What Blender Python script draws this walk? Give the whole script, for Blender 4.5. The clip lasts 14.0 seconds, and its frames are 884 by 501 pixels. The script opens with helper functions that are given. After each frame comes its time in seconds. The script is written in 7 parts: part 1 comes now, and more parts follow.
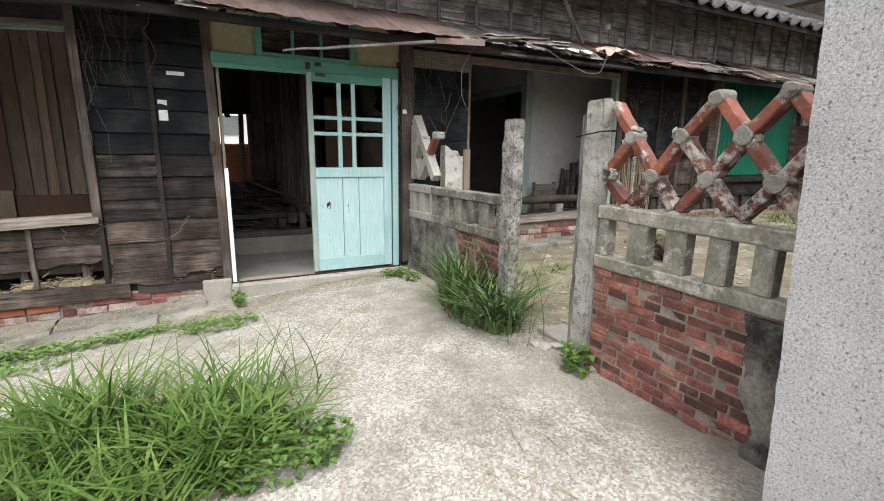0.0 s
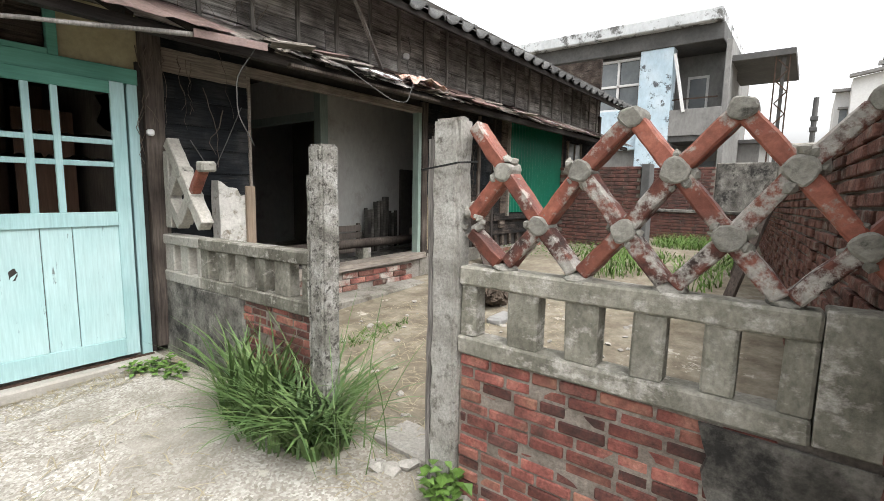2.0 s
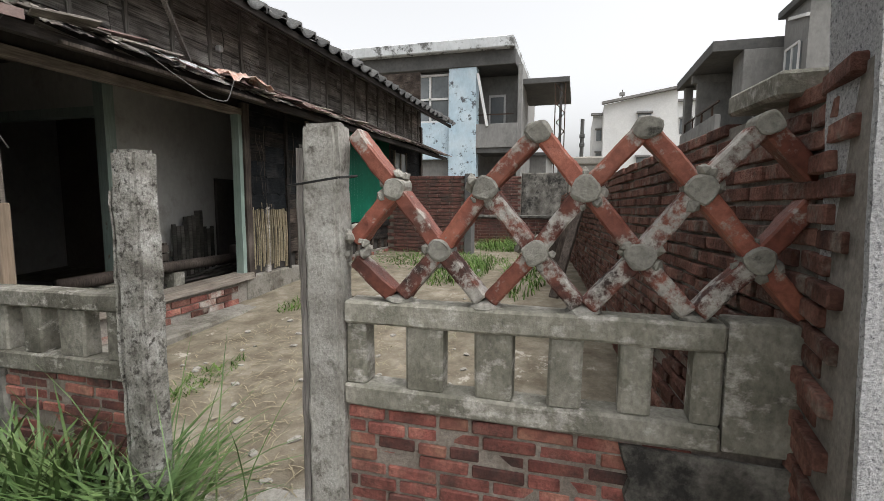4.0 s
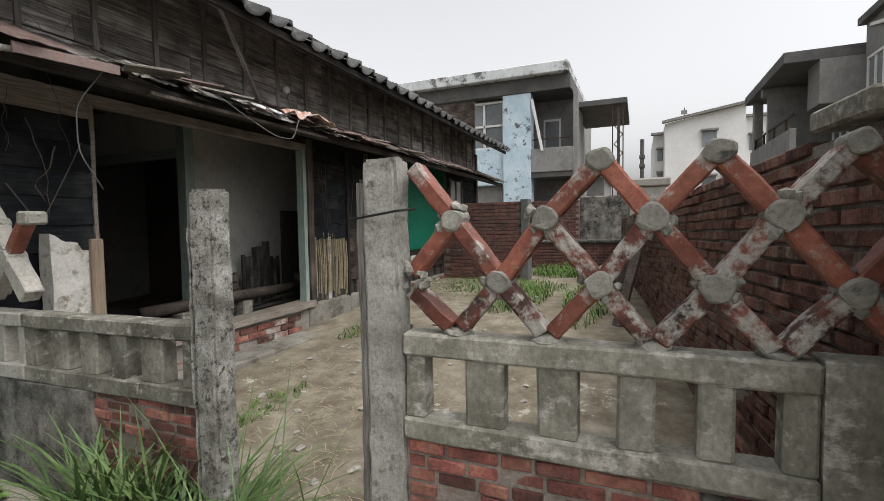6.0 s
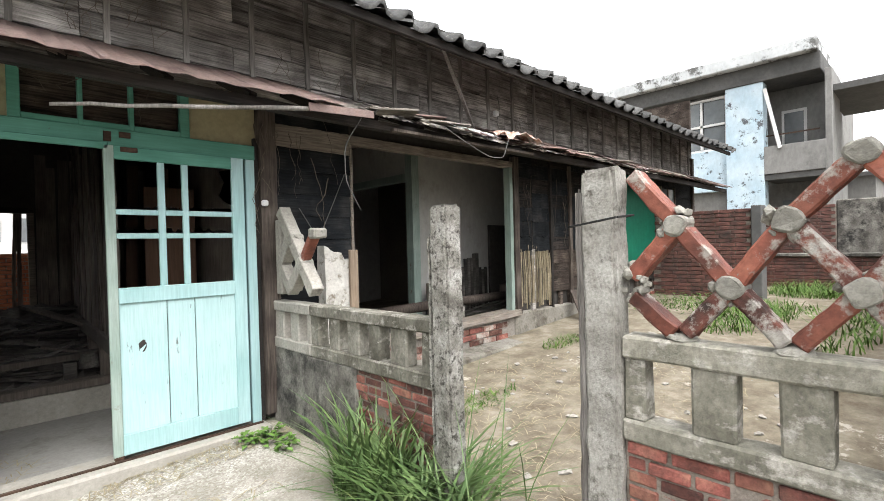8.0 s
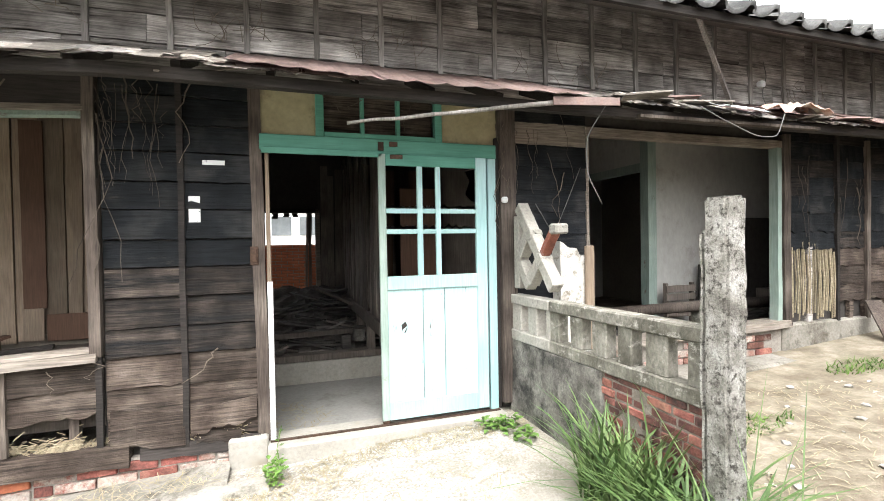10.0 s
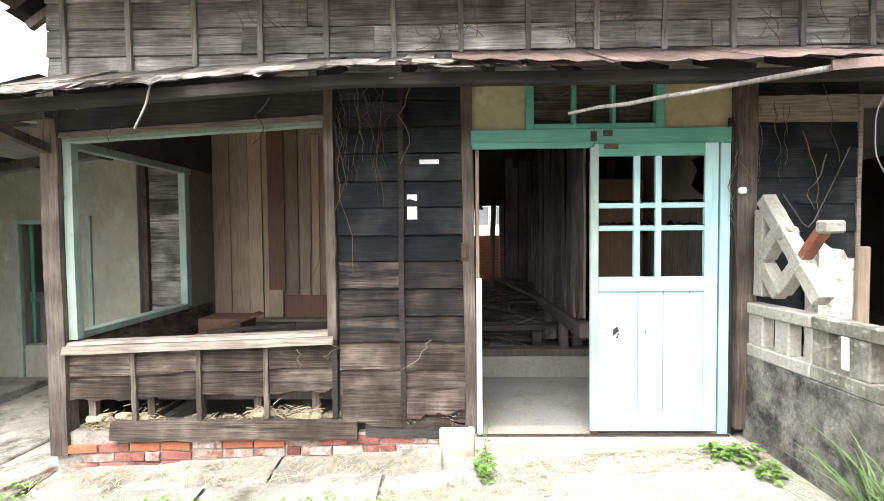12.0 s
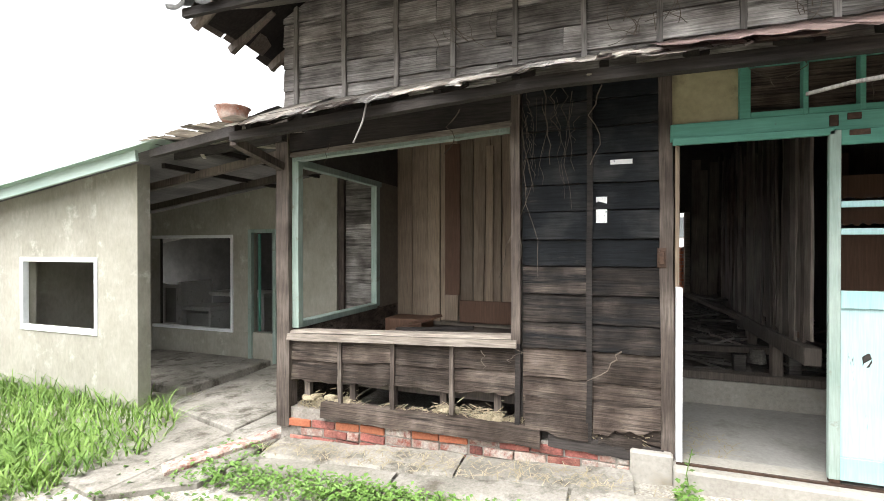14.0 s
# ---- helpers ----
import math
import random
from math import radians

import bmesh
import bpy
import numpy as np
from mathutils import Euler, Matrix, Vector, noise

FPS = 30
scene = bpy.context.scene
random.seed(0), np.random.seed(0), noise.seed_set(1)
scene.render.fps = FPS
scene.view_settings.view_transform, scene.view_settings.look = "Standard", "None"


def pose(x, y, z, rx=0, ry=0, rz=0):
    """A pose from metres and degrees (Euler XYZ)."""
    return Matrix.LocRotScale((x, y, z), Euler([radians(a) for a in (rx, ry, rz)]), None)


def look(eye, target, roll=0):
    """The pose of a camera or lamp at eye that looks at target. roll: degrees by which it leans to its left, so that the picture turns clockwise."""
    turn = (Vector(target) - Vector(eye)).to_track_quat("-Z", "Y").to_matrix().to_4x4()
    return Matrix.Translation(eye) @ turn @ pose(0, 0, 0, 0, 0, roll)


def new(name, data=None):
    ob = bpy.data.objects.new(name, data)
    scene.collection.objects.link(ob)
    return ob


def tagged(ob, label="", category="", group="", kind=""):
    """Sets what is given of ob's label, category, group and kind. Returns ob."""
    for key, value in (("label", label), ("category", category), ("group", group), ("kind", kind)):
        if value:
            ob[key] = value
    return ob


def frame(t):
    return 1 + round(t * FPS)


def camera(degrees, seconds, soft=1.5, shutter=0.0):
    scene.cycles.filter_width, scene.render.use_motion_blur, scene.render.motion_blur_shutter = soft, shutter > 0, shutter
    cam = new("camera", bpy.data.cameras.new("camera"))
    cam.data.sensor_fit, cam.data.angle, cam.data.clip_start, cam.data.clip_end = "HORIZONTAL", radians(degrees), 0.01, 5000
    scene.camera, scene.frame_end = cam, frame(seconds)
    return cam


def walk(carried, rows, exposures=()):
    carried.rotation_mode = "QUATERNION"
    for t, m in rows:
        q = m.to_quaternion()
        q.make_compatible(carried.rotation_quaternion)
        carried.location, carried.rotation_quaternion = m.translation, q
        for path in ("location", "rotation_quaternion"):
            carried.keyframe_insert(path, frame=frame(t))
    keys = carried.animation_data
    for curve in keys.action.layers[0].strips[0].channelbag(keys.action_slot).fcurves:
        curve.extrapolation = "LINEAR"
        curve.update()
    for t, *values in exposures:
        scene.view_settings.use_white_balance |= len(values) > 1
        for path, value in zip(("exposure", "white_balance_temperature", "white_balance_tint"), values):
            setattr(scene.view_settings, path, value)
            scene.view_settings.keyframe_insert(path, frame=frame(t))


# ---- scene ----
cam = camera(86.5, 14.0, 0.8)
PATH = [
    (0, (1.125, 0.609, 1.355), (2.010, 2.353, 0.935), 0.8),
    (0.5, (1.326, 0.813, 1.350), (2.151, 2.571, 0.874), 1.7),
    (1, (1.445, 1.117, 1.337), (2.577, 2.716, 0.935), 1.2),
    (1.5, (1.515, 1.321, 1.359), (2.843, 2.767, 0.978), 1.2),
    (2, (1.601, 1.485, 1.358), (3.169, 2.702, 1.103), 1.1),
    (2.5, (1.682, 1.613, 1.390), (3.373, 2.636, 1.084), 1.2),
    (3, (1.711, 1.720, 1.392), (3.556, 2.433, 1.094), 1.2),
    (3.2, (1.720, 1.776, 1.386), (3.613, 2.354, 1.096), 1.0),
    (5.3, (1.717, 1.829, 1.412), (3.619, 2.439, 1.302), -0.4),
    (5.5, (1.727, 1.827, 1.409), (3.615, 2.475, 1.297), -0.7),
    (6, (1.732, 1.829, 1.412), (3.573, 2.602, 1.306), -0.9),
    (6.5, (1.728, 1.828, 1.411), (3.469, 2.807, 1.313), -1.4),
    (7, (1.719, 1.835, 1.412), (3.315, 3.035, 1.309), -1.5),
    (7.2, (1.697, 1.800, 1.406), (3.228, 3.085, 1.323), -1.5),
    (9.3, (1.430, 1.881, 1.381), (2.412, 3.623, 1.361), -1.4),
    (9.5, (1.477, 1.903, 1.400), (2.309, 3.722, 1.377), -1.3),
    (10, (1.420, 1.956, 1.402), (2.051, 3.853, 1.370), -1.0),
    (10.5, (1.372, 1.988, 1.403), (1.852, 3.929, 1.373), -0.4),
    (11, (1.275, 2.053, 1.421), (1.549, 4.034, 1.379), -0.3),
    (11.5, (1.219, 2.097, 1.454), (1.342, 4.092, 1.385), -0.5),
    (12, (1.141, 2.136, 1.462), (1.099, 4.134, 1.391), -0.5),
    (12.5, (1.123, 2.149, 1.412), (0.905, 4.137, 1.377), -0.3),
    (13, (1.041, 2.139, 1.398), (0.690, 4.108, 1.375), -0.1),
    (13.5, (1.007, 2.123, 1.379), (0.537, 4.067, 1.378), 0.1),
    (14, (0.937, 2.120, 1.399), (0.259, 4.002, 1.389), -0.0),
]
walk(cam, [(t, look(eye, target, roll)) for t, eye, target, roll in PATH],
     [(0.0, -0.42), (1.5, -0.22), (2.5, -0.28), (3.2, -0.45), (5.3, -1.16), (6.0, -0.95), (6.5, -0.9), (7.2, -0.48), (9.3, 0.42), (11.0, 0.76), (12.5, 0.81), (13.3, 0.75), (14.0, 0.36)])

# ---- world and light: a bright overcast day ----
world = bpy.data.worlds.new("overcast_sky")
scene.world = world
world.use_nodes = True
wn, wl = world.node_tree.nodes, world.node_tree.links
wn.clear()
sky = wn.new("ShaderNodeTexSky")
sky.sky_type, sky.sun_disc = "NISHITA", False
sky.sun_elevation, sky.sun_rotation = radians(62), radians(200)
sky.air_density, sky.dust_density, sky.ozone_density = 1.0, 6.0, 1.0
grey = wn.new("ShaderNodeHueSaturation")
grey.inputs["Saturation"].default_value = 0.10
grey.inputs["Value"].default_value = 3.75
bgd = wn.new("ShaderNodeBackground")
bgd.inputs["Strength"].default_value = 0.15
wout = wn.new("ShaderNodeOutputWorld")
wl.new(sky.outputs[0], grey.inputs["Color"])
wl.new(grey.outputs[0], bgd.inputs["Color"])
wl.new(bgd.outputs[0], wout.inputs["Surface"])
sun = new("sun", bpy.data.lights.new("sun", "SUN"))
sun.data.energy, sun.data.angle, sun.data.color = 0.5, radians(60), (1.0, 0.97, 0.92)
sun.matrix_basis = look((0, 0, 0), (math.sin(radians(20)) * 0.47, 0.44, -0.88))

# ---- materials ----
rng = random.Random(7)


def material(name, tones, coarse=2.0, grain=(30, 30, 30), rough=0.85, bump=0.4, relief=0.006, vary=0.25, grain_mix=0.5,
             patch=None, patch_at=0.6, patch_scale=5.0, patch_soft=0.06, metal=0.0, patch_stretch=(1, 1, 1), spec=0.3):
    """Two scales of variation over world positions, a patch colour with its own outline, and a random shade for each piece."""
    m = bpy.data.materials.new(name)
    m.use_nodes = True
    n, l = m.node_tree.nodes, m.node_tree.links
    n.clear()
    out, bsdf = n.new("ShaderNodeOutputMaterial"), n.new("ShaderNodeBsdfPrincipled")
    l.new(bsdf.outputs[0], out.inputs[0])
    geo, info = n.new("ShaderNodeNewGeometry"), n.new("ShaderNodeObjectInfo")
    shift = n.new("ShaderNodeVectorMath")
    shift.operation = "MULTIPLY_ADD"
    l.new(info.outputs["Random"], shift.inputs[0])
    shift.inputs[1].default_value = (7.3, 3.1, 5.7)
    l.new(geo.outputs["Position"], shift.inputs[2])
    big = n.new("ShaderNodeTexNoise")
    big.inputs["Scale"].default_value, big.inputs["Detail"].default_value = coarse, 6
    l.new(shift.outputs[0], big.inputs["Vector"])
    ramp = n.new("ShaderNodeValToRGB")
    while len(ramp.color_ramp.elements) < len(tones):
        ramp.color_ramp.elements.new(0.5)
    for i, c in enumerate(tones):
        e = ramp.color_ramp.elements[i]
        e.position, e.color = 0.3 + 0.4 * i / max(1, len(tones) - 1), (*c, 1)
    l.new(big.outputs[0], ramp.inputs[0])
    mp = n.new("ShaderNodeMapping")
    mp.inputs["Scale"].default_value = grain
    l.new(shift.outputs[0], mp.inputs[0])
    fine = n.new("ShaderNodeTexNoise")
    fine.inputs["Scale"].default_value, fine.inputs["Detail"].default_value, fine.inputs["Roughness"].default_value = 1.0, 8, 0.65
    l.new(mp.outputs[0], fine.inputs["Vector"])
    fr = n.new("ShaderNodeMapRange")
    fr.inputs["From Min"].default_value, fr.inputs["From Max"].default_value = 0.25, 0.75
    fr.inputs["To Min"].default_value, fr.inputs["To Max"].default_value = 1 - grain_mix, 1 + grain_mix
    l.new(fine.outputs[0], fr.inputs[0])
    rr = n.new("ShaderNodeMapRange")
    rr.inputs["To Min"].default_value, rr.inputs["To Max"].default_value = 1 - vary, 1 + vary
    l.new(info.outputs["Random"], rr.inputs[0])
    mul = n.new("ShaderNodeMath")
    mul.operation = "MULTIPLY"
    l.new(fr.outputs[0], mul.inputs[0])
    l.new(rr.outputs[0], mul.inputs[1])
    vm = n.new("ShaderNodeVectorMath")
    vm.operation = "SCALE"
    l.new(ramp.outputs[0], vm.inputs[0])
    l.new(mul.outputs[0], vm.inputs["Scale"])
    colour = vm.outputs[0]
    if patch:
        pm = n.new("ShaderNodeMapping")
        pm.inputs["Scale"].default_value = [patch_scale * s for s in patch_stretch]
        l.new(shift.outputs[0], pm.inputs[0])
        pt = n.new("ShaderNodeTexNoise")
        pt.inputs["Scale"].default_value, pt.inputs["Detail"].default_value, pt.inputs["Roughness"].default_value = 1.0, 9, 0.7
        l.new(pm.outputs[0], pt.inputs["Vector"])
        pr = n.new("ShaderNodeMapRange")
        pr.inputs["From Min"].default_value, pr.inputs["From Max"].default_value = patch_at - patch_soft, patch_at + patch_soft
        l.new(pt.outputs[0], pr.inputs[0])
        pv = n.new("ShaderNodeVectorMath")
        pv.operation = "SCALE"
        pv.inputs[0].default_value = patch
        l.new(fr.outputs[0], pv.inputs["Scale"])
        mix = n.new("ShaderNodeMix")
        mix.data_type = "RGBA"
        l.new(pr.outputs[0], mix.inputs[0])
        l.new(colour, mix.inputs[6])
        l.new(pv.outputs[0], mix.inputs[7])
        colour = mix.outputs[2]
    l.new(colour, bsdf.inputs["Base Color"])
    bsdf.inputs["Roughness"].default_value, bsdf.inputs["Metallic"].default_value = rough, metal
    bsdf.inputs["Specular IOR Level"].default_value = spec
    if bump:
        b = n.new("ShaderNodeBump")
        b.inputs["Strength"].default_value, b.inputs["Distance"].default_value = bump, relief
        l.new(fine.outputs[0], b.inputs["Height"])
        l.new(b.outputs[0], bsdf.inputs["Normal"])
    return m


GX, GY, GZ = (5, 60, 85), (60, 5, 85), (85, 60, 5)
DARK = [(0.005, 0.006, 0.007), (0.010, 0.0115, 0.0135), (0.03, 0.03, 0.03)]
M_BLACK = material("tarred_boards", DARK, 4, GX, 0.7, 1.0, 0.006, 0.2, 0.6, (0.066, 0.0552, 0.0468), 0.69, 5.0, 0.08, patch_stretch=(0.6, 1, 4), spec=0.12)
M_BROWN = material("weathered_brown_boards", [(0.02639, 0.01939, 0.0158), (0.05865, 0.04512, 0.03699), (0.1116, 0.0909, 0.07625)], 5, (3.5, 60, 120), 0.85, 1.0, 0.009, 0.4, 0.8,
                   (0.0186, 0.0155, 0.0136), 0.585, 7.0, 0.08, patch_stretch=(0.25, 1, 4), spec=0.15)
M_GREYW = material("grey_weathered_boards", [(0.11, 0.1, 0.092), (0.25, 0.233, 0.218), (0.42, 0.4, 0.38)], 4, (3.5, 60, 120), 0.85, 1.0, 0.009, 0.35, 0.72,
                   (0.05, 0.045, 0.041), 0.585, 6.0, 0.1, patch_stretch=(0.25, 1, 4), spec=0.15)
M_POST = material("old_post_wood", [(0.036, 0.027, 0.022), (0.072, 0.057, 0.048), (0.125, 0.104, 0.088)], 3, GZ, 0.85, 0.9, 0.005, 0.2, 0.7)
M_BATTEN = material("batten_wood", [(0.1161, 0.1064, 0.09675), (0.2419, 0.2269, 0.2129)], 3, GZ, 0.85, 0.8, 0.004, 0.3, 0.6)
M_BEAM = material("dark_beam_wood", [(0.01451, 0.01204, 0.01129), (0.03634, 0.03064, 0.02741)], 3, GX, 0.85, 0.8, 0.005, 0.3, 0.6)
M_PLANKV = material("tan_plank", [(0.20, 0.15, 0.108), (0.27, 0.213, 0.158)], 3, GZ, 0.75, 0.5, 0.003, 0.4, 0.35)
M_PLANKD = material("dark_plank", [(0.065, 0.054, 0.046), (0.15, 0.127, 0.108)], 3, GZ, 0.8, 0.6, 0.004, 0.5, 0.5)
M_PLY = material("red_brown_plywood", [(0.096, 0.051, 0.033), (0.126, 0.072, 0.048)], 3, GZ, 0.7, 0.3, 0.002, 0.2, 0.3)
M_SILL = material("pale_sill_wood", [(0.1548, 0.129, 0.1066), (0.2451, 0.2159, 0.184)], 4, GX, 0.85, 0.8, 0.004, 0.15, 0.6)
M_STRAW = material("straw_and_mud", [(0.1806, 0.1488, 0.09632), (0.2709, 0.2322, 0.1617)], 8, (60, 60, 60), 0.95, 0.8, 0.006, 0.3, 0.5)
TEAL_L = [(0.25, 0.41, 0.41), (0.33, 0.48, 0.485)]
M_TEAL = material("pale_turquoise_paint", TEAL_L, 3, GZ, 0.55, 0.35, 0.002, 0.04, 0.16, (0.136, 0.128, 0.115), 0.725, 5, 0.035, patch_stretch=(3, 3, 0.8))
M_TEALP = material("peeling_turquoise_panel", [(0.3251, 0.4876, 0.4876), (0.387, 0.5341, 0.5341)], 3, GZ, 0.6, 0.5, 0.003, 0.03, 0.15, (0.10, 0.105, 0.10), 0.665, 13, 0.03, patch_stretch=(1.8, 1, 0.4))
M_GREEN = material("green_header_paint", [(0.0645, 0.2124, 0.1617), (0.09632, 0.2709, 0.2124)], 3, GX, 0.55, 0.35, 0.002, 0.08, 0.2, (0.0774, 0.0774, 0.0645), 0.7, 8, 0.03)
M_MINT = material("faded_mint_frame", [(0.1935, 0.258, 0.2253), (0.2709, 0.3294, 0.2967)], 4, GZ, 0.65, 0.4, 0.002, 0.08, 0.25, (0.1617, 0.1419, 0.1161), 0.64, 9, 0.05)
M_MIDB = material("darkened_brown_boards", [(0.0086, 0.00731, 0.00645), (0.02752, 0.02236, 0.01935), (0.0645, 0.05246, 0.04472)], 5, (3.5, 60, 120), 0.8, 1.0, 0.009, 0.35, 0.9,
                  (0.009, 0.0095, 0.0105), 0.52, 5.0, 0.1, patch_stretch=(0.3, 1, 4), spec=0.15)
M_MORTAR = material("lime_mortar", [(0.1806, 0.1617, 0.1419), (0.258, 0.2382, 0.2124)], 6, (60, 60, 60), 0.95, 0.8, 0.006, 0.1, 0.35, (0.0774, 0.06777, 0.05805), 0.62, 5, 0.1)
BRICK = [(0.13, 0.048, 0.040), (0.22, 0.076, 0.062), (0.31, 0.145, 0.11)]
M_BRICK = material("red_brick", BRICK, 9, (70, 70, 70), 0.9, 0.9, 0.007, 0.4, 0.45, (0.06, 0.036, 0.03), 0.57, 6.0, 0.12)
M_BRICKS = material("sooty_red_brick", [(0.062, 0.03, 0.026), (0.12, 0.05, 0.042), (0.19, 0.078, 0.062)], 9, (70, 70, 70), 0.92, 0.8, 0.006, 0.3, 0.4, (0.035, 0.027, 0.024), 0.56, 12, 0.12)
M_BRICKT = material("tan_red_brick", [(0.17, 0.07, 0.054), (0.24, 0.10, 0.075), (0.29, 0.16, 0.11)], 10, (70, 70, 70), 0.9, 0.7, 0.005, 0.25, 0.35, (0.12, 0.05, 0.042), 0.55, 9, 0.1)
M_MORTARD = material("grimy_mortar", [(0.13, 0.108, 0.09), (0.25, 0.22, 0.19)], 6, (60, 60, 60), 0.95, 0.9, 0.008, 0.1, 0.4, (0.28, 0.25, 0.215), 0.62, 6, 0.08)
M_BRICKB = material("brown_boundary_brick", [(0.075, 0.04, 0.032), (0.145, 0.07, 0.055), (0.21, 0.115, 0.09)], 11, (70, 70, 70), 0.92, 1.0, 0.009, 0.4, 0.5, (0.2, 0.175, 0.15), 0.6, 9, 0.08, spec=0.15)
M_BRICKF = material("dark_far_brick", [(0.062, 0.03, 0.026), (0.12, 0.055, 0.045), (0.18, 0.085, 0.068)], 9, (70, 70, 70), 0.92, 0.8, 0.006, 0.0, 0.4, (0.04, 0.032, 0.028), 0.58, 5, 0.12)
M_BRICKW = material("whitewashed_brick", [(0.24, 0.13, 0.105), (0.31, 0.265, 0.23), (0.37, 0.34, 0.305)], 11, (60, 60, 60), 0.9, 0.9, 0.008, 0.25, 0.4, (0.19, 0.065, 0.048), 0.56, 13, 0.08)
M_BRICKO = material("orange_brick", [(0.258, 0.08385, 0.04515), (0.2967, 0.1101, 0.05805)], 6, (60, 60, 60), 0.9, 0.6, 0.004, 0.1, 0.25)
M_CONC = material("mossy_cast_concrete", [(0.13, 0.124, 0.099), (0.20, 0.192, 0.158), (0.30, 0.285, 0.245)], 5, (55, 55, 40), 0.93, 0.8, 0.006, 0.1, 0.4, (0.40, 0.38, 0.345), 0.585, 11, 0.06, patch_stretch=(1, 1, 1.6))
M_CONCM = material("dark_mossy_concrete", [(0.075, 0.07, 0.055), (0.135, 0.128, 0.105), (0.22, 0.21, 0.18)], 6, (55, 55, 40), 0.93, 0.9, 0.008, 0.1, 0.45, (0.33, 0.315, 0.285), 0.61, 13, 0.06, patch_stretch=(1, 1, 1.6))
M_CONCL = material("pale_cast_concrete", [(0.2322, 0.2193, 0.1935), (0.3096, 0.2933, 0.264)], 5, (55, 55, 55), 0.93, 0.7, 0.005, 0.1, 0.3, (0.09632, 0.0903, 0.0774), 0.66, 5, 0.08)
M_POSTC = material("lichened_concrete_post", [(0.13, 0.122, 0.105), (0.25, 0.24, 0.215), (0.40, 0.39, 0.365)], 13, (120, 120, 110), 0.95, 1.0, 0.010, 0.1, 0.5, (0.055, 0.05, 0.043), 0.555, 34, 0.06)
M_POSTP = material("pale_concrete_post", [(0.19, 0.18, 0.16), (0.29, 0.28, 0.255), (0.36, 0.35, 0.325)], 7, (100, 100, 80), 0.95, 0.8, 0.006, 0.1, 0.35, (0.10, 0.092, 0.078), 0.6, 16, 0.07)
M_STAIN = material("stained_plaster", [(0.07, 0.065, 0.056), (0.14, 0.132, 0.117), (0.23, 0.22, 0.197)], 5, (50, 50, 50), 0.93, 0.8, 0.008, 0.1, 0.45, (0.026, 0.0245, 0.0225), 0.53, 4.5, 0.08)
M_PLASTER = material("grey_annex_plaster", [(0.2399, 0.2296, 0.1901), (0.3173, 0.3036, 0.2606)], 2.2, (25, 25, 12), 0.93, 0.5, 0.004, 0.03, 0.16, (0.3947, 0.3844, 0.3311), 0.63, 3.5, 0.06)
M_WHITEW = material("dusty_white_interior_plaster", [(0.36, 0.355, 0.335), (0.42, 0.415, 0.39)], 2, (20, 20, 10), 0.92, 0.3, 0.003, 0.05, 0.12, (0.25, 0.235, 0.205), 0.66, 2.5, 0.1)
M_CREAM = material("cream_transom_board", [(0.2786, 0.2477, 0.1476), (0.3406, 0.3055, 0.194)], 4, (25, 25, 25), 0.85, 0.3, 0.002, 0.05, 0.18, (0.1677, 0.1419, 0.0903), 0.64, 5, 0.1)
M_TERRA = material("glazed_terracotta", [(0.085, 0.034, 0.026), (0.2, 0.066, 0.045), (0.27, 0.1, 0.066)], 7, (50, 50, 50), 0.55, 0.6, 0.005, 0.35, 0.35, (0.30, 0.27, 0.24), 0.6, 13, 0.04)
M_TERRAG = material("mortar_crusted_terracotta", [(0.035, 0.024, 0.021), (0.13, 0.05, 0.038), (0.22, 0.082, 0.055)], 11, (50, 50, 50), 0.8, 0.9, 0.008, 0.2, 0.35, (0.36, 0.34, 0.31), 0.51, 15, 0.05)
M_HUB = material("hub_mortar", [(0.1935, 0.1858, 0.1617), (0.2778, 0.2675, 0.2382)], 12, (70, 70, 70), 0.95, 0.8, 0.006, 0.12, 0.35, (0.0645, 0.06132, 0.05487), 0.63, 14, 0.06)
M_PEBBLE = material("pebble_dash", [(0.34, 0.34, 0.345), (0.44, 0.44, 0.445)], 3, (150, 150, 150), 0.9, 1.0, 0.010, 0.05, 0.5, (0.129, 0.129, 0.1359), 0.60, 90, 0.05)
M_FLOOR = material("dusty_concrete_floor", [(0.195, 0.188, 0.176), (0.255, 0.247, 0.232)], 2, (30, 30, 30), 0.9, 0.3, 0.003, 0.03, 0.15, (0.15, 0.139, 0.12), 0.64, 3, 0.1)
M_STEP = material("pale_concrete_step", [(0.2412, 0.2273, 0.2003), (0.307, 0.2909, 0.2602)], 4, (40, 40, 40), 0.9, 0.5, 0.004, 0.05, 0.2, (0.2124, 0.1866, 0.1488), 0.64, 5, 0.08)
M_APRON = material("cracked_concrete_apron", [(0.1481, 0.1375, 0.1164), (0.2116, 0.1981, 0.1721), (0.2645, 0.251, 0.2221)], 3, (45, 45, 45), 0.93, 0.7, 0.006, 0.1, 0.3, (0.0817, 0.0731, 0.05676), 0.57, 4, 0.07)
M_RUST = material("rusted_pink_sheet", [(0.13, 0.085, 0.075), (0.25, 0.185, 0.168), (0.36, 0.295, 0.275)], 4, GY, 0.7, 0.4, 0.003, 0.25, 0.3, (0.1471, 0.0774, 0.05805), 0.58, 4, 0.1, metal=0.05)
M_SHINGLE = material("rotten_roof_boards", [(0.1247, 0.1088, 0.09346), (0.2759, 0.2492, 0.2186), (0.4451, 0.4094, 0.3649)], 5, GX, 0.9, 0.9, 0.006, 0.4, 0.6)
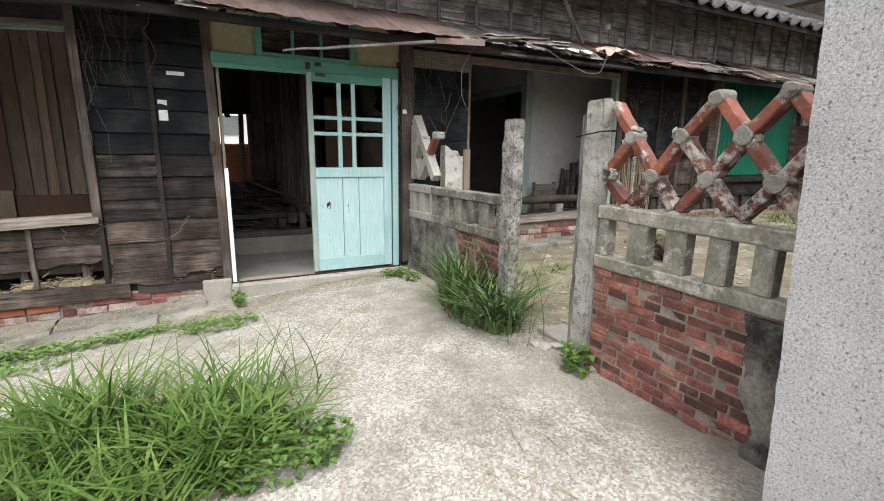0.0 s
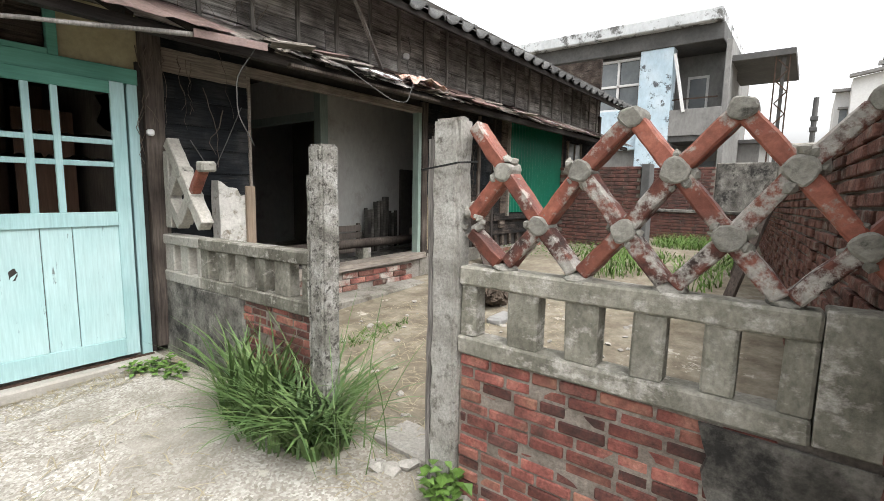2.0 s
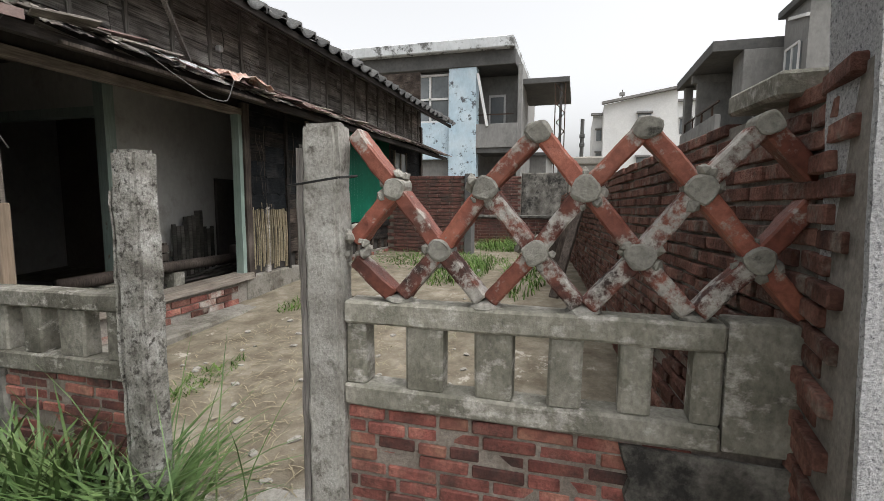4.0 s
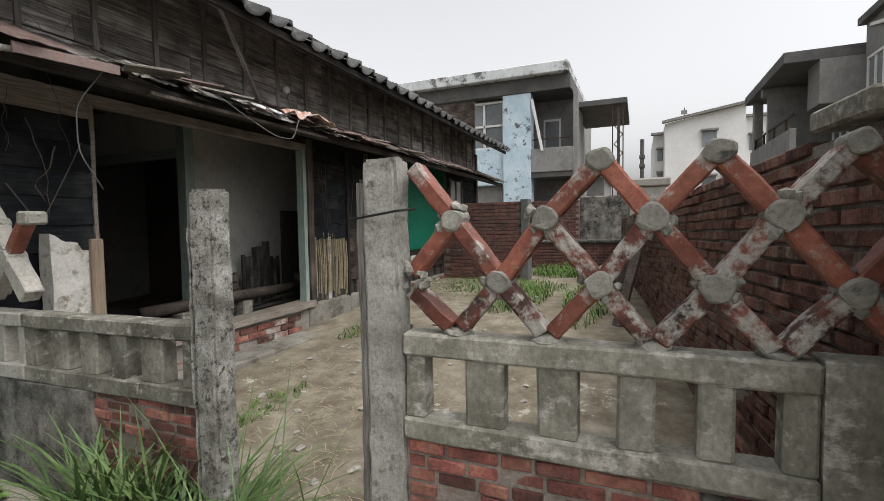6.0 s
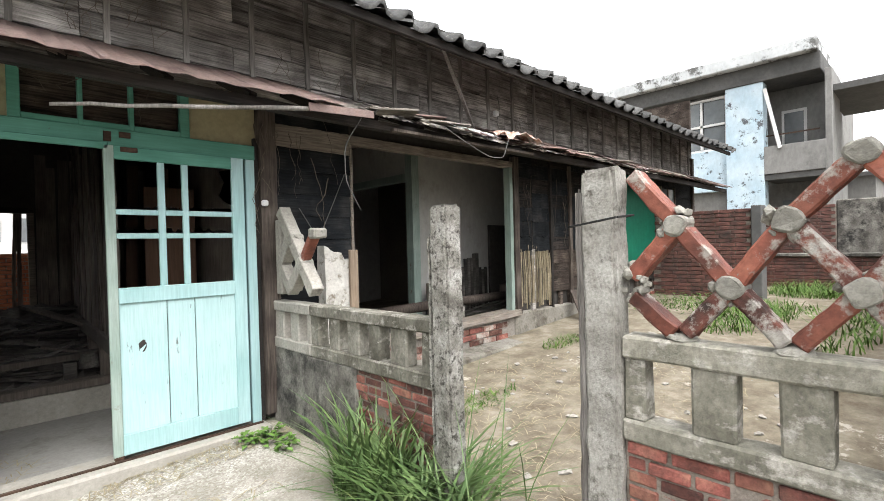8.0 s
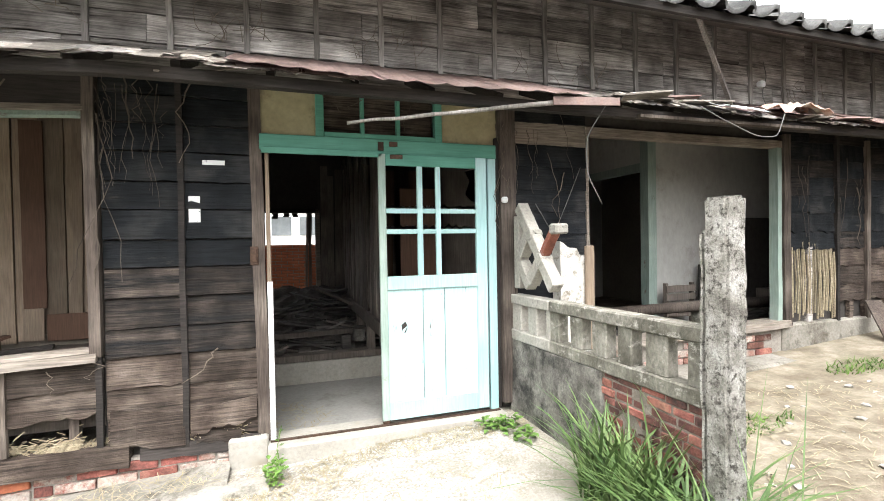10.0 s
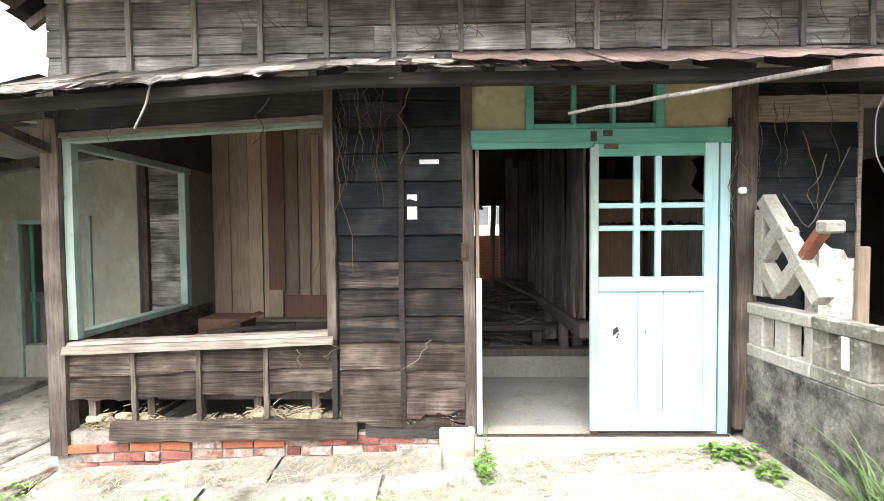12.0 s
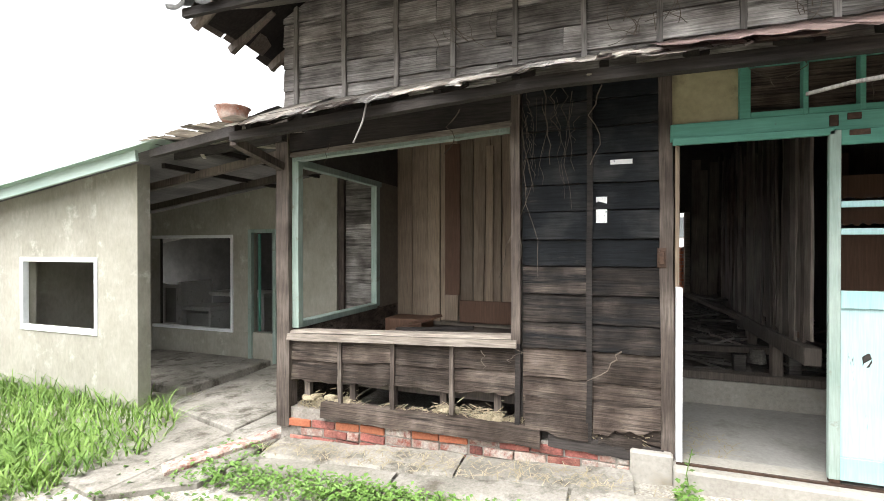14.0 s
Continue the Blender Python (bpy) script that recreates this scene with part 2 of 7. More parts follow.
M_TILE = material("grey_roof_tile", [(0.04833, 0.04833, 0.04833), (0.09632, 0.09632, 0.09374)], 8, (50, 50, 50), 0.8, 0.6, 0.005, 0.35, 0.4, (0.1677, 0.1643, 0.1488), 0.63, 10, 0.06)
M_SOFFIT = material("soffit_board", [(0.2924, 0.2709, 0.2279), (0.3784, 0.3526, 0.301)], 2, GX, 0.85, 0.4, 0.003, 0.1, 0.2, (0.1204, 0.1075, 0.086), 0.62, 2, 0.12)
M_GREENS = material("green_corrugated_sheet", [(0.01032, 0.172, 0.1032), (0.0172, 0.2236, 0.1376)], 2, (15, 15, 15), 0.4, 0.1, 0.002, 0.05, 0.12)
M_IRON = material("rusty_iron", [(0.0387, 0.0258, 0.01935), (0.0903, 0.05487, 0.0387)], 12, (60, 60, 60), 0.7, 0.5, 0.003, 0.2, 0.4, metal=0.5)
M_PVC = material("white_paint", [(0.6192, 0.6364, 0.6536), (0.688, 0.6966, 0.7052)], 3, (20, 20, 20), 0.5, 0.1, 0.001, 0.03, 0.08)
M_PLATE = material("chipped_white_enamel", [(0.6364, 0.645, 0.6536), (0.688, 0.688, 0.688)], 3, (40, 40, 40), 0.4, 0.1, 0.001, 0.03, 0.08, (0.043, 0.0516, 0.0602), 0.62, 40, 0.03)
M_VINE = material("dry_vine", [(0.06, 0.048, 0.038), (0.12, 0.1, 0.08)], 10, (60, 60, 60), 0.9, 0.3, 0.002, 0.4, 0.3)
M_CABLE = material("grey_cable", [(0.0645, 0.0645, 0.06132), (0.1161, 0.1127, 0.1066)], 6, (40, 40, 40), 0.6, 0.1, 0.001, 0.2, 0.2)
M_WIRE = material("black_wire", [(0.00774, 0.00774, 0.00774), (0.0129, 0.0129, 0.0129)], 6, (40, 40, 40), 0.5, 0.0, 0.001, 0.1, 0.1)
M_DEBRIS = material("charred_debris", [(0.025, 0.023, 0.021), (0.065, 0.06, 0.054), (0.13, 0.12, 0.108)], 4, GX, 0.9, 0.8, 0.006, 0.5, 0.5)
# near-black colour stands in for the shade of unlit rooms, gaps and holes
M_VOID = material("unlit_dark_surface", [(0.035, 0.031, 0.028), (0.06, 0.055, 0.05)], 2, (20, 20, 20), 0.95, 0.3, 0.003, 0.1, 0.3)
M_DIMW = material("dim_tan_wall", [(0.1548, 0.1324, 0.1066), (0.1995, 0.1711, 0.1385)], 2, (20, 20, 20), 0.92, 0.3, 0.003, 0.1, 0.2)
GRASS = [(0.042, 0.085, 0.016), (0.078, 0.14, 0.028), (0.125, 0.19, 0.048)]
LAWN = [(0.07, 0.135, 0.026), (0.125, 0.21, 0.045), (0.19, 0.28, 0.075)]
M_GRASS = material("tall_grass", GRASS, 5, (30, 30, 8), 0.6, 0.0, 0, 0.2, 0.35, (0.16, 0.14, 0.06), 0.70, 18, 0.05, spec=0.15)
M_LAWN = material("unmown_lawn", LAWN, 5, (30, 30, 8), 0.6, 0.0, 0, 0.2, 0.35, (0.18, 0.158, 0.0675), 0.70, 18, 0.05, spec=0.2)
M_GRASSD = material("dark_sedge", [(0.0338, 0.0675, 0.021), (0.0713, 0.12, 0.0375), (0.128, 0.18, 0.0675)], 5, (30, 30, 8), 0.55, 0.0, 0, 0.2, 0.35, (0.18, 0.15, 0.0675), 0.66, 18, 0.05)
M_WEED = material("weed_leaves", [(0.06, 0.12, 0.021), (0.105, 0.188, 0.0375)], 9, (30, 30, 30), 0.55, 0.0, 0, 0.2, 0.3)
M_DRYG = material("dry_straw", [(0.21, 0.178, 0.11), (0.30, 0.262, 0.18)], 9, (40, 40, 40), 0.8, 0.0, 0, 0.2, 0.3)
M_SOIL = material("earth_clod", [(0.04515, 0.03354, 0.02451), (0.09632, 0.07422, 0.05487)], 9, (60, 60, 60), 0.95, 0.9, 0.01, 0.2, 0.4)
M_BWHITE = material("white_render", [(0.5676, 0.5676, 0.559), (0.6364, 0.6364, 0.6278)], 1, (8, 8, 8), 0.9, 0.2, 0.003, 0.03, 0.08)
M_BGREY = material("grey_cement_render", [(0.1806, 0.1772, 0.1711), (0.2382, 0.2356, 0.2253)], 1.2, (9, 9, 4), 0.92, 0.3, 0.004, 0.04, 0.2, (0.1032, 0.09976, 0.09632), 0.62, 1.2, 0.12)
M_BPEEL = material("peeling_pale_blue_paint", [(0.3612, 0.473, 0.5504), (0.4816, 0.5676, 0.6192)], 1.5, (9, 9, 5), 0.85, 0.3, 0.004, 0.03, 0.15, (0.0946, 0.1032, 0.1118), 0.60, 2.4, 0.025)
M_BPARA = material("peeling_white_parapet", [(0.4472, 0.4644, 0.473), (0.5504, 0.5676, 0.5762)], 1.5, (9, 9, 5), 0.9, 0.3, 0.004, 0.03, 0.15, (0.1204, 0.1204, 0.1161), 0.56, 1.7, 0.04)
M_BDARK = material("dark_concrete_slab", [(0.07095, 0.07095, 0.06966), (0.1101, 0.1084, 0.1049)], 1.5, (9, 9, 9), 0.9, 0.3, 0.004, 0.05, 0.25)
M_WIN = material("dusty_window_glass", [(0.12, 0.135, 0.143), (0.195, 0.21, 0.217)], 1.2, (6, 6, 6), 0.15, 0.0, 0, 0.35, 0.15)
M_HOLE = material("unlit_room", [(0.02, 0.02, 0.02), (0.035, 0.033, 0.03)], 1, (6, 6, 6), 0.95, 0.0, 0, 0.1, 0.2)
M_CEIL = material("tin_roof_underside", [(0.075, 0.0713, 0.066), (0.143, 0.135, 0.124)], 2, GY, 0.8, 0.4, 0.004, 0.1, 0.4)
M_TINE = material("pale_green_tin_edge", [(0.2709, 0.3612, 0.3225), (0.3483, 0.4257, 0.387)], 2, GX, 0.5, 0.2, 0.002, 0.05, 0.15)
M_SINK = material("dusty_white_tile_counter", [(0.3, 0.3, 0.285), (0.39, 0.39, 0.375)], 3, (30, 30, 30), 0.6, 0.2, 0.002, 0.1, 0.15)


def ground_material():
    """Dusty concrete with exposed pale aggregate in front of the door, bare earth in the yard, moss and grass further out."""
    m = bpy.data.materials.new("dusty_ground")
    m.use_nodes = True
    n, l = m.node_tree.nodes, m.node_tree.links
    n.clear()
    out, bsdf = n.new("ShaderNodeOutputMaterial"), n.new("ShaderNodeBsdfPrincipled")
    l.new(bsdf.outputs[0], out.inputs[0])
    bsdf.inputs["Roughness"].default_value = 0.95
    bsdf.inputs["Specular IOR Level"].default_value = 0.2
    geo = n.new("ShaderNodeNewGeometry")

    def nz(scale, detail=6, rough=0.6):
        t = n.new("ShaderNodeTexNoise")
        t.inputs["Scale"].default_value, t.inputs["Detail"].default_value, t.inputs["Roughness"].default_value = scale, detail, rough
        l.new(geo.outputs["Position"], t.inputs["Vector"])
        return t.outputs[0]

    def ramp(src, stops):
        r = n.new("ShaderNodeValToRGB")
        while len(r.color_ramp.elements) < len(stops):
            r.color_ramp.elements.new(0.5)
        for e, (p, c) in zip(r.color_ramp.elements, stops):
            e.position, e.color = p, (*c, 1)
        l.new(src, r.inputs[0])
        return r.outputs[0]

    def mix(f, a, b):
        x = n.new("ShaderNodeMix")
        x.data_type = "RGBA"
        l.new(f, x.inputs[0])
        l.new(a, x.inputs[6])
        l.new(b, x.inputs[7])
        return x.outputs[2]

    base = ramp(nz(1.1), [(0.3, (0.17, 0.157, 0.13)), (0.5, (0.23, 0.215, 0.184)), (0.7, (0.29, 0.274, 0.24))])
    vor = n.new("ShaderNodeTexVoronoi")
    vor.inputs["Scale"].default_value = 85
    l.new(geo.outputs["Position"], vor.inputs["Vector"])
    stones = ramp(vor.outputs["Color"], [(0.1, (0.2, 0.184, 0.156)), (0.5, (0.3, 0.283, 0.25)), (0.9, (0.44, 0.425, 0.39))])
    spots = ramp(nz(0.9, 4), [(0.34, (0.25, 0.25, 0.25)), (0.5, (1, 1, 1))])
    c = mix(spots, base, stones)
    earth = ramp(nz(4.2, 12, 0.72), [(0.34, (0.101, 0.0827, 0.0581)), (0.5, (0.176, 0.151, 0.113)), (0.66, (0.273, 0.246, 0.198))])
    sep = n.new("ShaderNodeSeparateXYZ")
    l.new(geo.outputs["Position"], sep.inputs[0])
    side = n.new("ShaderNodeMapRange")
    side.inputs["From Min"].default_value, side.inputs["From Max"].default_value = 2.7, 3.5
    l.new(sep.outputs[0], side.inputs[0])
    c = mix(side.outputs[0], c, earth)
    dark = ramp(nz(2.3, 10, 0.72), [(0.44, (0, 0, 0)), (0.64, (0.5, 0.5, 0.5))])
    stain = n.new("ShaderNodeRGB")
    stain.outputs[0].default_value = (0.088, 0.0748, 0.051, 1)
    c = mix(dark, c, stain.outputs[0])
    pale = ramp(nz(1.7, 9, 0.75), [(0.61, (0, 0, 0)), (0.64, (0.8, 0.8, 0.8))])
    chalk = n.new("ShaderNodeRGB")
    chalk.outputs[0].default_value = (0.405, 0.378, 0.326, 1)
    c = mix(pale, c, chalk.outputs[0])
    l.new(c, bsdf.inputs["Base Color"])
    b = n.new("ShaderNodeBump")
    b.inputs["Strength"].default_value, b.inputs["Distance"].default_value = 0.6, 0.006
    l.new(nz(85, 4), b.inputs["Height"])
    l.new(b.outputs[0], bsdf.inputs["Normal"])
    return m


M_GROUND = ground_material()

# ---- building helpers ----


def box(bm, x0, x1, y0, y1, z0, z1, turn=None):
    """A box between two corners; turn: a matrix applied to it."""
    p = [(x, y, z) for z in (z0, z1) for y in (y0, y1) for x in (x0, x1)]
    if turn is not None:
        p = [turn @ Vector(q) for q in p]
    v = [bm.verts.new(q) for q in p]
    for f in ((0, 2, 3, 1), (4, 5, 7, 6), (0, 1, 5, 4), (2, 6, 7, 3), (0, 4, 6, 2), (1, 3, 7, 5)):
        bm.faces.new([v[i] for i in f])
    return v


def soften(bm, width, segments=1):
    bmesh.ops.bevel(bm, geom=bm.edges[:], offset=width, segments=segments, affect="EDGES", clamp_overlap=True)


def rough_up(bm, amount, scale=6.0):
    for v in bm.verts:
        v.co += Vector(noise.noise_vector(v.co * scale)) * amount


def as_mesh(name, bm, mat, smooth=False):
    me = bpy.data.meshes.new(name)
    bm.to_mesh(me)
    bm.free()
    if mat:
        me.materials.append(mat)
    if smooth:
        for p in me.polygons:
            p.use_smooth = True
    return me


def part(name, bm, mat, parent=None, label="", smooth=False):
    ob = new(name, as_mesh(name, bm, mat, smooth))
    if parent is not None:
        ob.parent = parent
    return tagged(ob, label)


def boxpart(name, c, mat, parent=None, bevel=0.004, wear=0.0, label="", turn=None):
    """One box-shaped part from its six bounds, with broken edges."""
    bm = bmesh.new()
    box(bm, *c, turn)
    if bevel:
        soften(bm, bevel)
    if wear:
        rough_up(bm, wear)
    return part(name, bm, mat, parent, label)


def thing(name, at, label, category, group="", kind=""):
    ob = new(name)
    ob.location = at
    ob.empty_display_size = 0.1
    return tagged(ob, label, category, group, kind)


def under(ob, parent):
    """Parent ob and keep it where it stands in the world."""
    ob.parent = parent
    ob.matrix_parent_inverse = Matrix.Translation(-parent.location)
    return ob


def wpart(name, bm, mat, parent, label="", smooth=False):
    return under(part(name, bm, mat, None, label, smooth), parent)


def wbox(name, c, mat, parent, bevel=0.004, wear=0.0, label="", turn=None):
    return under(boxpart(name, c, mat, None, bevel, wear, label, turn), parent)


def bar(bm, a, b, w, h, taper=1.0):
    """A squared bar from a to b."""
    a, b = Vector(a), Vector(b)
    d = (b - a).normalized()
    side = d.cross(Vector((0, 0, 1)) if abs(d.z) < 0.95 else Vector((1, 0, 0))).normalized()
    up = side.cross(d)
    v = []
    for p, k in ((a, 1.0), (b, taper)):
        for s, u in ((-1, -1), (1, -1), (1, 1), (-1, 1)):
            v.append(bm.verts.new(p + side * (s * w * k / 2) + up * (u * h * k / 2)))
    bm.faces.new(v[3::-1])
    bm.faces.new(v[4:])
    for i in range(4):
        j = (i + 1) % 4
        bm.faces.new((v[i], v[j], v[4 + j], v[4 + i]))


def tube(bm, pts, r, sides=6, taper=1.0):
    pts = [Vector(p) for p in pts]
    rings = []
    for i, p in enumerate(pts):
        d = (pts[min(i + 1, len(pts) - 1)] - pts[max(i - 1, 0)]).normalized()
        side = d.cross(Vector((0.13, 0.21, 0.97))).normalized()
        up = side.cross(d)
        k = r * (1 + (taper - 1) * i / (len(pts) - 1))
        rings.append([bm.verts.new(p + (side * math.cos(2 * math.pi * j / sides) + up * math.sin(2 * math.pi * j / sides)) * k) for j in range(sides)])
    for a, b in zip(rings, rings[1:]):
        for j in range(sides):
            bm.faces.new((a[j], a[(j + 1) % sides], b[(j + 1) % sides], b[j]))
    bm.faces.new(rings[0][::-1])
    bm.faces.new(rings[-1])


def plank(name, x0, x1, z0, z1, y, t, mat, parent, ragged=0.006, tilt=0.0, sag=None, steps=9):
    """A horizontal weatherboard with a split, uneven lower edge, its outer face at y (bottom proud of the top)."""
    bm = bmesh.new()
    rows = []
    for i in range(steps + 1):
        u = i / steps
        x = x0 + (x1 - x0) * u
        dz = tilt * (u - 0.5) + (sag(x) if sag else 0)
        lo = rng.uniform(-ragged, ragged * 0.4)
        yy = y + rng.uniform(-0.002, 0.002)
        rows.append([bm.verts.new(q) for q in ((x, yy - 0.015, z0 + dz + lo), (x, yy, z1 + dz), (x, yy + t, z1 + dz), (x, yy + t - 0.004, z0 + dz + lo))])
    for a, b in zip(rows, rows[1:]):
        for j in range(4):
            bm.faces.new((a[j], b[j], b[(j + 1) % 4], a[(j + 1) % 4]))
    bm.faces.new(rows[0])
    bm.faces.new(rows[-1][::-1])
    return wpart(name, bm, mat, parent)


def upright(name, x0, x1, y0, y1, z0, z1, mat, parent, bow=0.004, lean=0.0, steps=6, label=""):
    """An upright batten, post or plank, slightly crooked and worn."""
    bm = bmesh.new()
    rows = []
    for i in range(steps + 1):
        u = i / steps
        dx, dy = rng.uniform(-bow, bow) + lean * u, rng.uniform(-bow, bow) * 0.5
        z = z0 + (z1 - z0) * u
        rows.append([bm.verts.new(q) for q in ((x0 + dx, y0 + dy, z), (x1 + dx, y0 + dy, z), (x1 + dx, y1 + dy, z), (x0 + dx, y1 + dy, z))])
    for a, b in zip(rows, rows[1:]):
        for j in range(4):
            bm.faces.new((a[j], a[(j + 1) % 4], b[(j + 1) % 4], b[j]))
    bm.faces.new(rows[0][::-1])
    bm.faces.new(rows[-1])
    return wpart(name, bm, mat, parent, label)


def stuff(name, verts, faces, mat, label, category, smooth=False, parent=None):
    me = bpy.data.meshes.new(name)
    me.from_pydata(verts, [], faces)
    me.materials.append(mat)
    if smooth:
        me.polygons.foreach_set("use_smooth", [True] * len(faces))
    ob = new(name, me)
    if parent is not None:
        under(ob, parent)
        return tagged(ob, kind="stuff")
    return tagged(ob, label, category, "", "stuff")


def ground_z(x, y):
    """The ground rises gently towards the yard."""
    base = -0.03 + 0.065 * (x - 1)
    return max(-0.24, min(0.42, base)) + 0.012 * noise.noise((x * 0.9, y * 0.9, 0.3))


def sag(x):
    """The old bay has sunk a little at its free corner."""
    return 0.036 * min(0.0, x - 0.35)


def nest(ob, piece):
    """Make ob a sub-part of a part that stands at the world's origin."""
    ob.parent, ob.matrix_parent_inverse = piece, Matrix.Identity(4)
    return ob


# ---- ground: one sheet to the horizon ----
def build_ground():
    def axis(fine0, fine1, step, far):
        a = [fine0 + step * i for i in range(int((fine1 - fine0) / step) + 1)]
        left, d = [], step
        while a[0] - sum(left) > -far:
            d *= 1.6
            left.append(d)
        lo, p = [], a[0]
        for s in left:
            p -= s
            lo.append(p)
        hi, p, d = [], a[-1], step
        while p < far:
            d *= 1.6
            p += d
            hi.append(p)
        return lo[::-1] + a + hi
    xs, ys = axis(-6, 12, 0.2, 1500), axis(-1, 9, 0.2, 1500)
    verts = [(x, y, ground_z(x, y)) for y in ys for x in xs]
    w = len(xs)
    faces = [(j * w + i, j * w + i + 1, (j + 1) * w + i + 1, (j + 1) * w + i) for j in range(len(ys) - 1) for i in range(w - 1)]
    me = bpy.data.meshes.new("ground")
    me.from_pydata(verts, [], faces)
    me.materials.append(M_GROUND)
    me.polygons.foreach_set("use_smooth", [True] * len(faces))
    tagged(new("ground", me), "dusty pale concrete and bare earth with weeds in its cracks", "ground", "", "structure")


build_ground()

# ---- the wooden house: front wall ----
FY = 5.28
wall = thing("wall_front", (1.3, FY, 0), "weathered dark timber house wall of lapped boards and battens", "wall", "", "structure")


def lining(c, mat, name="wall_lining"):
    return wbox(name, c, mat, wall, 0)


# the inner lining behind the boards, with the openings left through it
# its near-black colour supplies the shade seen in the gaps between boards
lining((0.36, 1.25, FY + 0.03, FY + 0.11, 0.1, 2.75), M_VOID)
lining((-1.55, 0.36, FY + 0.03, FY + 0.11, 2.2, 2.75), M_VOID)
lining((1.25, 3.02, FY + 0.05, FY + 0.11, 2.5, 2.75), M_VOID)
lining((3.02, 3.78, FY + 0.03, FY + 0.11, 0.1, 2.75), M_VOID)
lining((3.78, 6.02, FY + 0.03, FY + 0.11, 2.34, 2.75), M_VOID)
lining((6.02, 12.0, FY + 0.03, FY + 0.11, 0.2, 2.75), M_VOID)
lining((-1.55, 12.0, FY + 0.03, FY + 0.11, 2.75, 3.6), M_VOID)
lining((-1.53, 0.36, FY + 0.04, FY + 0.1, 0.42, 0.7), M_VOID)

# black and brown lapped boards between the bay and the door
z = 0.19
courses = []
while z < 2.5:
    h = rng.uniform(0.172, 0.2)
    courses.append((z, min(z + h, 2.5)))
    z += h
for i, (a, b) in enumerate(courses):
    tone = a + rng.uniform(-0.16, 0.16)
    for x0, x1 in ((0.38, 0.815), (0.815, 1.225)):
        mat = M_BROWN if tone < 0.72 else (M_MIDB if tone < 1.25 else M_BLACK)
        plank("board", x0, x1, a + 0.005, b - 0.005, FY - 0.004 * (i % 2), 0.02, mat, wall, 0.014 if a < 0.6 else 0.006, rng.uniform(-0.006, 0.006))
for x in (0.345, 0.805):
    upright("batten", x - 0.017, x + 0.017, FY - 0.035, FY, 0.14, 2.46, M_BEAM, wall, 0.004)
plank("board", 0.40, 0.80, 0.19, 0.40, FY - 0.03, 0.018, M_BROWN, wall, 0.02, -0.05)
plank("board", 0.83, 1.22, 0.26, 0.40, FY - 0.03, 0.018, M_BROWN, wall, 0.03, 0.05)
plank("board", 0.86, 1.12, 0.16, 0.23, FY - 0.024, 0.018, M_BROWN, wall, 0.02, -0.03)
plank("sill_beam", 0.55, 1.24, 0.10, 0.18, FY - 0.03, 0.1, M_BEAM, wall, 0.01, -0.02)
upright("post", 1.225, 1.30, FY - 0.02, FY + 0.1, 0.1, 2.46, M_POST, wall, 0.004, -0.02)

# under the bay window: two courses of brown boards, a gap stuffed with straw, and a warped sill beam
for a, b in ((0.57, 0.735), (0.41, 0.575)):
    for x0, x1 in ((-1.55, -1.02), (-1.02, -0.58), (-0.58, -0.11), (-0.11, 0.33)):
        plank("board", x0 + 0.003, x1 - 0.003, a + 0.004, b - 0.004, FY - 0.008, 0.018, M_BROWN, wall, 0.022 if a < 0.5 else 0.008, rng.uniform(-0.03, 0.02), sag)
for x, top in ((-1.03, 0.72), (-0.58, 0.75), (-0.12, 0.75)):
    upright("batten", x - 0.016, x + 0.016, FY - 0.034, FY - 0.008, 0.24 + sag(x), top + sag(x), M_POST, wall, 0.004)
plank("sill_beam", -1.18, 0.50, 0.12, 0.235, FY - 0.06, 0.1, M_BROWN, wall, 0.012, -0.045, sag)
for x in (-1.36, -0.95, -0.6, -0.2, 0.2):
    upright("stud", x - 0.025, x + 0.025, FY + 0.02, FY + 0.06, 0.12 + sag(x), 0.75 + sag(x), M_POST, wall, 0.006)
plank("window_sill", -1.49, 0.345, 0.735, 0.785, FY - 0.06, 0.14, M_SILL, wall, 0.004, 0, sag)
plank("window_sill", -1.49, 0.345, 0.79, 0.81, FY - 0.03, 0.1, M_SILL, wall, 0.004, 0, sag)

# corner post and head of the bay, with its pale green window frame
upright("post", -1.60, -1.48, FY - 0.05, FY + 0.06, -0.03, 2.5, M_POST, wall, 0.006, -0.01, 10)
upright("post", 0.305, 0.365, FY - 0.045, FY + 0.06, 0.76, 2.46, M_POST, wall, 0.005)
plank("head_beam", -1.55, 0.36, 2.24, 2.5, FY - 0.015, 0.06, M_BEAM, wall, 0.004, 0, sag)
plank("window_frame", -1.47, 0.31, 2.205, 2.24, FY - 0.04, 0.08, M_SILL, wall, 0.002, 0.03, sag)
plank("window_frame", -1.45, 0.31, 2.175, 2.203, FY - 0.02, 0.06, M_MINT, wall, 0.002, 0.03, sag)
upright("window_frame", -1.48, -1.42, FY - 0.01, FY + 0.05, 0.76, 2.14, M_MINT, wall, 0.002)
# side opening of the bay, looking across the passage to the annex
SX = -1.53
wbox("window_frame", (SX - 0.03, SX + 0.04, 5.36, 6.86, 2.08, 2.14), M_MINT, wall)
wbox("window_frame", (SX - 0.03, SX + 0.04, 6.74, 6.82, 0.76, 2.08), M_MINT, wall)
wbox("window_sill", (SX - 0.05, SX + 0.05, 5.36, 6.74, 0.74, 0.79), M_MINT, wall)
wbox("wall_lining", (SX - 0.04, SX + 0.03, 5.38, 7.3, -0.1, 0.74), M_BROWN, wall, 0)
wbox("wall_lining", (SX - 0.04, SX + 0.03, 5.38, 7.3, 2.14, 3.6), M_VOID, wall, 0)
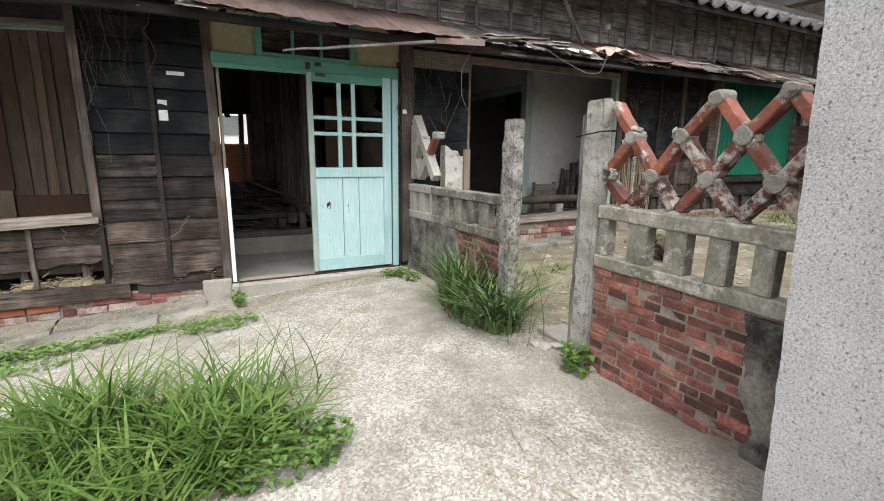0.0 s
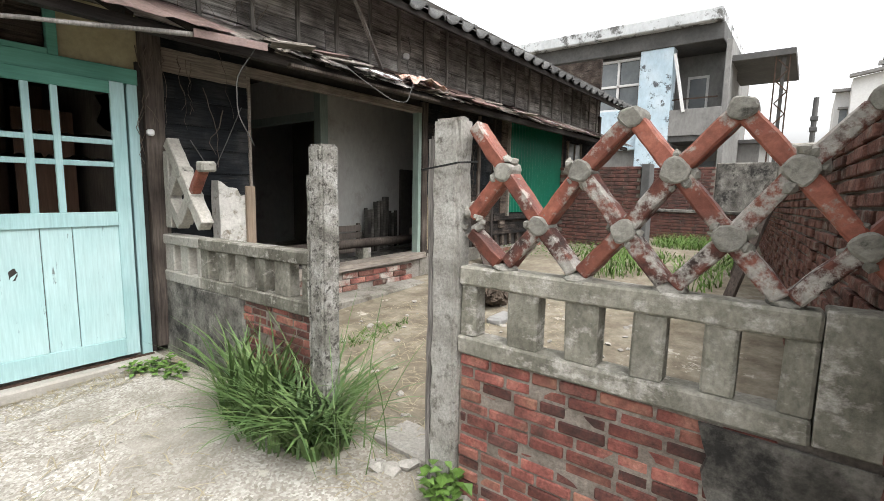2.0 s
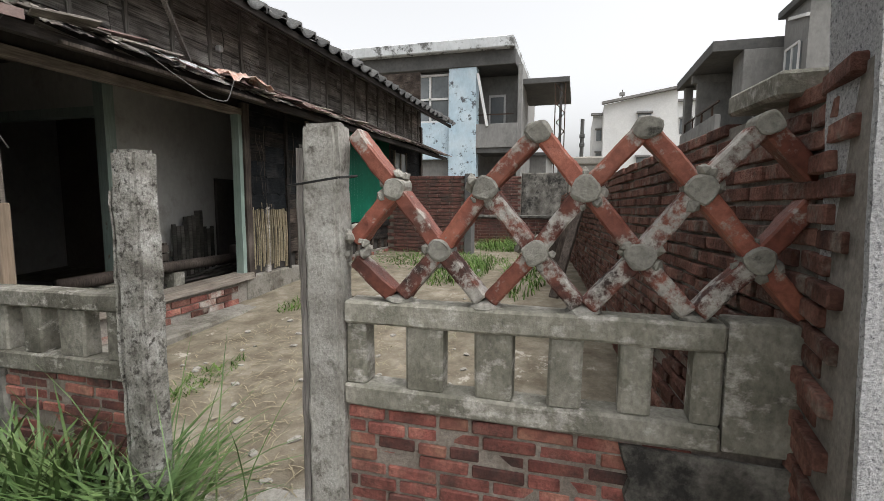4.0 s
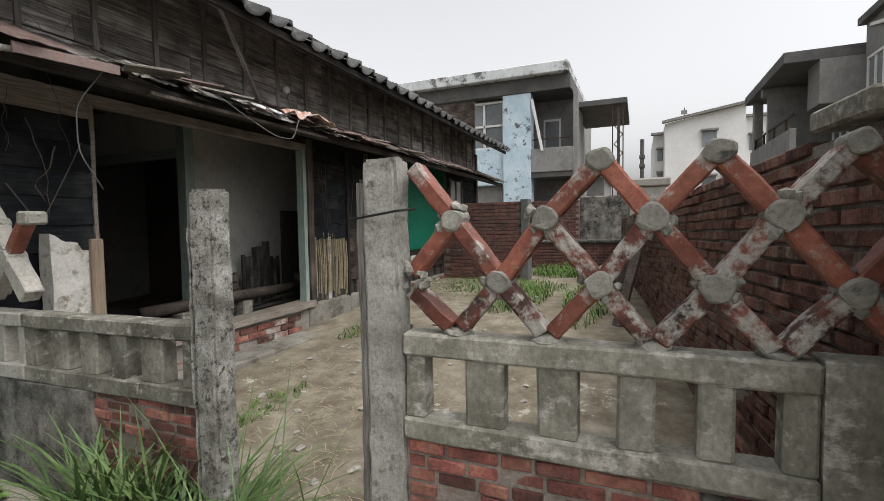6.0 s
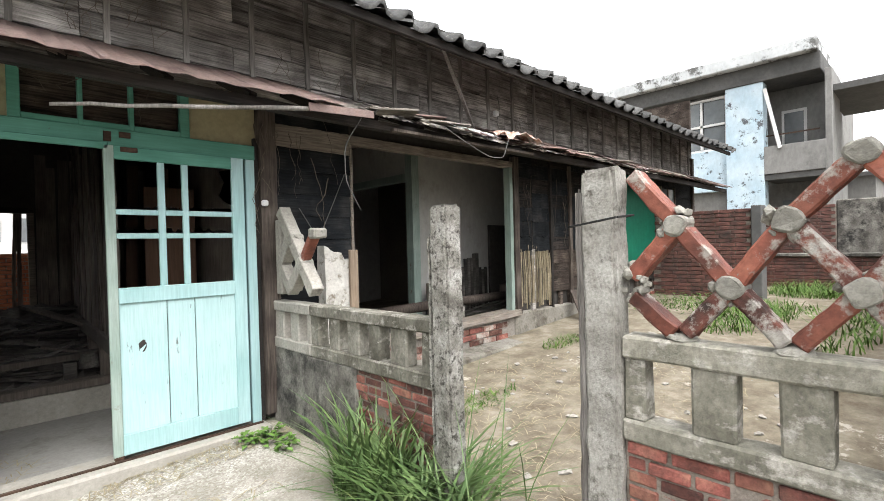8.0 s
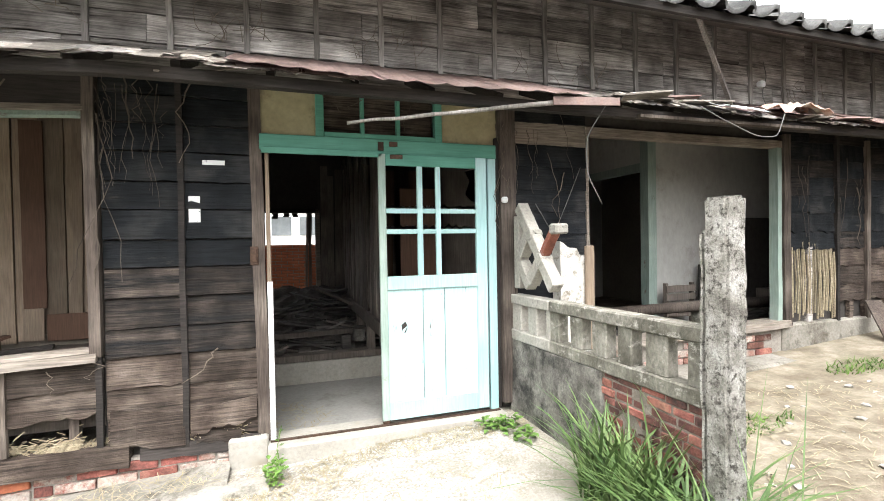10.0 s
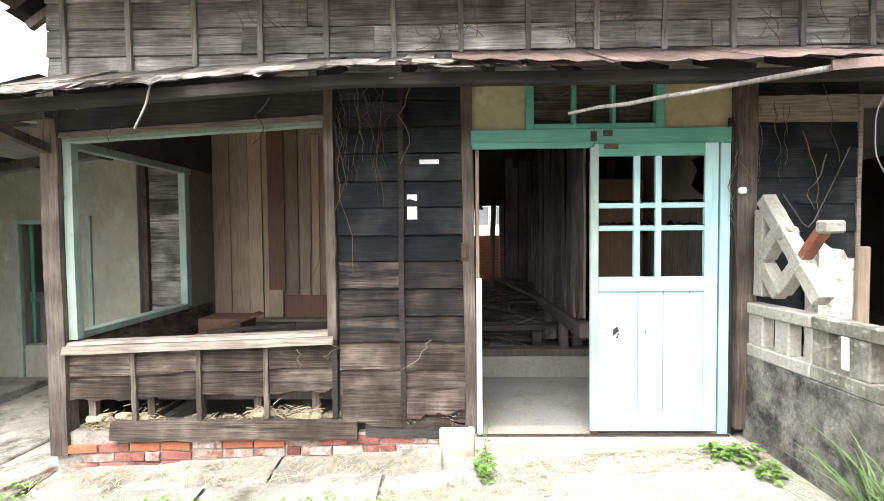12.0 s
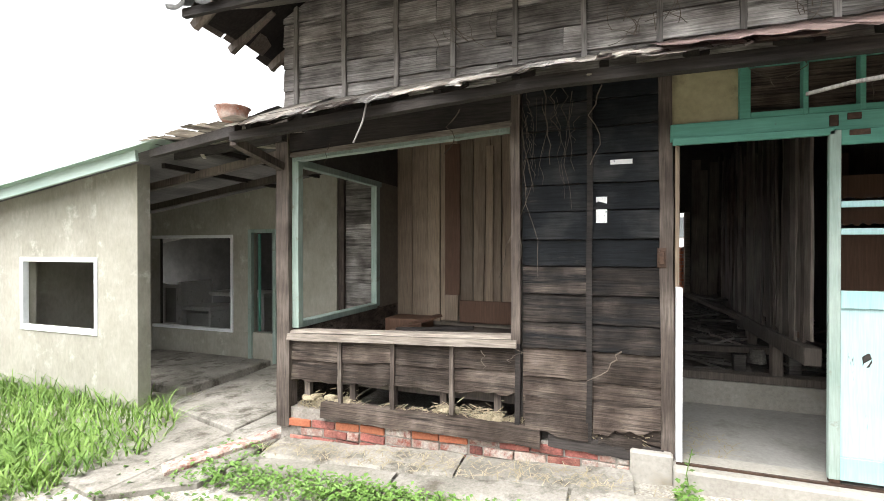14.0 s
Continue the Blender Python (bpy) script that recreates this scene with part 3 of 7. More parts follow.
wbox("wall_lining", (SX - 0.04, SX + 0.03, 6.82, 7.3, 0.74, 2.14), M_DIMW, wall, 0)

# upper wall: three or four broad grey boards with upright battens
for i, (a, b) in enumerate(((2.52, 2.665), (2.665, 2.84), (2.84, 3.02), (3.02, 3.2), (3.2, 3.38))):
    x = -1.56
    while x < 11.9:
        x1 = min(x + 0.44 * rng.choice((2, 3, 4)), 11.95)
        plank("board", x + 0.002, x1 - 0.002, a + 0.003, b - 0.002, FY - 0.003 * (i % 2), 0.02, M_GREYW, wall, 0.008, rng.uniform(-0.004, 0.004), None, 12)
        x = x1
k = 0
while -1.43 + 0.44 * k < 11.9:
    x = -1.43 + 0.44 * k
    upright("batten", x - 0.017, x + 0.017, FY - 0.034, FY - 0.004, 2.545 if x < 0 else 2.6, 3.4, M_BATTEN, wall, 0.004)
    k += 1

# between the door and the second window
for a, b in courses:
    if a < 0.7:
        continue
    plank("board", 3.125, 3.785, a, b + 0.008, FY, 0.02, M_BLACK if not 2.1 < a < 2.32 else M_SILL, wall, 0.004, rng.uniform(-0.006, 0.006))
plank("board", 3.125, 3.6, 0.3, 0.7, FY, 0.02, M_GREYW, wall, 0.01)
upright("post", 2.99, 3.115, FY - 0.06, FY + 0.07, 0.16, 2.46, M_POST, wall, 0.006, 0.0, 10)
upright("trim", 3.785, 3.81, FY - 0.02, FY + 0.06, 0.6, 2.32, M_SILL, wall, 0.003)

# second window: header, jamb and sill on a low brick footing
wbox("window_frame", (3.78, 6.04, FY - 0.02, FY + 0.07, 2.27, 2.34), M_SILL, wall, 0.004, 0.004)
upright("window_frame", 5.965, 6.02, FY - 0.02, FY + 0.07, 0.56, 2.27, M_MINT, wall, 0.004)
plank("window_sill", 3.3, 6.08, 0.50, 0.56, FY - 0.06, 0.2, M_SILL, wall, 0.01, 0.06)

# the wall past the second window, with bamboo lath laid bare
for a, b in courses:
    for x0, x1 in ((6.03, 6.42), (6.42, 6.79), (6.79, 7.27), (7.3, 7.68)):
        if x1 < 6.8 and a < 1.28:
            continue
        if a > 0.55:
            mat = M_BROWN if a < 1.25 else (M_MIDB if rng.random() < 0.35 else M_BLACK)
            plank("board", x0, x1, a, b + 0.008, FY, 0.02, mat, wall, 0.02 if a < 1.5 else 0.006, rng.uniform(-0.02, 0.02))
plank("board", 7.62, 11.9, 0.7, 0.92, FY - 0.01, 0.02, M_MIDB, wall, 0.03)
upright("post", 6.03, 6.12, FY - 0.04, FY + 0.03, 0.5, 2.4, M_POST, wall, 0.01)
for x, w in ((6.80, 0.02), (7.27, 0.028), (7.66, 0.022)):
    upright("post", x - w, x + w, FY - 0.04, FY + 0.03, 0.5, 2.4, M_BEAM if w < 0.025 else M_POST, wall, 0.006)
x = 7.02
while x < 11.8:
    upright("stud", x - 0.03, x + 0.03, FY - 0.02, FY + 0.02, 0.52, 0.72, M_BROWN, wall, 0.006)
    x += rng.uniform(0.18, 0.34)
for i in range(19):
    x = 6.13 + 0.036 * i + rng.uniform(-0.01, 0.01)
    bm = bmesh.new()
    zt = rng.uniform(1.2, 1.36)
    tube(bm, [(x, FY - 0.01, 0.56 + rng.uniform(0, 0.1)), (x + rng.uniform(-0.015, 0.015), FY - 0.02, 0.95), (x, FY - 0.005, zt)], rng.uniform(0.006, 0.011), 5)
    wpart("lath", bm, M_STRAW, wall)
upright("post", 6.39, 6.45, FY - 0.015, FY + 0.03, 0.52, 1.3, M_GREYW, wall, 0.008)
wbox("mud_infill", (6.47, 6.78, FY + 0.005, FY + 0.03, 1.06, 1.36), M_STRAW, wall, 0.01, 0.02)
# the boarded window with its deep brown reveal, and the wall past it
for a, b in courses:
    if a > 0.88:
        plank("board", 10.0, 11.0, a, b + 0.008, FY, 0.02, M_BLACK, wall, 0.006)
        plank("board", 11.0, 11.92, a, b + 0.008, FY, 0.02, M_BLACK, wall, 0.006)
for z0, z1, m in ((0.92, 1.02, M_MIDB), (2.46, 2.52, M_BEAM)):
    plank("window_frame", 7.68, 10.05, z0, z1, FY - 0.05, 0.07, m, wall, 0.004)
upright("window_frame", 7.68, 7.86, FY - 0.03, FY + 0.03, 0.95, 2.46, M_MIDB, wall, 0.004)
upright("window_frame", 7.86, 8.02, FY - 0.05, FY + 0.03, 0.8, 2.46, M_BROWN, wall, 0.006)
upright("window_frame", 8.02, 8.06, FY - 0.09, FY + 0.03, 0.98, 2.46, M_SILL, wall, 0.003)
upright("window_frame", 10.0, 10.07, FY - 0.06, FY + 0.03, 0.95, 2.46, M_BROWN, wall, 0.003)
win_far = wbox("window", (10.35, 10.95, FY - 0.03, FY - 0.022, 1.7, 2.3), M_WIN, wall, 0)
for c in ((10.31, 10.35, 1.66, 2.34), (10.95, 10.99, 1.66, 2.34), (10.63, 10.67, 1.7, 2.3)):
    nest(wbox("window_frame", (c[0], c[1], FY - 0.05, FY, c[2], c[3]), M_SILL, wall), win_far)
wbox("post", (11.9, 12.0, FY - 0.05, FY + 0.06, 0.3, 3.0), M_POST, wall)

# loose board leaning against the footing past the lath
bm = bmesh.new()
bar(bm, (6.98, 4.86, ground_z(6.98, 4.86)), (7.22, 5.18, 0.72), 0.14, 0.02)
tagged(part("leaning_board", bm, M_POST), "short brown board leaning against the house footing", "board")

# green corrugated sheet over a far window
bm = bmesh.new()
n = 78
rows = []
for i in range(n + 1):
    x = 8.06 + 1.93 * i / n
    rows.append([bm.verts.new((x, FY - 0.06 + 0.012 * math.sin(i * 1.57), zz)) for zz in (1.03, 2.45)])
for a, b in zip(rows, rows[1:]):
    bm.faces.new((a[0], b[0], b[1], a[1]))
bmesh.ops.solidify(bm, geom=bm.faces[:], thickness=0.002)
tagged(part("corrugated_sheet", bm, M_GREENS), "green translucent corrugated sheet fixed over a window", "sheet")

# ---- footing ----
foot = thing("foundation", (0, FY, 0), "low whitewashed and red brick footing under the timber wall", "wall", "", "structure")
wbox("mortar", (-1.58, 1.06, FY - 0.022, FY + 0.15, -0.26, 0.125), M_MORTAR, foot, 0)
wbox("mortar", (3.3, 12.0, FY - 0.02, FY + 0.15, 0.1, 0.5), M_MORTAR, foot, 0)
BRICK_MESH = {}


def brick_mesh(l, h, d, mat, n=5):
    """A few worn brick shapes shared by all bricks of one size."""
    key = (round(l, 3), round(h, 3), mat.name)
    if key not in BRICK_MESH:
        made = []
        for k in range(n):
            bm = bmesh.new()
            box(bm, -l / 2, l / 2, 0, d, -h / 2, h / 2)
            soften(bm, 0.004)
            for v in bm.verts:
                v.co += Vector(noise.noise_vector(v.co * 20 + Vector((k * 9, 0, 0)))) * 0.003
            made.append(as_mesh("brick", bm, mat))
        BRICK_MESH[key] = made
    return BRICK_MESH[key]


def lay(l, h, mat, parent, at, turn=0.0, roll=0.0):
    ob = new("brick", rng.choice(brick_mesh(l, h, 0.09, mat)))
    ob.parent = parent
    p = Vector(at) - parent.location
    ob.matrix_basis = pose(*p, 0, roll, turn)
    return ob


for row in range(3):
    x = -1.5 + (0.11 if row % 2 else 0)
    while x < 1.03:
        l = 0.215 if rng.random() < 0.8 else 0.105
        l = min(l, 1.05 - x)
        if l < 0.05:
            break
        mat = rng.choice((M_BRICKW, M_BRICKW, M_BRICK, M_BRICKW)) if row < 2 else rng.choice((M_BRICK, M_BRICKO, M_BRICKW, M_BRICKW, M_BRICK))
        if row == 2 and -0.62 < x < -0.2:
            mat = M_BRICKO
        lay(l - 0.012, 0.056, mat, foot, (x + l / 2, FY - 0.024 - rng.uniform(0, 0.022), -0.055 + row * 0.067 + sag(x)), rng.uniform(-3, 3), rng.uniform(-2, 2))
        x += l
for row in range(4):
    x = 3.35 + (0.11 if row % 2 else 0)
    while x < 11.7:
        if rng.random() < 0.8 and not 5.85 < x < 7.3:
            lay(0.205, 0.056, rng.choice((M_BRICK, M_BRICKB, M_BRICKW)), foot, (x + 0.11, FY - 0.03 - rng.uniform(0, 0.01), 0.24 + row * 0.067), 0, rng.uniform(-1, 1))
        x += 0.218
wbox("footing_slab", (3.2, 12.0, 4.95, FY - 0.02, 0.0, 0.28), M_APRON, foot, 0.02, 0.012)
wbox("footing_render", (6.0, 7.45, FY - 0.05, FY + 0.05, 0.1, 0.55), M_APRON, foot, 0.02, 0.02)
wbox("corner_block", (1.05, 1.29, FY - 0.08, FY + 0.1, -0.2, 0.165), M_STEP, foot, 0.012, 0.008)

# ---- roofs ----
roof = thing("roof", (4, 5, 3), "old grey tiled gable roof with broken eaves", "roof", "", "structure")
EY, EZ, SLOPE = 4.62, 3.1, 0.52
HX, RUN, FALL, ENDX = -1.90, 3.78, 0.02, 12.2


def drop(x):
    """The eaves sink towards the far end."""
    return FALL * (x - HX) / (ENDX - HX)


bm = bmesh.new()
ridge = EZ - 0.03 + SLOPE * RUN
c0, c1 = bm.verts.new((HX, EY, EZ - 0.03)), bm.verts.new((ENDX, EY, EZ - 0.03 - FALL))
d0, d1 = bm.verts.new((HX + RUN, EY + RUN, ridge)), bm.verts.new((ENDX, EY + RUN, ridge - FALL))
e0, e1 = bm.verts.new((HX, EY + 2 * RUN, EZ - 0.03)), bm.verts.new((ENDX, EY + 2 * RUN, EZ - 0.03 - FALL))
bm.faces.new((c0, c1, d1, d0))
bm.faces.new((e0, d0, d1, e1))
bm.faces.new((c0, d0, e0))
bmesh.ops.solidify(bm, geom=bm.faces[:], thickness=0.04)
wpart("roof_deck", bm, M_BEAM, roof)
# sloping soffit boards and the fascia
bm = bmesh.new()
v = [bm.verts.new(p) for p in ((-1.56, EY + 0.03, EZ - 0.07), (ENDX - 0.1, EY + 0.03, EZ - 0.07 - FALL), (ENDX - 0.1, FY, 3.36 - FALL), (-1.56, FY, 3.36))]
bm.faces.new(v)
bmesh.ops.solidify(bm, geom=bm.faces[:], thickness=-0.02)
wpart("soffit", bm, M_SOFFIT, roof)
bm = bmesh.new()
bar(bm, (HX, EY + 0.008, EZ - 0.05), (ENDX - 0.02, EY + 0.008, EZ - 0.05 - FALL), 0.035, 0.06)
wpart("fascia", bm, M_BEAM, roof)
# side eave over the passage, its boards and rafter ends rotted away
for i in range(14):
    y0 = EY + 0.1 + 0.42 * i
    bm = bmesh.new()
    bar(bm, (HX - rng.uniform(0.0, 0.08), y0, EZ - 0.10), (-1.56, y0, EZ - 0.10 + SLOPE * 0.5), 0.045, 0.06)
    wpart("rafter", bm, M_PLANKD, roof)
for i in range(30):
    y0 = EY + 0.2 * i
    bm = bmesh.new()
    x0 = HX - rng.uniform(-0.05, 0.1)
    v = [bm.verts.new(q) for q in ((x0, y0, EZ - 0.05), (-1.56, y0, EZ + 0.2), (-1.56, y0 + 0.19, EZ + 0.2), (x0 + rng.uniform(-0.05, 0.05), y0 + 0.19, EZ - 0.05))]
    bm.faces.new(v)
    bmesh.ops.solidify(bm, geom=bm.faces[:], thickness=0.015)
    wpart("eave_board", bm, M_PLANKD, roof)


def tile_mesh(seed):
    """A curved pan tile with a rolled edge, closed at its front end."""
    bm = bmesh.new()
    prof = []
    for i in range(9):
        u = i / 8
        prof.append((u * 0.27, 0.055 * math.sin(math.pi * min(1, max(0, (u - 0.62) / 0.38))) - 0.022 * math.sin(math.pi * min(1, u / 0.62))))
    rows = [[bm.verts.new((x, y, h + 0.02 * (y < 0.1) + noise.noise((x * 9, y * 9, seed)) * 0.004)) for x, h in prof] for y in (0, 0.3)]
    low = [bm.verts.new((x, 0.0, h - 0.012)) for x, h in prof]
    for i in range(8):
        bm.faces.new((rows[0][i], rows[0][i + 1], rows[1][i + 1], rows[1][i]))
        bm.faces.new((low[i], low[i + 1], rows[0][i + 1], rows[0][i]))
    return as_mesh("roof_tile", bm, M_TILE, True)


TILES = [tile_mesh(i * 3.7) for i in range(5)]
ang = math.degrees(math.atan(SLOPE))
count = 0
tv, tf = [], []
for j in range(9):
    for i in range(53):
        x, y0 = -2.0 + 0.27 * i, EY - 0.05 + j * 0.235
        if x < -2.1 + j * 0.235:
            continue
        zz = EZ + 0.012 - drop(x) + SLOPE * (y0 - EY) + rng.uniform(-0.008, 0.012)
        m = pose(x - 4, y0 - 5 - (rng.uniform(0, 0.03) if j == 0 else 0), zz - 3, ang + rng.uniform(-3, 3), rng.uniform(-3, 3), rng.uniform(-3, 3))
        if rng.random() < 0.04:
            continue
        if count < 290:
            ob = new("roof_tile", rng.choice(TILES))
            ob.parent = roof
            ob.matrix_basis = m
            count += 1
        else:
            me, base = rng.choice(TILES), len(tv)
            mw = Matrix.Translation((4, 5, 3)) @ m
            tv += [tuple(mw @ q.co) for q in me.vertices]
            tf += [tuple(base + k for k in p.vertices) for p in me.polygons]
stuff("roof_tiles", tv, tf, M_TILE, "", "", True, roof)

# pent roof over the openings: rafters, rotten boards and rusted sheets
canopy = thing("canopy", (2, 5, 2.4), "sagging pent roof of rusted sheets and rotten boards over the front", "roof", "", "structure")


def eave(x):
    """Height of the pent roof's lower edge along the front."""
    if x < 0.5:
        return 2.32 + 0.055 * (x - 0.5)
    return 2.325 + 0.002 * max(0.0, x - 3.0) + 0.012 * math.sin(x * 2.1)


def canopy_z(x, y):
    top = 2.625 + (0.04 * (x - 0.5) if x < 0.5 else 0.0)
    return eave(x) + (top - eave(x)) * (y - 4.6) / (FY - 4.6)


def sheet(x0, x1, y0, y1, mat, lift=0.0, wave=0.006, ragged=0.03, name="roof_sheet", thick=0.006):
    bm = bmesh.new()
    n = max(3, int((x1 - x0) / 0.06))
    rows = []
    for i in range(n + 1):
        x = x0 + (x1 - x0) * i / n
        lo = y0 + rng.uniform(-ragged, ragged)
        rows.append([bm.verts.new((x, y, canopy_z(x, y) + lift + wave * math.sin(i * 2.2 + y * 3) + rng.uniform(-0.004, 0.004))) for y in (lo, (lo + y1) / 2, y1)])
    for a, b in zip(rows, rows[1:]):
        for j in range(2):
            bm.faces.new((a[j], b[j], b[j + 1], a[j + 1]))
    bmesh.ops.solidify(bm, geom=bm.faces[:], thickness=thick)
    return wpart(name, bm, mat, canopy)


x = -1.5
while x < 1.6:
    w = rng.uniform(0.12, 0.4)
    sheet(x, x + w - 0.01, 4.55 + rng.uniform(-0.06, 0.07), FY - 0.01, M_SHINGLE, rng.uniform(0.0, 0.025), 0.003, 0.025, "roof_board", 0.016)
    x += w
sheet(-1.45, 1.9, 4.62, FY, M_SHINGLE, 0.0, 0.003, 0.02, "roof_board", 0.012)
for x0, x1 in ((1.15, 2.0), (1.95, 2.75), (2.7, 3.3)):
    sheet(x0, x1, 4.5, FY - 0.01, M_RUST, 0.028 + rng.uniform(0, 0.012), 0.006, 0.03)
x = 3.25
while x < 11.7:
    w = rng.uniform(0.3, 0.75)
    sheet(x, x + w, 4.52 + rng.uniform(-0.05, 0.08), FY - 0.01, M_RUST if rng.random() < 0.65 else M_SHINGLE, 0.012 + rng.uniform(0, 0.03), 0.01, 0.04)
    x += w - 0.03
sheet(3.2, 12.0, 4.6, FY, M_SHINGLE, 0.0, 0.005, 0.03, "roof_board", 0.012)
for i in range(29):
    x = -1.4 + 0.46 * i
    bm = bmesh.new()
    bar(bm, (x, 4.70, canopy_z(x, 4.70) - 0.04), (x, FY, canopy_z(x, FY) - 0.04), 0.045, 0.055)
    wpart("rafter", bm, M_BEAM, canopy)
for x0, x1 in ((-1.5, 0.6), (0.6, 3.2), (3.2, 6.6), (6.6, 9.6), (9.6, 11.95)):
    bm = bmesh.new()
    bar(bm, (x0, 4.66, eave(x0) - 0.055), (x1, 4.66, eave(x1) - 0.055), 0.06, 0.06)
    wpart("purlin", bm, M_BEAM, canopy)
for i in range(22):
    x = rng.uniform(3.3, 9.5)
    w, y0 = rng.uniform(0.12, 0.4), rng.uniform(4.5, 4.9)
    bm = bmesh.new()
    bar(bm, (x, y0, canopy_z(x, y0) + 0.035), (x + w, y0 + rng.uniform(-0.15, 0.15), canopy_z(x + w, y0) + 0.04), rng.uniform(0.05, 0.14), 0.01)
    wpart("roof_board", bm, M_SHINGLE if rng.random() < 0.7 else M_RUST, canopy)
bm = bmesh.new()
bar(bm, (-1.55, FY - 0.05, 2.05), (-1.55, 4.72, eave(-1.55) - 0.06), 0.06, 0.06)
wpart("bracket", bm, M_POST, canopy)
sheet(4.25, 4.9, 4.5, 4.62, M_PVC, 0.06, 0.01, 0.04)

# splinters lying along the lower edge
for i in range(64):
    x = rng.uniform(-1.4, 1.7) if i < 36 else rng.uniform(3.3, 8.0)
    w, y0, d = rng.uniform(0.06, 0.3), 4.52 + rng.uniform(0, 0.05), rng.uniform(0.06, 0.2)
    bm = bmesh.new()
    cols = []
    for k in range(6):
        xx = x + w * k / 5
        lo = y0 - rng.uniform(0, 0.035)
        zz = canopy_z(xx, lo) + 0.012 + rng.uniform(-0.006, 0.006) - (0.012 if rng.random() < 0.2 else 0)
        cols.append([bm.verts.new((xx, lo, zz)), bm.verts.new((xx, y0 + d, canopy_z(xx, y0 + d) + 0.03))])
    for p, q in zip(cols, cols[1:]):
        bm.faces.new((p[0], q[0], q[1], p[1]))
    bmesh.ops.solidify(bm, geom=bm.faces[:], thickness=rng.uniform(0.005, 0.011))
    wpart("splinter", bm, rng.choice((M_SHINGLE, M_GREYW, M_BROWN)), canopy)

# crumpled rusty sheet on the pent roof, a basin, and a diagonal strut
bm = bmesh.new()
bmesh.ops.create_grid(bm, x_segments=9, y_segments=6, size=1)
for q in bm.verts:
    u, w = q.co.x, q.co.y
    h = 0.055 * (1 - u * u) + 0.05 * noise.noise((u * 2.6, w * 2.6, 4.0)) + 0.03 * noise.noise((u * 7, w * 7, 1.0))
    q.co = Vector((5.24 + 0.23 * u, 4.6 + 0.14 * w, eave(5.24) + 0.075 + h + 0.04 * w))
bmesh.ops.solidify(bm, geom=bm.faces[:], thickness=0.006)
M_LUMP = material("orange_rust_flakes", [(0.30, 0.11, 0.06), (0.44, 0.30, 0.25), (0.55, 0.50, 0.45)], 12, (60, 60, 60), 0.75, 0.7, 0.005, 0.1, 0.3, (0.3, 0.34, 0.33), 0.62, 16, 0.05)
tagged(part("crumpled_sheet", bm, M_LUMP), "crumpled rusty metal sheet lying on the pent roof", "scrap metal")
BASIN_Z = 2.35
bm = bmesh.new()
rings = []
for r, h in ((0.001, 0.0), (0.09, 0.0), (0.125, 0.03), (0.15, 0.085), (0.165, 0.09), (0.14, 0.08), (0.11, 0.03), (0.08, 0.012), (0.001, 0.012)):
    rings.append([bm.verts.new((-1.775 + 0.8 * r * math.cos(2 * math.pi * k / 20), 4.95 + 0.8 * r * math.sin(2 * math.pi * k / 20), BASIN_Z + 1.25 * h)) for k in range(20)])
for a, b in zip(rings, rings[1:]):
    for k in range(20):
        bm.faces.new((a[k], a[(k + 1) % 20], b[(k + 1) % 20], b[k]))
tagged(part("basin", bm, M_LUMP, None, "", True), "rusty enamel basin standing on the pent roof", "basin")
bm = bmesh.new()
bar(bm, (4.40, 4.75, 3.16), (5.24, 5.15, canopy_z(5.24, 5.15) + 0.03), 0.03, 0.03)
tagged(part("loose_strut", bm, M_BATTEN), "loose grey timber strut leaning from the eaves to the pent roof", "timber")
bm = bmesh.new()
p0, p1 = Vector((1.766, 4.70, 2.10)), Vector((3.35, 4.52, 2.31))
pts = [p0.lerp(p1, i / 10) + Vector(noise.noise_vector((i * 0.7, 2, 1))) * 0.012 for i in range(11)]
tube(bm, pts, 0.009, 7, 2.0)
rough_up(bm, 0.004, 25)
tagged(part("fallen_pole", bm, M_BATTEN, None, "", True), "barkless grey pole hanging from the pent roof across the door", "pole")
bm = bmesh.new()
bar(bm, (3.02, 4.52, 2.275), (3.5, 4.5, 2.30), 0.012, 0.05)
tagged(part("hanging_board", bm, M_RUST), "rusty brown strip hanging from the pent roof edge", "board")
bm = bmesh.new()
bar(bm, (3.75, 4.62, 2.255), (5.5, 4.6, 2.265), 0.05, 0.022)
tagged(part("eave_batten", bm, M_POST), "long grey batten under the pent roof edge", "timber")

# ---- door frame and sliding door ----
frame_ = thing("door_frame", (2.1, FY, 0.1), "green painted wooden door frame with a three-light transom", "door frame", "", "structure")
DY = FY - 0.02
header = wbox("header", (1.27, 2.96, DY - 0.02, DY + 0.12, 2.035, 2.14), M_GREEN, frame_, 0.004, 0.002)
wbox("header_rail", (1.28, 2.07, DY - 0.045, DY - 0.02, 2.01, 2.05), M_GREEN, frame_, 0.003)
wbox("jamb", (2.885, 2.95, DY - 0.03, DY + 0.12, 0.12, 2.035), M_TEAL, frame_, 0.004)
wbox("jamb", (2.955, 2.985, DY - 0.01, DY + 0.1, 0.12, 2.2), M_BEAM, frame_, 0.003)
wbox("cream_panel", (1.26, 1.63, DY + 0.02, DY + 0.05, 2.14, 2.52), M_CREAM, frame_, 0)
wbox("cream_panel", (2.53, 2.98, DY + 0.02, DY + 0.05, 2.14, 2.52), M_CREAM, frame_, 0)
for x0, x1 in ((1.63, 1.685), (1.935, 1.96), (2.19, 2.215), (2.475, 2.53)):
    b = wbox("muntin", (x0, x1, DY - 0.015, DY + 0.04, 2.14, 2.5), M_GREEN, frame_, 0.003)
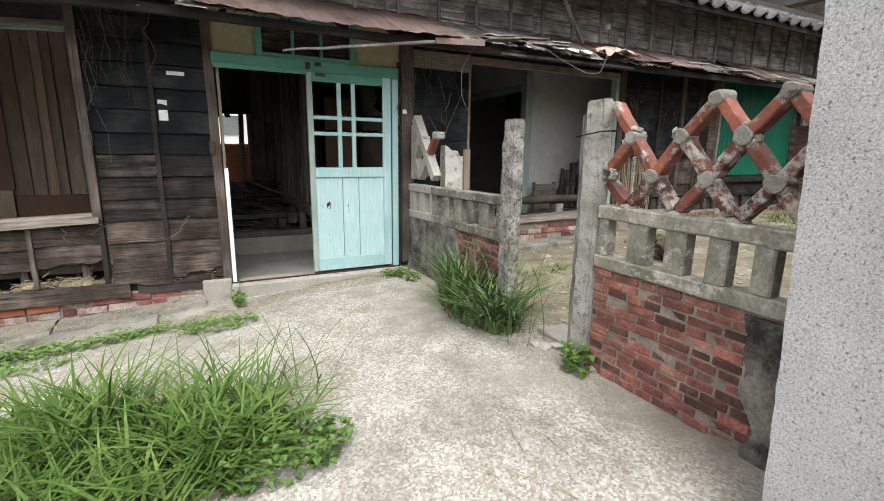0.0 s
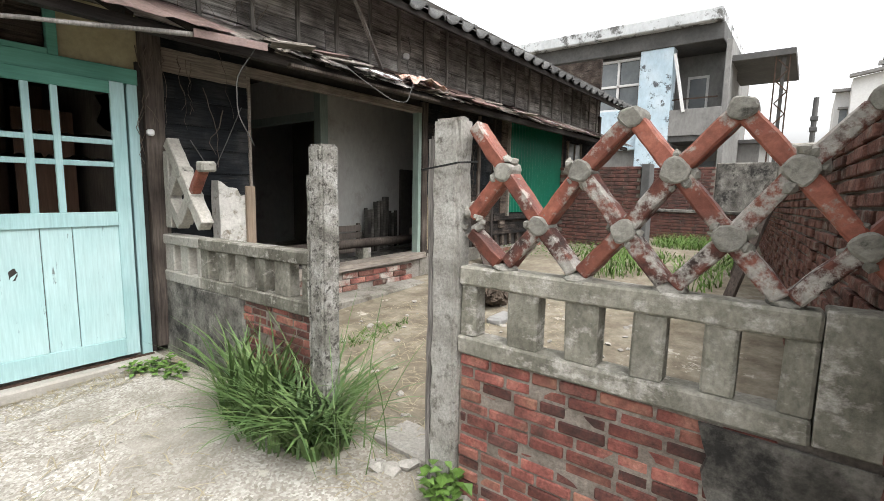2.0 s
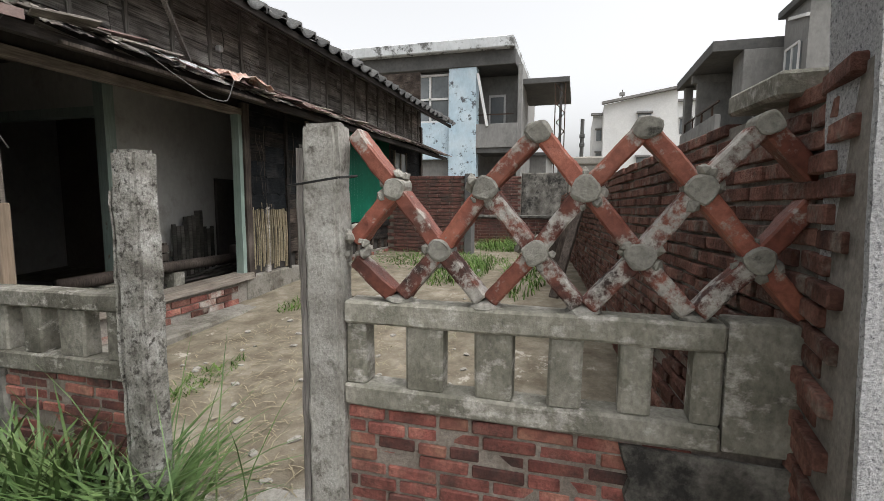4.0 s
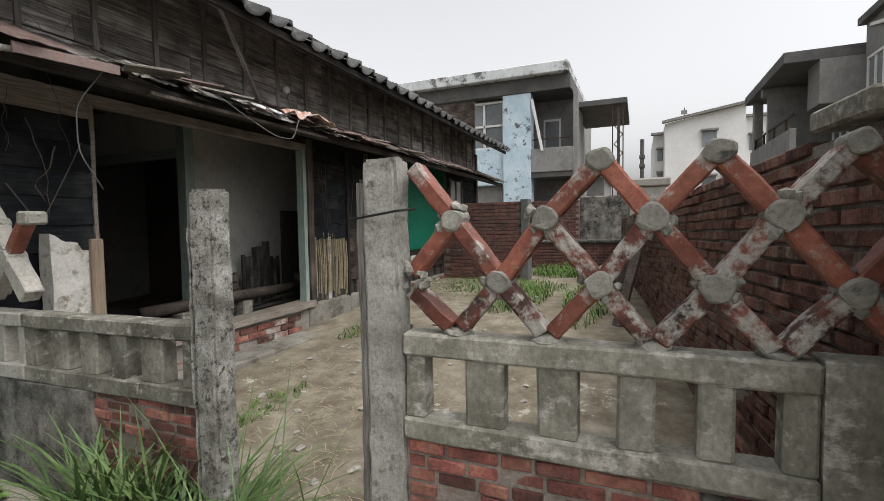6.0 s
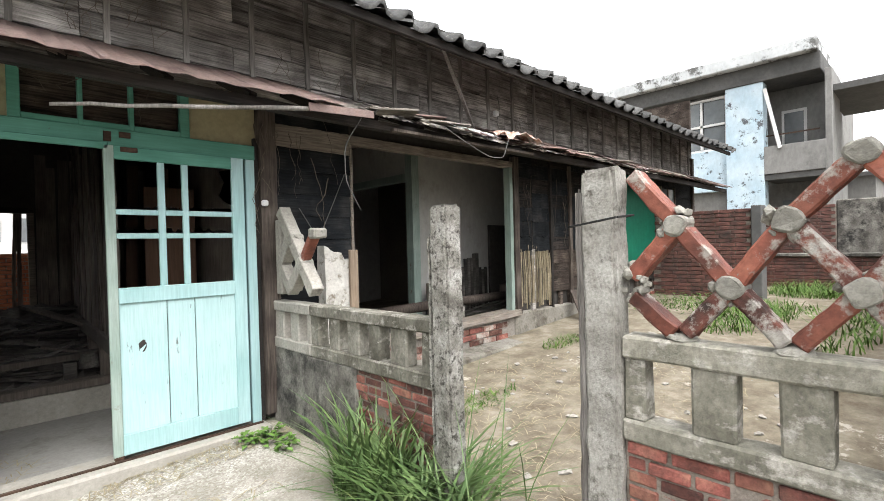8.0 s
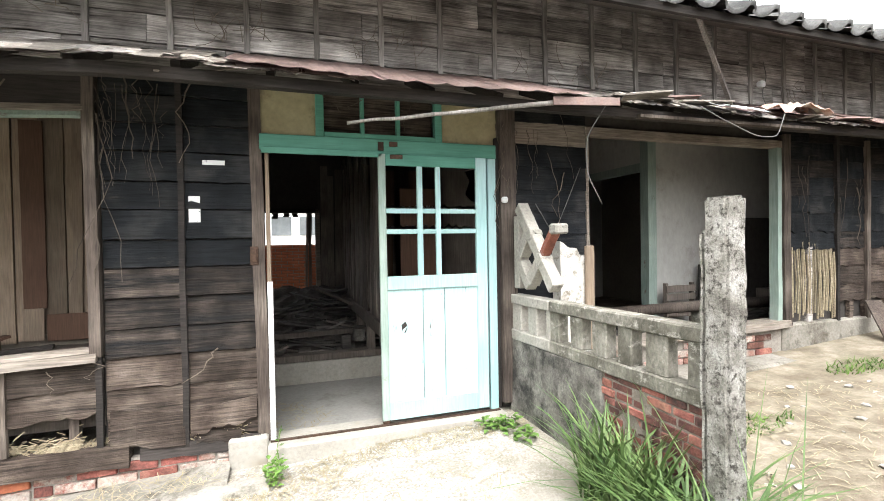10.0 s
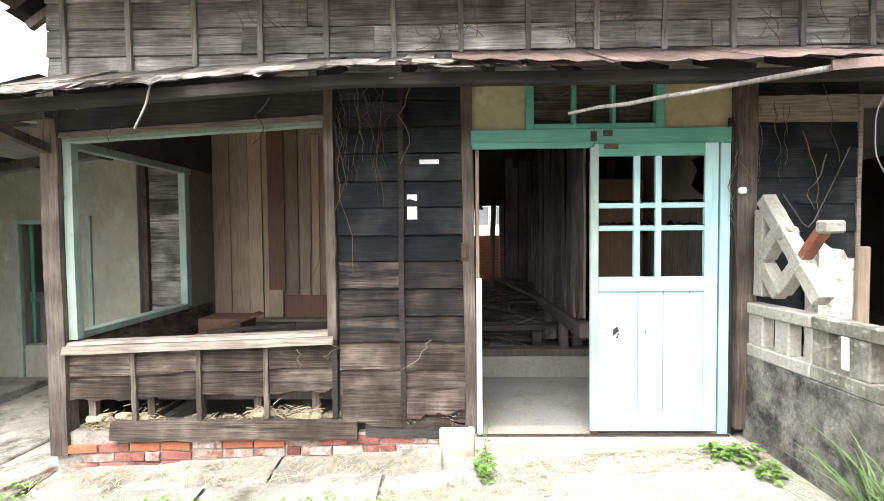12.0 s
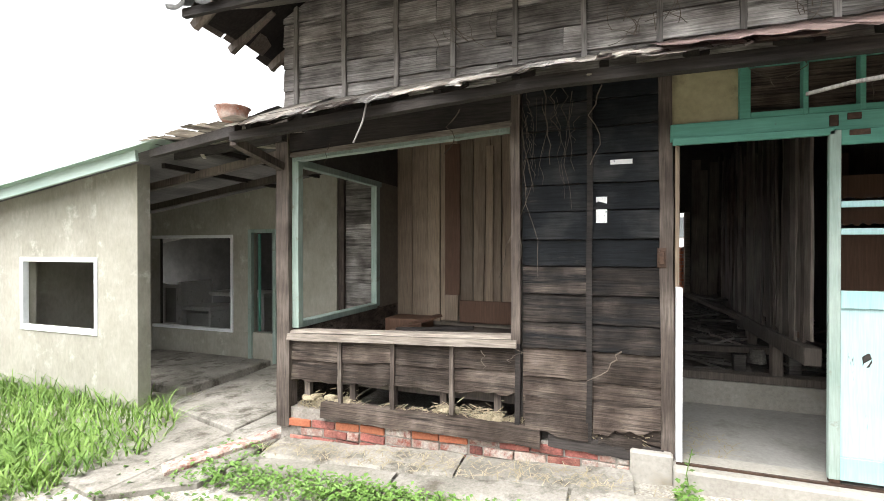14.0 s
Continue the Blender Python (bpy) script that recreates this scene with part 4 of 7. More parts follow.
wbox("transom_rail", (1.685, 2.475, DY - 0.012, DY + 0.04, 2.14, 2.175), M_GREEN, frame_, 0.003)
wbox("transom_rail", (1.685, 2.475, DY - 0.012, DY + 0.04, 2.44, 2.5), M_GREEN, frame_, 0.003)
wbox("backing", (1.68, 2.48, DY + 0.085, DY + 0.1, 2.14, 2.5), M_BROWN, frame_, 0)
wbox("white_strip", (1.302, 1.335, DY - 0.05, DY + 0.02, 0.13, 1.165), M_PVC, frame_, 0.003, 0, "white painted strip, chipped at its foot")
wbox("inner_jamb", (1.30, 1.325, DY + 0.02, DY + 0.1, 0.12, 2.035), M_PLANKV, frame_, 0.003)
nest(wbox("nail_plate", (2.05, 2.09, DY - 0.03, DY - 0.018, 2.06, 2.12), M_IRON, frame_, 0.002), header)
nest(wbox("nail_plate", (2.13, 2.19, DY - 0.03, DY - 0.018, 2.09, 2.125), M_IRON, frame_, 0.002), header)
nest(wbox("nail_plate", (2.13, 2.22, DY - 0.052, DY - 0.044, 2.0, 2.03), M_IRON, frame_, 0.002), header)

door = thing("sliding_door", (2.45, DY, 0.13), "peeling turquoise wooden sliding door with broken window panes", "door")
LY0, LY1 = DY - 0.045, DY - 0.012
L0, L1, Z0, Z1 = 2.045, 2.865, 0.15, 2.035
wbox("stile", (L0, L0 + 0.052, LY0, LY1, Z0, Z1), M_MINT, door, 0.003)
wbox("stile", (L1 - 0.085, L1, LY0, LY1, Z0, Z1), M_TEAL, door, 0.003)
wbox("top_rail", (L0 + 0.052, L1 - 0.085, LY0, LY1, 1.955, Z1), M_GREEN, door, 0.003)
wbox("middle_rail", (L0 + 0.052, L1 - 0.085, LY0 - 0.004, LY1, 1.075, 1.17), M_TEAL, door, 0.003)
wbox("bottom_rail", (L0 + 0.052, L1 - 0.085, LY0, LY1, Z0, 0.275), M_TEAL, door, 0.003)
for x0, x1 in ((2.097, 2.355), (2.36, 2.52), (2.525, 2.78)):
    wbox("panel", (x0, x1, LY0 + 0.012, LY1 - 0.004, 0.275, 1.075), M_TEALP, door, 0.002)
wbox("muntin", (2.325, 2.365, LY0 + 0.003, LY1 - 0.003, 1.17, 1.955), M_TEAL, door, 0.002)
wbox("muntin", (2.465, 2.502, LY0 + 0.003, LY1 - 0.003, 1.17, 1.955), M_TEAL, door, 0.002)
for zc in (1.635, 1.488):
    wbox("muntin", (2.097, 2.78, LY0 + 0.006, LY1 - 0.006, zc - 0.017, zc + 0.017), M_TEAL, door, 0.002)


def shard(x0, x1, z0, hgt, up=True):
    """What is left of a broken pane along one bar."""
    bm = bmesh.new()
    n, low, top = 9, [], []
    for i in range(n + 1):
        x = x0 + (x1 - x0) * i / n
        low.append(bm.verts.new((x, LY0 + 0.018, z0)))
        top.append(bm.verts.new((x, LY0 + 0.018, z0 + rng.uniform(0.1, 1.0) * hgt)))
    for i in range(n):
        bm.faces.new((low[i], low[i + 1], top[i + 1], top[i]))
    bmesh.ops.solidify(bm, geom=bm.faces[:], thickness=0.003)
    wpart("glass_shard", bm, M_PVC, door, "dusty broken glass")


for x0, x1 in ((2.1, 2.32), (2.37, 2.46), (2.505, 2.775)):
    shard(x0, x1, 1.652, 0.03)
    shard(x0, x1, 1.505, 0.035)
bm = bmesh.new()
v = [bm.verts.new((x, LY0 + 0.018, zz)) for x, zz in ((2.778, 1.95), (2.70, 1.93), (2.735, 1.86), (2.70, 1.76), (2.74, 1.72), (2.778, 1.70))]
bm.faces.new(v)
bmesh.ops.solidify(bm, geom=bm.faces[:], thickness=0.003)
wpart("glass_shard", bm, M_PVC, door, "dusty broken glass")
bm = bmesh.new()
bmesh.ops.create_cone(bm, cap_ends=True, segments=16, radius1=0.024, radius2=0.024, depth=0.008, matrix=pose(2.215, LY0 + 0.012, 0.80, 90) @ Matrix.Diagonal((1, 1.5, 1, 1)))
rough_up(bm, 0.012, 40)
nest(wpart("lock_hole", bm, M_VOID, door, "charred hole where the lock was"), [o for o in door.children if o.name.startswith("panel")][0])
wbox("sheave", (2.05, 2.1, LY0 + 0.004, LY1, 0.13, 0.152), M_IRON, door, 0.002)

# threshold
step = tagged(boxpart("door_step", (1.285, 2.985, 5.12, FY + 0.12, -0.2, 0.118), M_STEP, None, 0.015, 0.006), "pale worn concrete threshold under the sliding door", "step", "", "structure")
step.matrix_basis = Matrix.Identity(4)
tagged(boxpart("door_track", (1.30, 2.95, 5.2, 5.225, 0.118, 0.130), M_IRON, None, 0.002), "rusty iron track of the sliding door", "rail", "", "structure")

# small things on the front wall
for z0, z1 in ((1.655, 1.725), (1.56, 1.645)):
    tagged(boxpart("number_plate", (0.845, 0.912, FY - 0.012, FY - 0.008, z0, z1), M_PLATE, None, 0.0005), "chipped white enamel plate nailed on the boards", "plate", "plates")
tagged(boxpart("number_plate", (0.93, 1.06, FY - 0.012, FY - 0.008, 1.925, 1.955), M_PLATE, None, 0.0005), "narrow chipped white name strip nailed on the boards", "plate", "plates")
meter = thing("hasp_box", (1.245, FY - 0.03, 1.3), "rusty iron hasp plate on the door post", "lock")
wbox("plate", (1.20, 1.25, FY - 0.03, FY - 0.02, 1.28, 1.40), M_IRON, meter, 0.002)
wbox("hasp", (1.21, 1.24, FY - 0.045, FY - 0.03, 1.3, 1.38), M_IRON, meter, 0.003)

# straw and plaster rubble in the gap below the bay
rv, rf = [], []
for i in range(1500):
    x, yy = rng.uniform(-1.45, 1.15), FY + rng.uniform(-0.01, 0.06)
    zz = 0.2 + sag(x) + abs(rng.gauss(0, 0.05)) * (1.0 if -1.3 < x < -0.9 or -0.3 < x < 0.2 else 0.35)
    a, l = rng.uniform(-0.9, 0.9), rng.uniform(0.02, 0.09)
    d, w = Vector((math.cos(a) * l, rng.uniform(-0.03, 0.02), math.sin(a) * l * 0.7)), rng.uniform(0.002, 0.008)
    b0 = len(rv)
    rv += [(x, yy, zz), (x + d.x, yy + d.y, zz + d.z), (x + d.x, yy + d.y, zz + d.z + w), (x, yy, zz + w)]
    rf.append((b0, b0 + 1, b0 + 2, b0 + 3))
stuff("wall_straw", rv, rf, M_STRAW, "straw and mud plaster spilling from the gap under the boards", "straw")
for i in range(26):
    bm = bmesh.new()
    bmesh.ops.create_icosphere(bm, subdivisions=2, radius=rng.uniform(0.02, 0.045))
    rough_up(bm, 0.02, 18)
    x = rng.choice((rng.uniform(-1.38, -0.95), rng.uniform(-0.25, 0.25)))
    bmesh.ops.scale(bm, vec=(1.5, 0.8, 0.75), verts=bm.verts)
    bmesh.ops.translate(bm, verts=bm.verts, vec=(x, FY + rng.uniform(0.0, 0.05), 0.205 + sag(x) + rng.uniform(0.02, 0.07)))
    tagged(part("plaster_lump", bm, M_STRAW), "lump of straw and mud plaster in the wall gap", "rubble", "plaster lumps")


# ---- inside the house ----
BY, EBY, RWY = 7.3, 8.9, 6.2
back = thing("wall_back", (2, BY, 0), "dim plank and plaster back wall of the abandoned rooms", "wall", "", "structure")


def backwall(x0, x1, z0, z1, mat):
    wbox("wall_panel", (x0, x1, BY + 0.03, BY + 0.12, z0, z1), mat, back, 0)


backwall(-1.55, 0.92, -0.2, 3.6, M_DIMW)
# the entrance's deep shade is put into these near-black panels
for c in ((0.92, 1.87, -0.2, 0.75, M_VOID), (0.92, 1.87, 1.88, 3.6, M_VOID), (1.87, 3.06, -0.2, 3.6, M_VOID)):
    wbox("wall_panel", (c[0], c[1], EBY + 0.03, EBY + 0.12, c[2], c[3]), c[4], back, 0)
# vertical planks in the bay room, tan with one red-brown sheet
x = -1.5
while x < 0.85:
    w = rng.choice((0.1, 0.13, 0.16, 0.2)) if x > -0.66 else rng.choice((0.16, 0.2))
    mat = M_PLANKV if x < -0.15 else M_PLANKD
    upright("plank", x, x + w - rng.choice((0.004, 0.008, 0.014)), BY - 0.014 * rng.random(), BY + 0.02, 0.6 + rng.uniform(-0.1, 0.02), 2.75, mat, back, 0.003)
    x += w
upright("plank", -0.88, -0.70, BY - 0.03, BY - 0.015, 0.86, 2.6, M_PLY, back, 0.002)
upright("plank", -0.50, -0.42, BY - 0.035, BY - 0.015, 0.78, 2.5, M_PLANKV, back, 0.003, 0.03)
upright("plank", -0.39, -0.31, BY - 0.035, BY - 0.015, 0.78, 2.55, M_PLANKV, back, 0.003)
wbox("plank", (-0.88, -0.72, BY - 0.05, BY - 0.035, 0.56, 0.86), M_PLANKV, back, 0.002)
wbox("plank", (-0.70, 0.1, BY - 0.045, BY - 0.02, 0.55, 0.8), M_PLY, back, 0.002)
# long vertical boards hanging in the entrance room
x = 1.90
while x < 3.0:
    w = rng.uniform(0.05, 0.12)
    upright("plank", x, x + w - 0.008, EBY - 0.03 * rng.random(), EBY + 0.02, 0.75 + rng.uniform(-0.2, 0.12), 2.5 + rng.uniform(-0.3, 0.1), M_PLANKD, back, 0.006, rng.uniform(-0.03, 0.03))
    x += w
wbox("rail", (1.9, 2.98, EBY - 0.06, EBY - 0.02, 0.62, 0.80), M_PLANKD, back, 0.003, 0.01)
# back opening with leaning sticks
wbox("window_frame", (1.83, 1.89, EBY - 0.02, EBY + 0.1, 0.75, 1.92), M_SILL, back)
wbox("window_frame", (1.0, 1.89, EBY - 0.02, EBY + 0.1, 1.86, 1.92), M_BEAM, back)
for x, l in ((1.66, 0.06), (1.76, -0.03), (1.71, 0.05)):
    upright("stick", x, x + 0.035, EBY + 0.13, EBY + 0.16, 0.2, 1.9, M_PLANKD, back, 0.006, l)
for x in (1.25, 1.4, 1.52):
    upright("rag", x, x + 0.08, EBY + 0.12, EBY + 0.126, 1.88 - rng.uniform(0.04, 0.14), 1.88, M_VOID, back, 0.01)

part_w = thing("wall_inner", (1, 6, 0), "inner partitions of the abandoned house", "wall", "", "structure")
wbox("partition", (0.94, 1.0, FY + 0.11, EBY + 0.03, -0.2, 3.6), M_PLANKD, part_w, 0)
wbox("partition", (3.0, 3.06, FY + 0.11, EBY + 0.03, -0.2, 3.6), M_PLANKD, part_w, 0)
wbox("partition", (8.4, 8.5, FY + 0.11, RWY, -0.2, 3.6), M_WHITEW, part_w, 0)
wbox("white_wall", (5.30, 8.4, RWY, RWY + 0.1, -0.2, 3.6), M_WHITEW, part_w, 0)
wbox("side_wall", (5.22, 5.298, RWY + 0.06, 9.3, 2.26, 3.6), M_WHITEW, part_w, 0)
wbox("side_wall", (5.22, 5.298, RWY + 0.06, 9.3, 0.2, 0.42), M_VOID, part_w, 0)
wbox("lintel", (5.20, 5.30, RWY + 0.05, 9.3, 2.17, 2.26), M_MINT, part_w, 0.003)
upright("post", 5.20, 5.31, RWY - 0.07, RWY + 0.05, 0.3, 2.9, M_MINT, part_w, 0.003)
wbox("end_wall", (3.06, 8.4, 9.3, 9.4, -0.2, 3.6), M_WHITEW, part_w, 0)
wbox("dark_room_wall", (7.0, 7.1, RWY + 0.1, 9.3, -0.2, 3.6), M_DIMW, part_w, 0)
wbox("end_gable", (11.95, 12.02, FY, 10.4, -0.2, 4.2), M_BROWN, part_w, 0)

y = 5.95
while y < 8.84:
    w = rng.uniform(0.05, 0.15)
    upright("plank", 2.2, 2.22, y, min(y + w - rng.choice((0.004, 0.012, 0.03)), 8.86), 0.72 + rng.uniform(-0.12, 0.1), 2.5 + rng.uniform(-0.25, 0.15), rng.choice((M_PLANKD, M_PLANKD, M_POST)), part_w, 0.006, rng.uniform(-0.04, 0.04))
    y += w
wbox("sole_beam", (2.17, 2.27, 5.95, 8.86, 0.6, 0.72), M_PLANKD, part_w, 0.006, 0.008)
wbox("post", (2.18, 2.26, 6.66, 6.74, 0.35, 0.6), M_PLANKD, part_w, 0.006, 0.006)
wbox("post", (2.18, 2.26, 7.4, 7.48, 0.2, 0.6), M_PLANKD, part_w, 0.006, 0.006)
tagged(boxpart("ceiling", (-1.4, 11.9, FY + 0.12, BY, 2.74, 2.78), M_PLANKD, None, 0), "dark board ceiling of the old rooms", "ceiling", "", "structure")
# back ceiling and back floor are coloured near-black for the unlit room
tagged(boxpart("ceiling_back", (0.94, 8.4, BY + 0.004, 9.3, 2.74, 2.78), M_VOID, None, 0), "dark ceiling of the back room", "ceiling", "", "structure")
tagged(boxpart("floor_entrance", (1.0, 3.0, FY + 0.1, 6.62, -0.2, 0.08), M_FLOOR, None, 0), "dusty grey concrete entrance floor", "floor", "", "structure")
tagged(boxpart("floor_bay", (-1.38, 0.94, FY + 0.12, BY, 0.3, 0.5), M_PLANKD, None, 0), "bare board floor of the bay room", "floor", "", "structure")
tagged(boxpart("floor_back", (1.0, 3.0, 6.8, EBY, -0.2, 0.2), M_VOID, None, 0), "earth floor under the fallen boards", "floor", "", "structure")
tagged(boxpart("floor_right", (3.06, 8.4, FY + 0.12, 9.3, -0.2, 0.3), M_FLOOR, None, 0), "dusty floor of the ruined room", "floor", "", "structure")
tagged(boxpart("room_step", (1.0, 3.0, 6.62, 6.8, -0.1, 0.29), M_STEP, None, 0.01, 0.006), "rough concrete step inside the entrance", "step", "", "structure")
tagged(boxpart("step_beam", (1.0, 3.0, 6.6, 6.74, 0.29, 0.355), M_PLANKD, None, 0.006, 0.008), "worn brown timber edge of the raised floor", "beam", "", "structure")


def loose_plank(a, b, w, h, mat, label):
    bm = bmesh.new()
    bar(bm, a, b, w, h)
    rough_up(bm, 0.006, 12)
    tagged(part("fallen_plank", bm, mat), label, "plank", "fallen planks")


for i in range(64):
    x, y = rng.uniform(1.05, 2.9), rng.uniform(6.75, 8.7)
    zz = 0.34 + 0.26 * (y - 6.7) * rng.uniform(0.4, 1.1)
    a = rng.uniform(-0.7, 0.7)
    l = rng.uniform(0.15, 0.45)
    p, d = Vector((x, y, zz)), Vector((math.cos(a) * l, math.sin(a) * l * 0.3, rng.uniform(-0.1, 0.1)))
    q0, q1 = p - d, p + d
    q0.x, q1.x = max(1.03, min(2.95, q0.x)), max(1.03, min(2.95, q1.x))
    q0.y, q1.y = min(q0.y, 8.8), min(q1.y, 8.8)
    loose_plank(q0, q1, rng.uniform(0.04, 0.12), 0.02, M_DEBRIS if rng.random() < 0.75 else M_PLANKD, "charred broken plank in a heap on the raised floor")
loose_plank((1.75, 8.3, 0.86), (2.75, 6.95, 0.46), 0.09, 0.03, M_PLANKD, "long fallen board sloping across the heap")
loose_plank((1.05, 6.86, 0.5), (2.4, 6.9, 0.52), 0.09, 0.05, M_PLANKD, "long fallen board lying across the heap")
for x in (1.25, 1.95, 2.35):
    tagged(boxpart("floor_stub", (x, x + 0.09, 6.84, 6.93, 0.2, 0.47), M_DEBRIS, None, 0.004, 0.004), "short timber stub of the lost floor", "timber", "floor stubs")
bm = bmesh.new()
bmesh.ops.create_grid(bm, x_segments=22, y_segments=22, size=1)
for q in bm.verts:
    x, y = 2.0 + q.co.x * 0.98, 7.82 + q.co.y * 1.05
    q.co = Vector((x, y, 0.26 + 0.26 * (y - 6.76) + 0.09 * noise.noise((x * 6, y * 6, 0))))
tagged(part("rubble_heap", bm, M_DEBRIS), "dark heap of charred rubble on the raised floor", "rubble", "", "stuff")
bm = bmesh.new()
bmesh.ops.create_cone(bm, cap_ends=True, segments=18, radius1=0.075, radius2=0.06, depth=0.12, matrix=pose(2.12, 6.86, 0.47))
tagged(part("round_stone", bm, M_STAIN), "round grey stone among the charred boards", "stone")
for x, z0 in ((2.42, 0.9), (2.68, 0.9)):
    upright_ob = thing("stored_timber", (x, 7.1, 0.5), "tan timber standing behind the sliding door", "timber", "stored timbers")
    upright("board", x, x + 0.09, 7.0, 7.03, 0.4, 2.2, M_PLY, upright_ob, 0.003, 0.05)
tagged(boxpart("cardboard_sheet", (2.50, 2.9, 6.5, 6.52, 0.08, 1.95), M_PLY, None, 0.002), "red-brown plywood sheet standing behind the sliding door", "board")

# bay room: a low broken cabinet and a board
loose_plank((-1.1, 6.2, 0.58), (-0.7, 6.6, 0.72), 0.12, 0.02, M_PLY, "red-brown board propped in the bay room")
loose_plank((-0.9, 6.0, 0.66), (-0.2, 6.1, 0.7), 0.06, 0.03, M_BEAM, "dark stick lying in the bay room")
tagged(boxpart("low_box", (-1.32, -0.9, 6.6, 6.95, 0.5, 0.66), M_PLY, None, 0.006, 0.004), "low red-brown plywood box in the bay room", "box")

# right room: a log, a crate, a stub wall and a broken wooden screen
bm = bmesh.new()
tube(bm, [(4.4, 5.75, 0.70), (5.3, 5.7, 0.71), (6.6, 5.68, 0.70)], 0.055, 10)
rough_up(bm, 0.01, 9)
tagged(part("fallen_log", bm, M_POST, None, "", True), "barked grey log lying across two concrete stubs", "log")
for x in (4.72, 5.45):
    tagged(boxpart("concrete_stub", (x, x + 0.13, 5.66, 5.82, 0.3, 0.648), M_CONC, None, 0.012, 0.008), "short concrete stub under a fallen log", "stub", "concrete stubs")
crate = thing("crate", (5.25, 6.0, 0.3), "broken wooden crate in the ruined room", "crate")
for i in range(4):
    wbox("slat", (5.32, 5.72, 6.0, 6.02, 0.55 + 0.09 * i, 0.625 + 0.09 * i), M_PLANKD, crate, 0.003, 0.003)
for x in (5.32, 5.68):
    wbox("corner_post", (x, x + 0.04, 6.02, 6.06, 0.3, 0.92), M_PLANKD, crate, 0.003)
screen = thing("broken_screen", (6.0, 6.08, 0.3), "jagged remains of a slatted wooden screen", "screen")
for i in range(11):
    x = 5.86 + 0.056 * i
    upright("slat", x, x + 0.044, 6.08, 6.1, 0.3, 1.0 + 0.24 * math.sin(i * 0.33) + rng.uniform(-0.08, 0.12), M_DEBRIS, screen, 0.004)
wbox("rail", (5.84, 6.48, 6.105, 6.12, 0.75, 0.81), M_DEBRIS, screen, 0.003)
for i in range(14):
    loose_plank((rng.uniform(4, 5.2), rng.uniform(5.6, 6.1), 0.33 + 0.04 * (i % 5)), (rng.uniform(5.2, 7), rng.uniform(5.6, 6.1), 0.34 + 0.05 * (i % 6)), rng.uniform(0.05, 0.12), 0.025, M_DEBRIS, "charred plank on the floor of the ruined room")
tagged(boxpart("dark_hatch", (6.62, 7.15, RWY - 0.05, RWY - 0.01, 0.4, 1.64), M_VOID, None, 0.004, 0.01), "dark broken hole boarded in the white wall", "hatch")
tagged(boxpart("low_bench", (6.75, 7.5, 5.85, 6.1, 0.3, 0.8), M_PLANKD, None, 0.006, 0.006), "low dark wooden bench by the white wall", "bench")


# ---- the garden fence, in two lengths with a gap for a gate ----
FX = 3.06


def rail_z(y):
    """The fence rails rise a little away from the house."""
    return 1.02 - 0.012 * max(0.0, y - 3.4) - 0.004 * (y - 2.4)


def fence_box(name, x0, x1, y0, y1, z0, z1, mat, parent, bevel=0.008, wear=0.005, label=""):
    bm = bmesh.new()
    n = max(1, int((y1 - y0) / 0.15))
    for i in range(n):
        a, b = y0 + (y1 - y0) * i / n, y0 + (y1 - y0) * (i + 1) / n
        box(bm, x0, x1, a, b, z0, z1)
    bmesh.ops.remove_doubles(bm, verts=bm.verts, dist=0.0005)
    inner = [f for f in bm.faces if abs(f.normal.y) > 0.9 and y0 + 0.01 < f.calc_center_median().y < y1 - 0.01]
    bmesh.ops.delete(bm, geom=inner, context="FACES_ONLY")
    sharp = [e for e in bm.edges if len(e.link_faces) == 2 and e.calc_face_angle(0) > 0.5]
    bmesh.ops.bevel(bm, geom=sharp, offset=bevel, segments=1, affect="EDGES", clamp_overlap=True)
    for v in bm.verts:
        v.co += Vector(noise.noise_vector(v.co * 9)) * wear
        v.co.z += rail_z(v.co.y) - 1.02
    return wpart(name, bm, mat, parent, label)


def rough_post(name, x0, x1, y0, y1, z0, z1, mat, parent, label=""):
    bm = bmesh.new()
    for i in range(12):
        box(bm, x0, x1, y0, y1, z0 + (z1 - z0) * i / 12, z0 + (z1 - z0) * (i + 1) / 12)
    bmesh.ops.remove_doubles(bm, verts=bm.verts, dist=0.0005)
    inner = [f for f in bm.faces if abs(f.normal.z) > 0.9 and z0 + 0.01 < f.calc_center_median().z < z1 - 0.01]
    bmesh.ops.delete(bm, geom=inner, context="FACES_ONLY")
    sharp = [e for e in bm.edges if len(e.link_faces) == 2 and e.calc_face_angle(0) > 0.5]
    bmesh.ops.bevel(bm, geom=sharp, offset=0.014, segments=2, affect="EDGES", clamp_overlap=True)
    bmesh.ops.subdivide_edges(bm, edges=[e for e in bm.edges if e.calc_length() > 0.06], cuts=1)
    for v in bm.verts:
        v.co += Vector(noise.noise_vector(v.co * 14)) * 0.008 + Vector(noise.noise_vector(v.co * 40)) * 0.003
    return wpart(name, bm, mat, parent, label)


fence = thing("fence", (FX, 1.9, 0.1), "concrete balustrade fence on red brick with a terracotta lattice", "fence", "garden fence")
rough_post("post", FX - 0.02, FX + 0.08, 2.415, 2.535, 0.0, 1.565, M_POSTP, fence)
rough_post("post_lining", FX - 0.02, FX + 0.03, 2.535, 2.556, 0.05, 1.50, M_BATTEN, fence, "split grey wooden lining of the post")
fence_box("top_rail", FX, FX + 0.1, 1.365, 2.415, 0.95, 1.022, M_CONC, fence)
fence_box("bottom_rail", FX, FX + 0.1, 1.365, 2.415, 0.685, 0.755, M_CONC, fence)
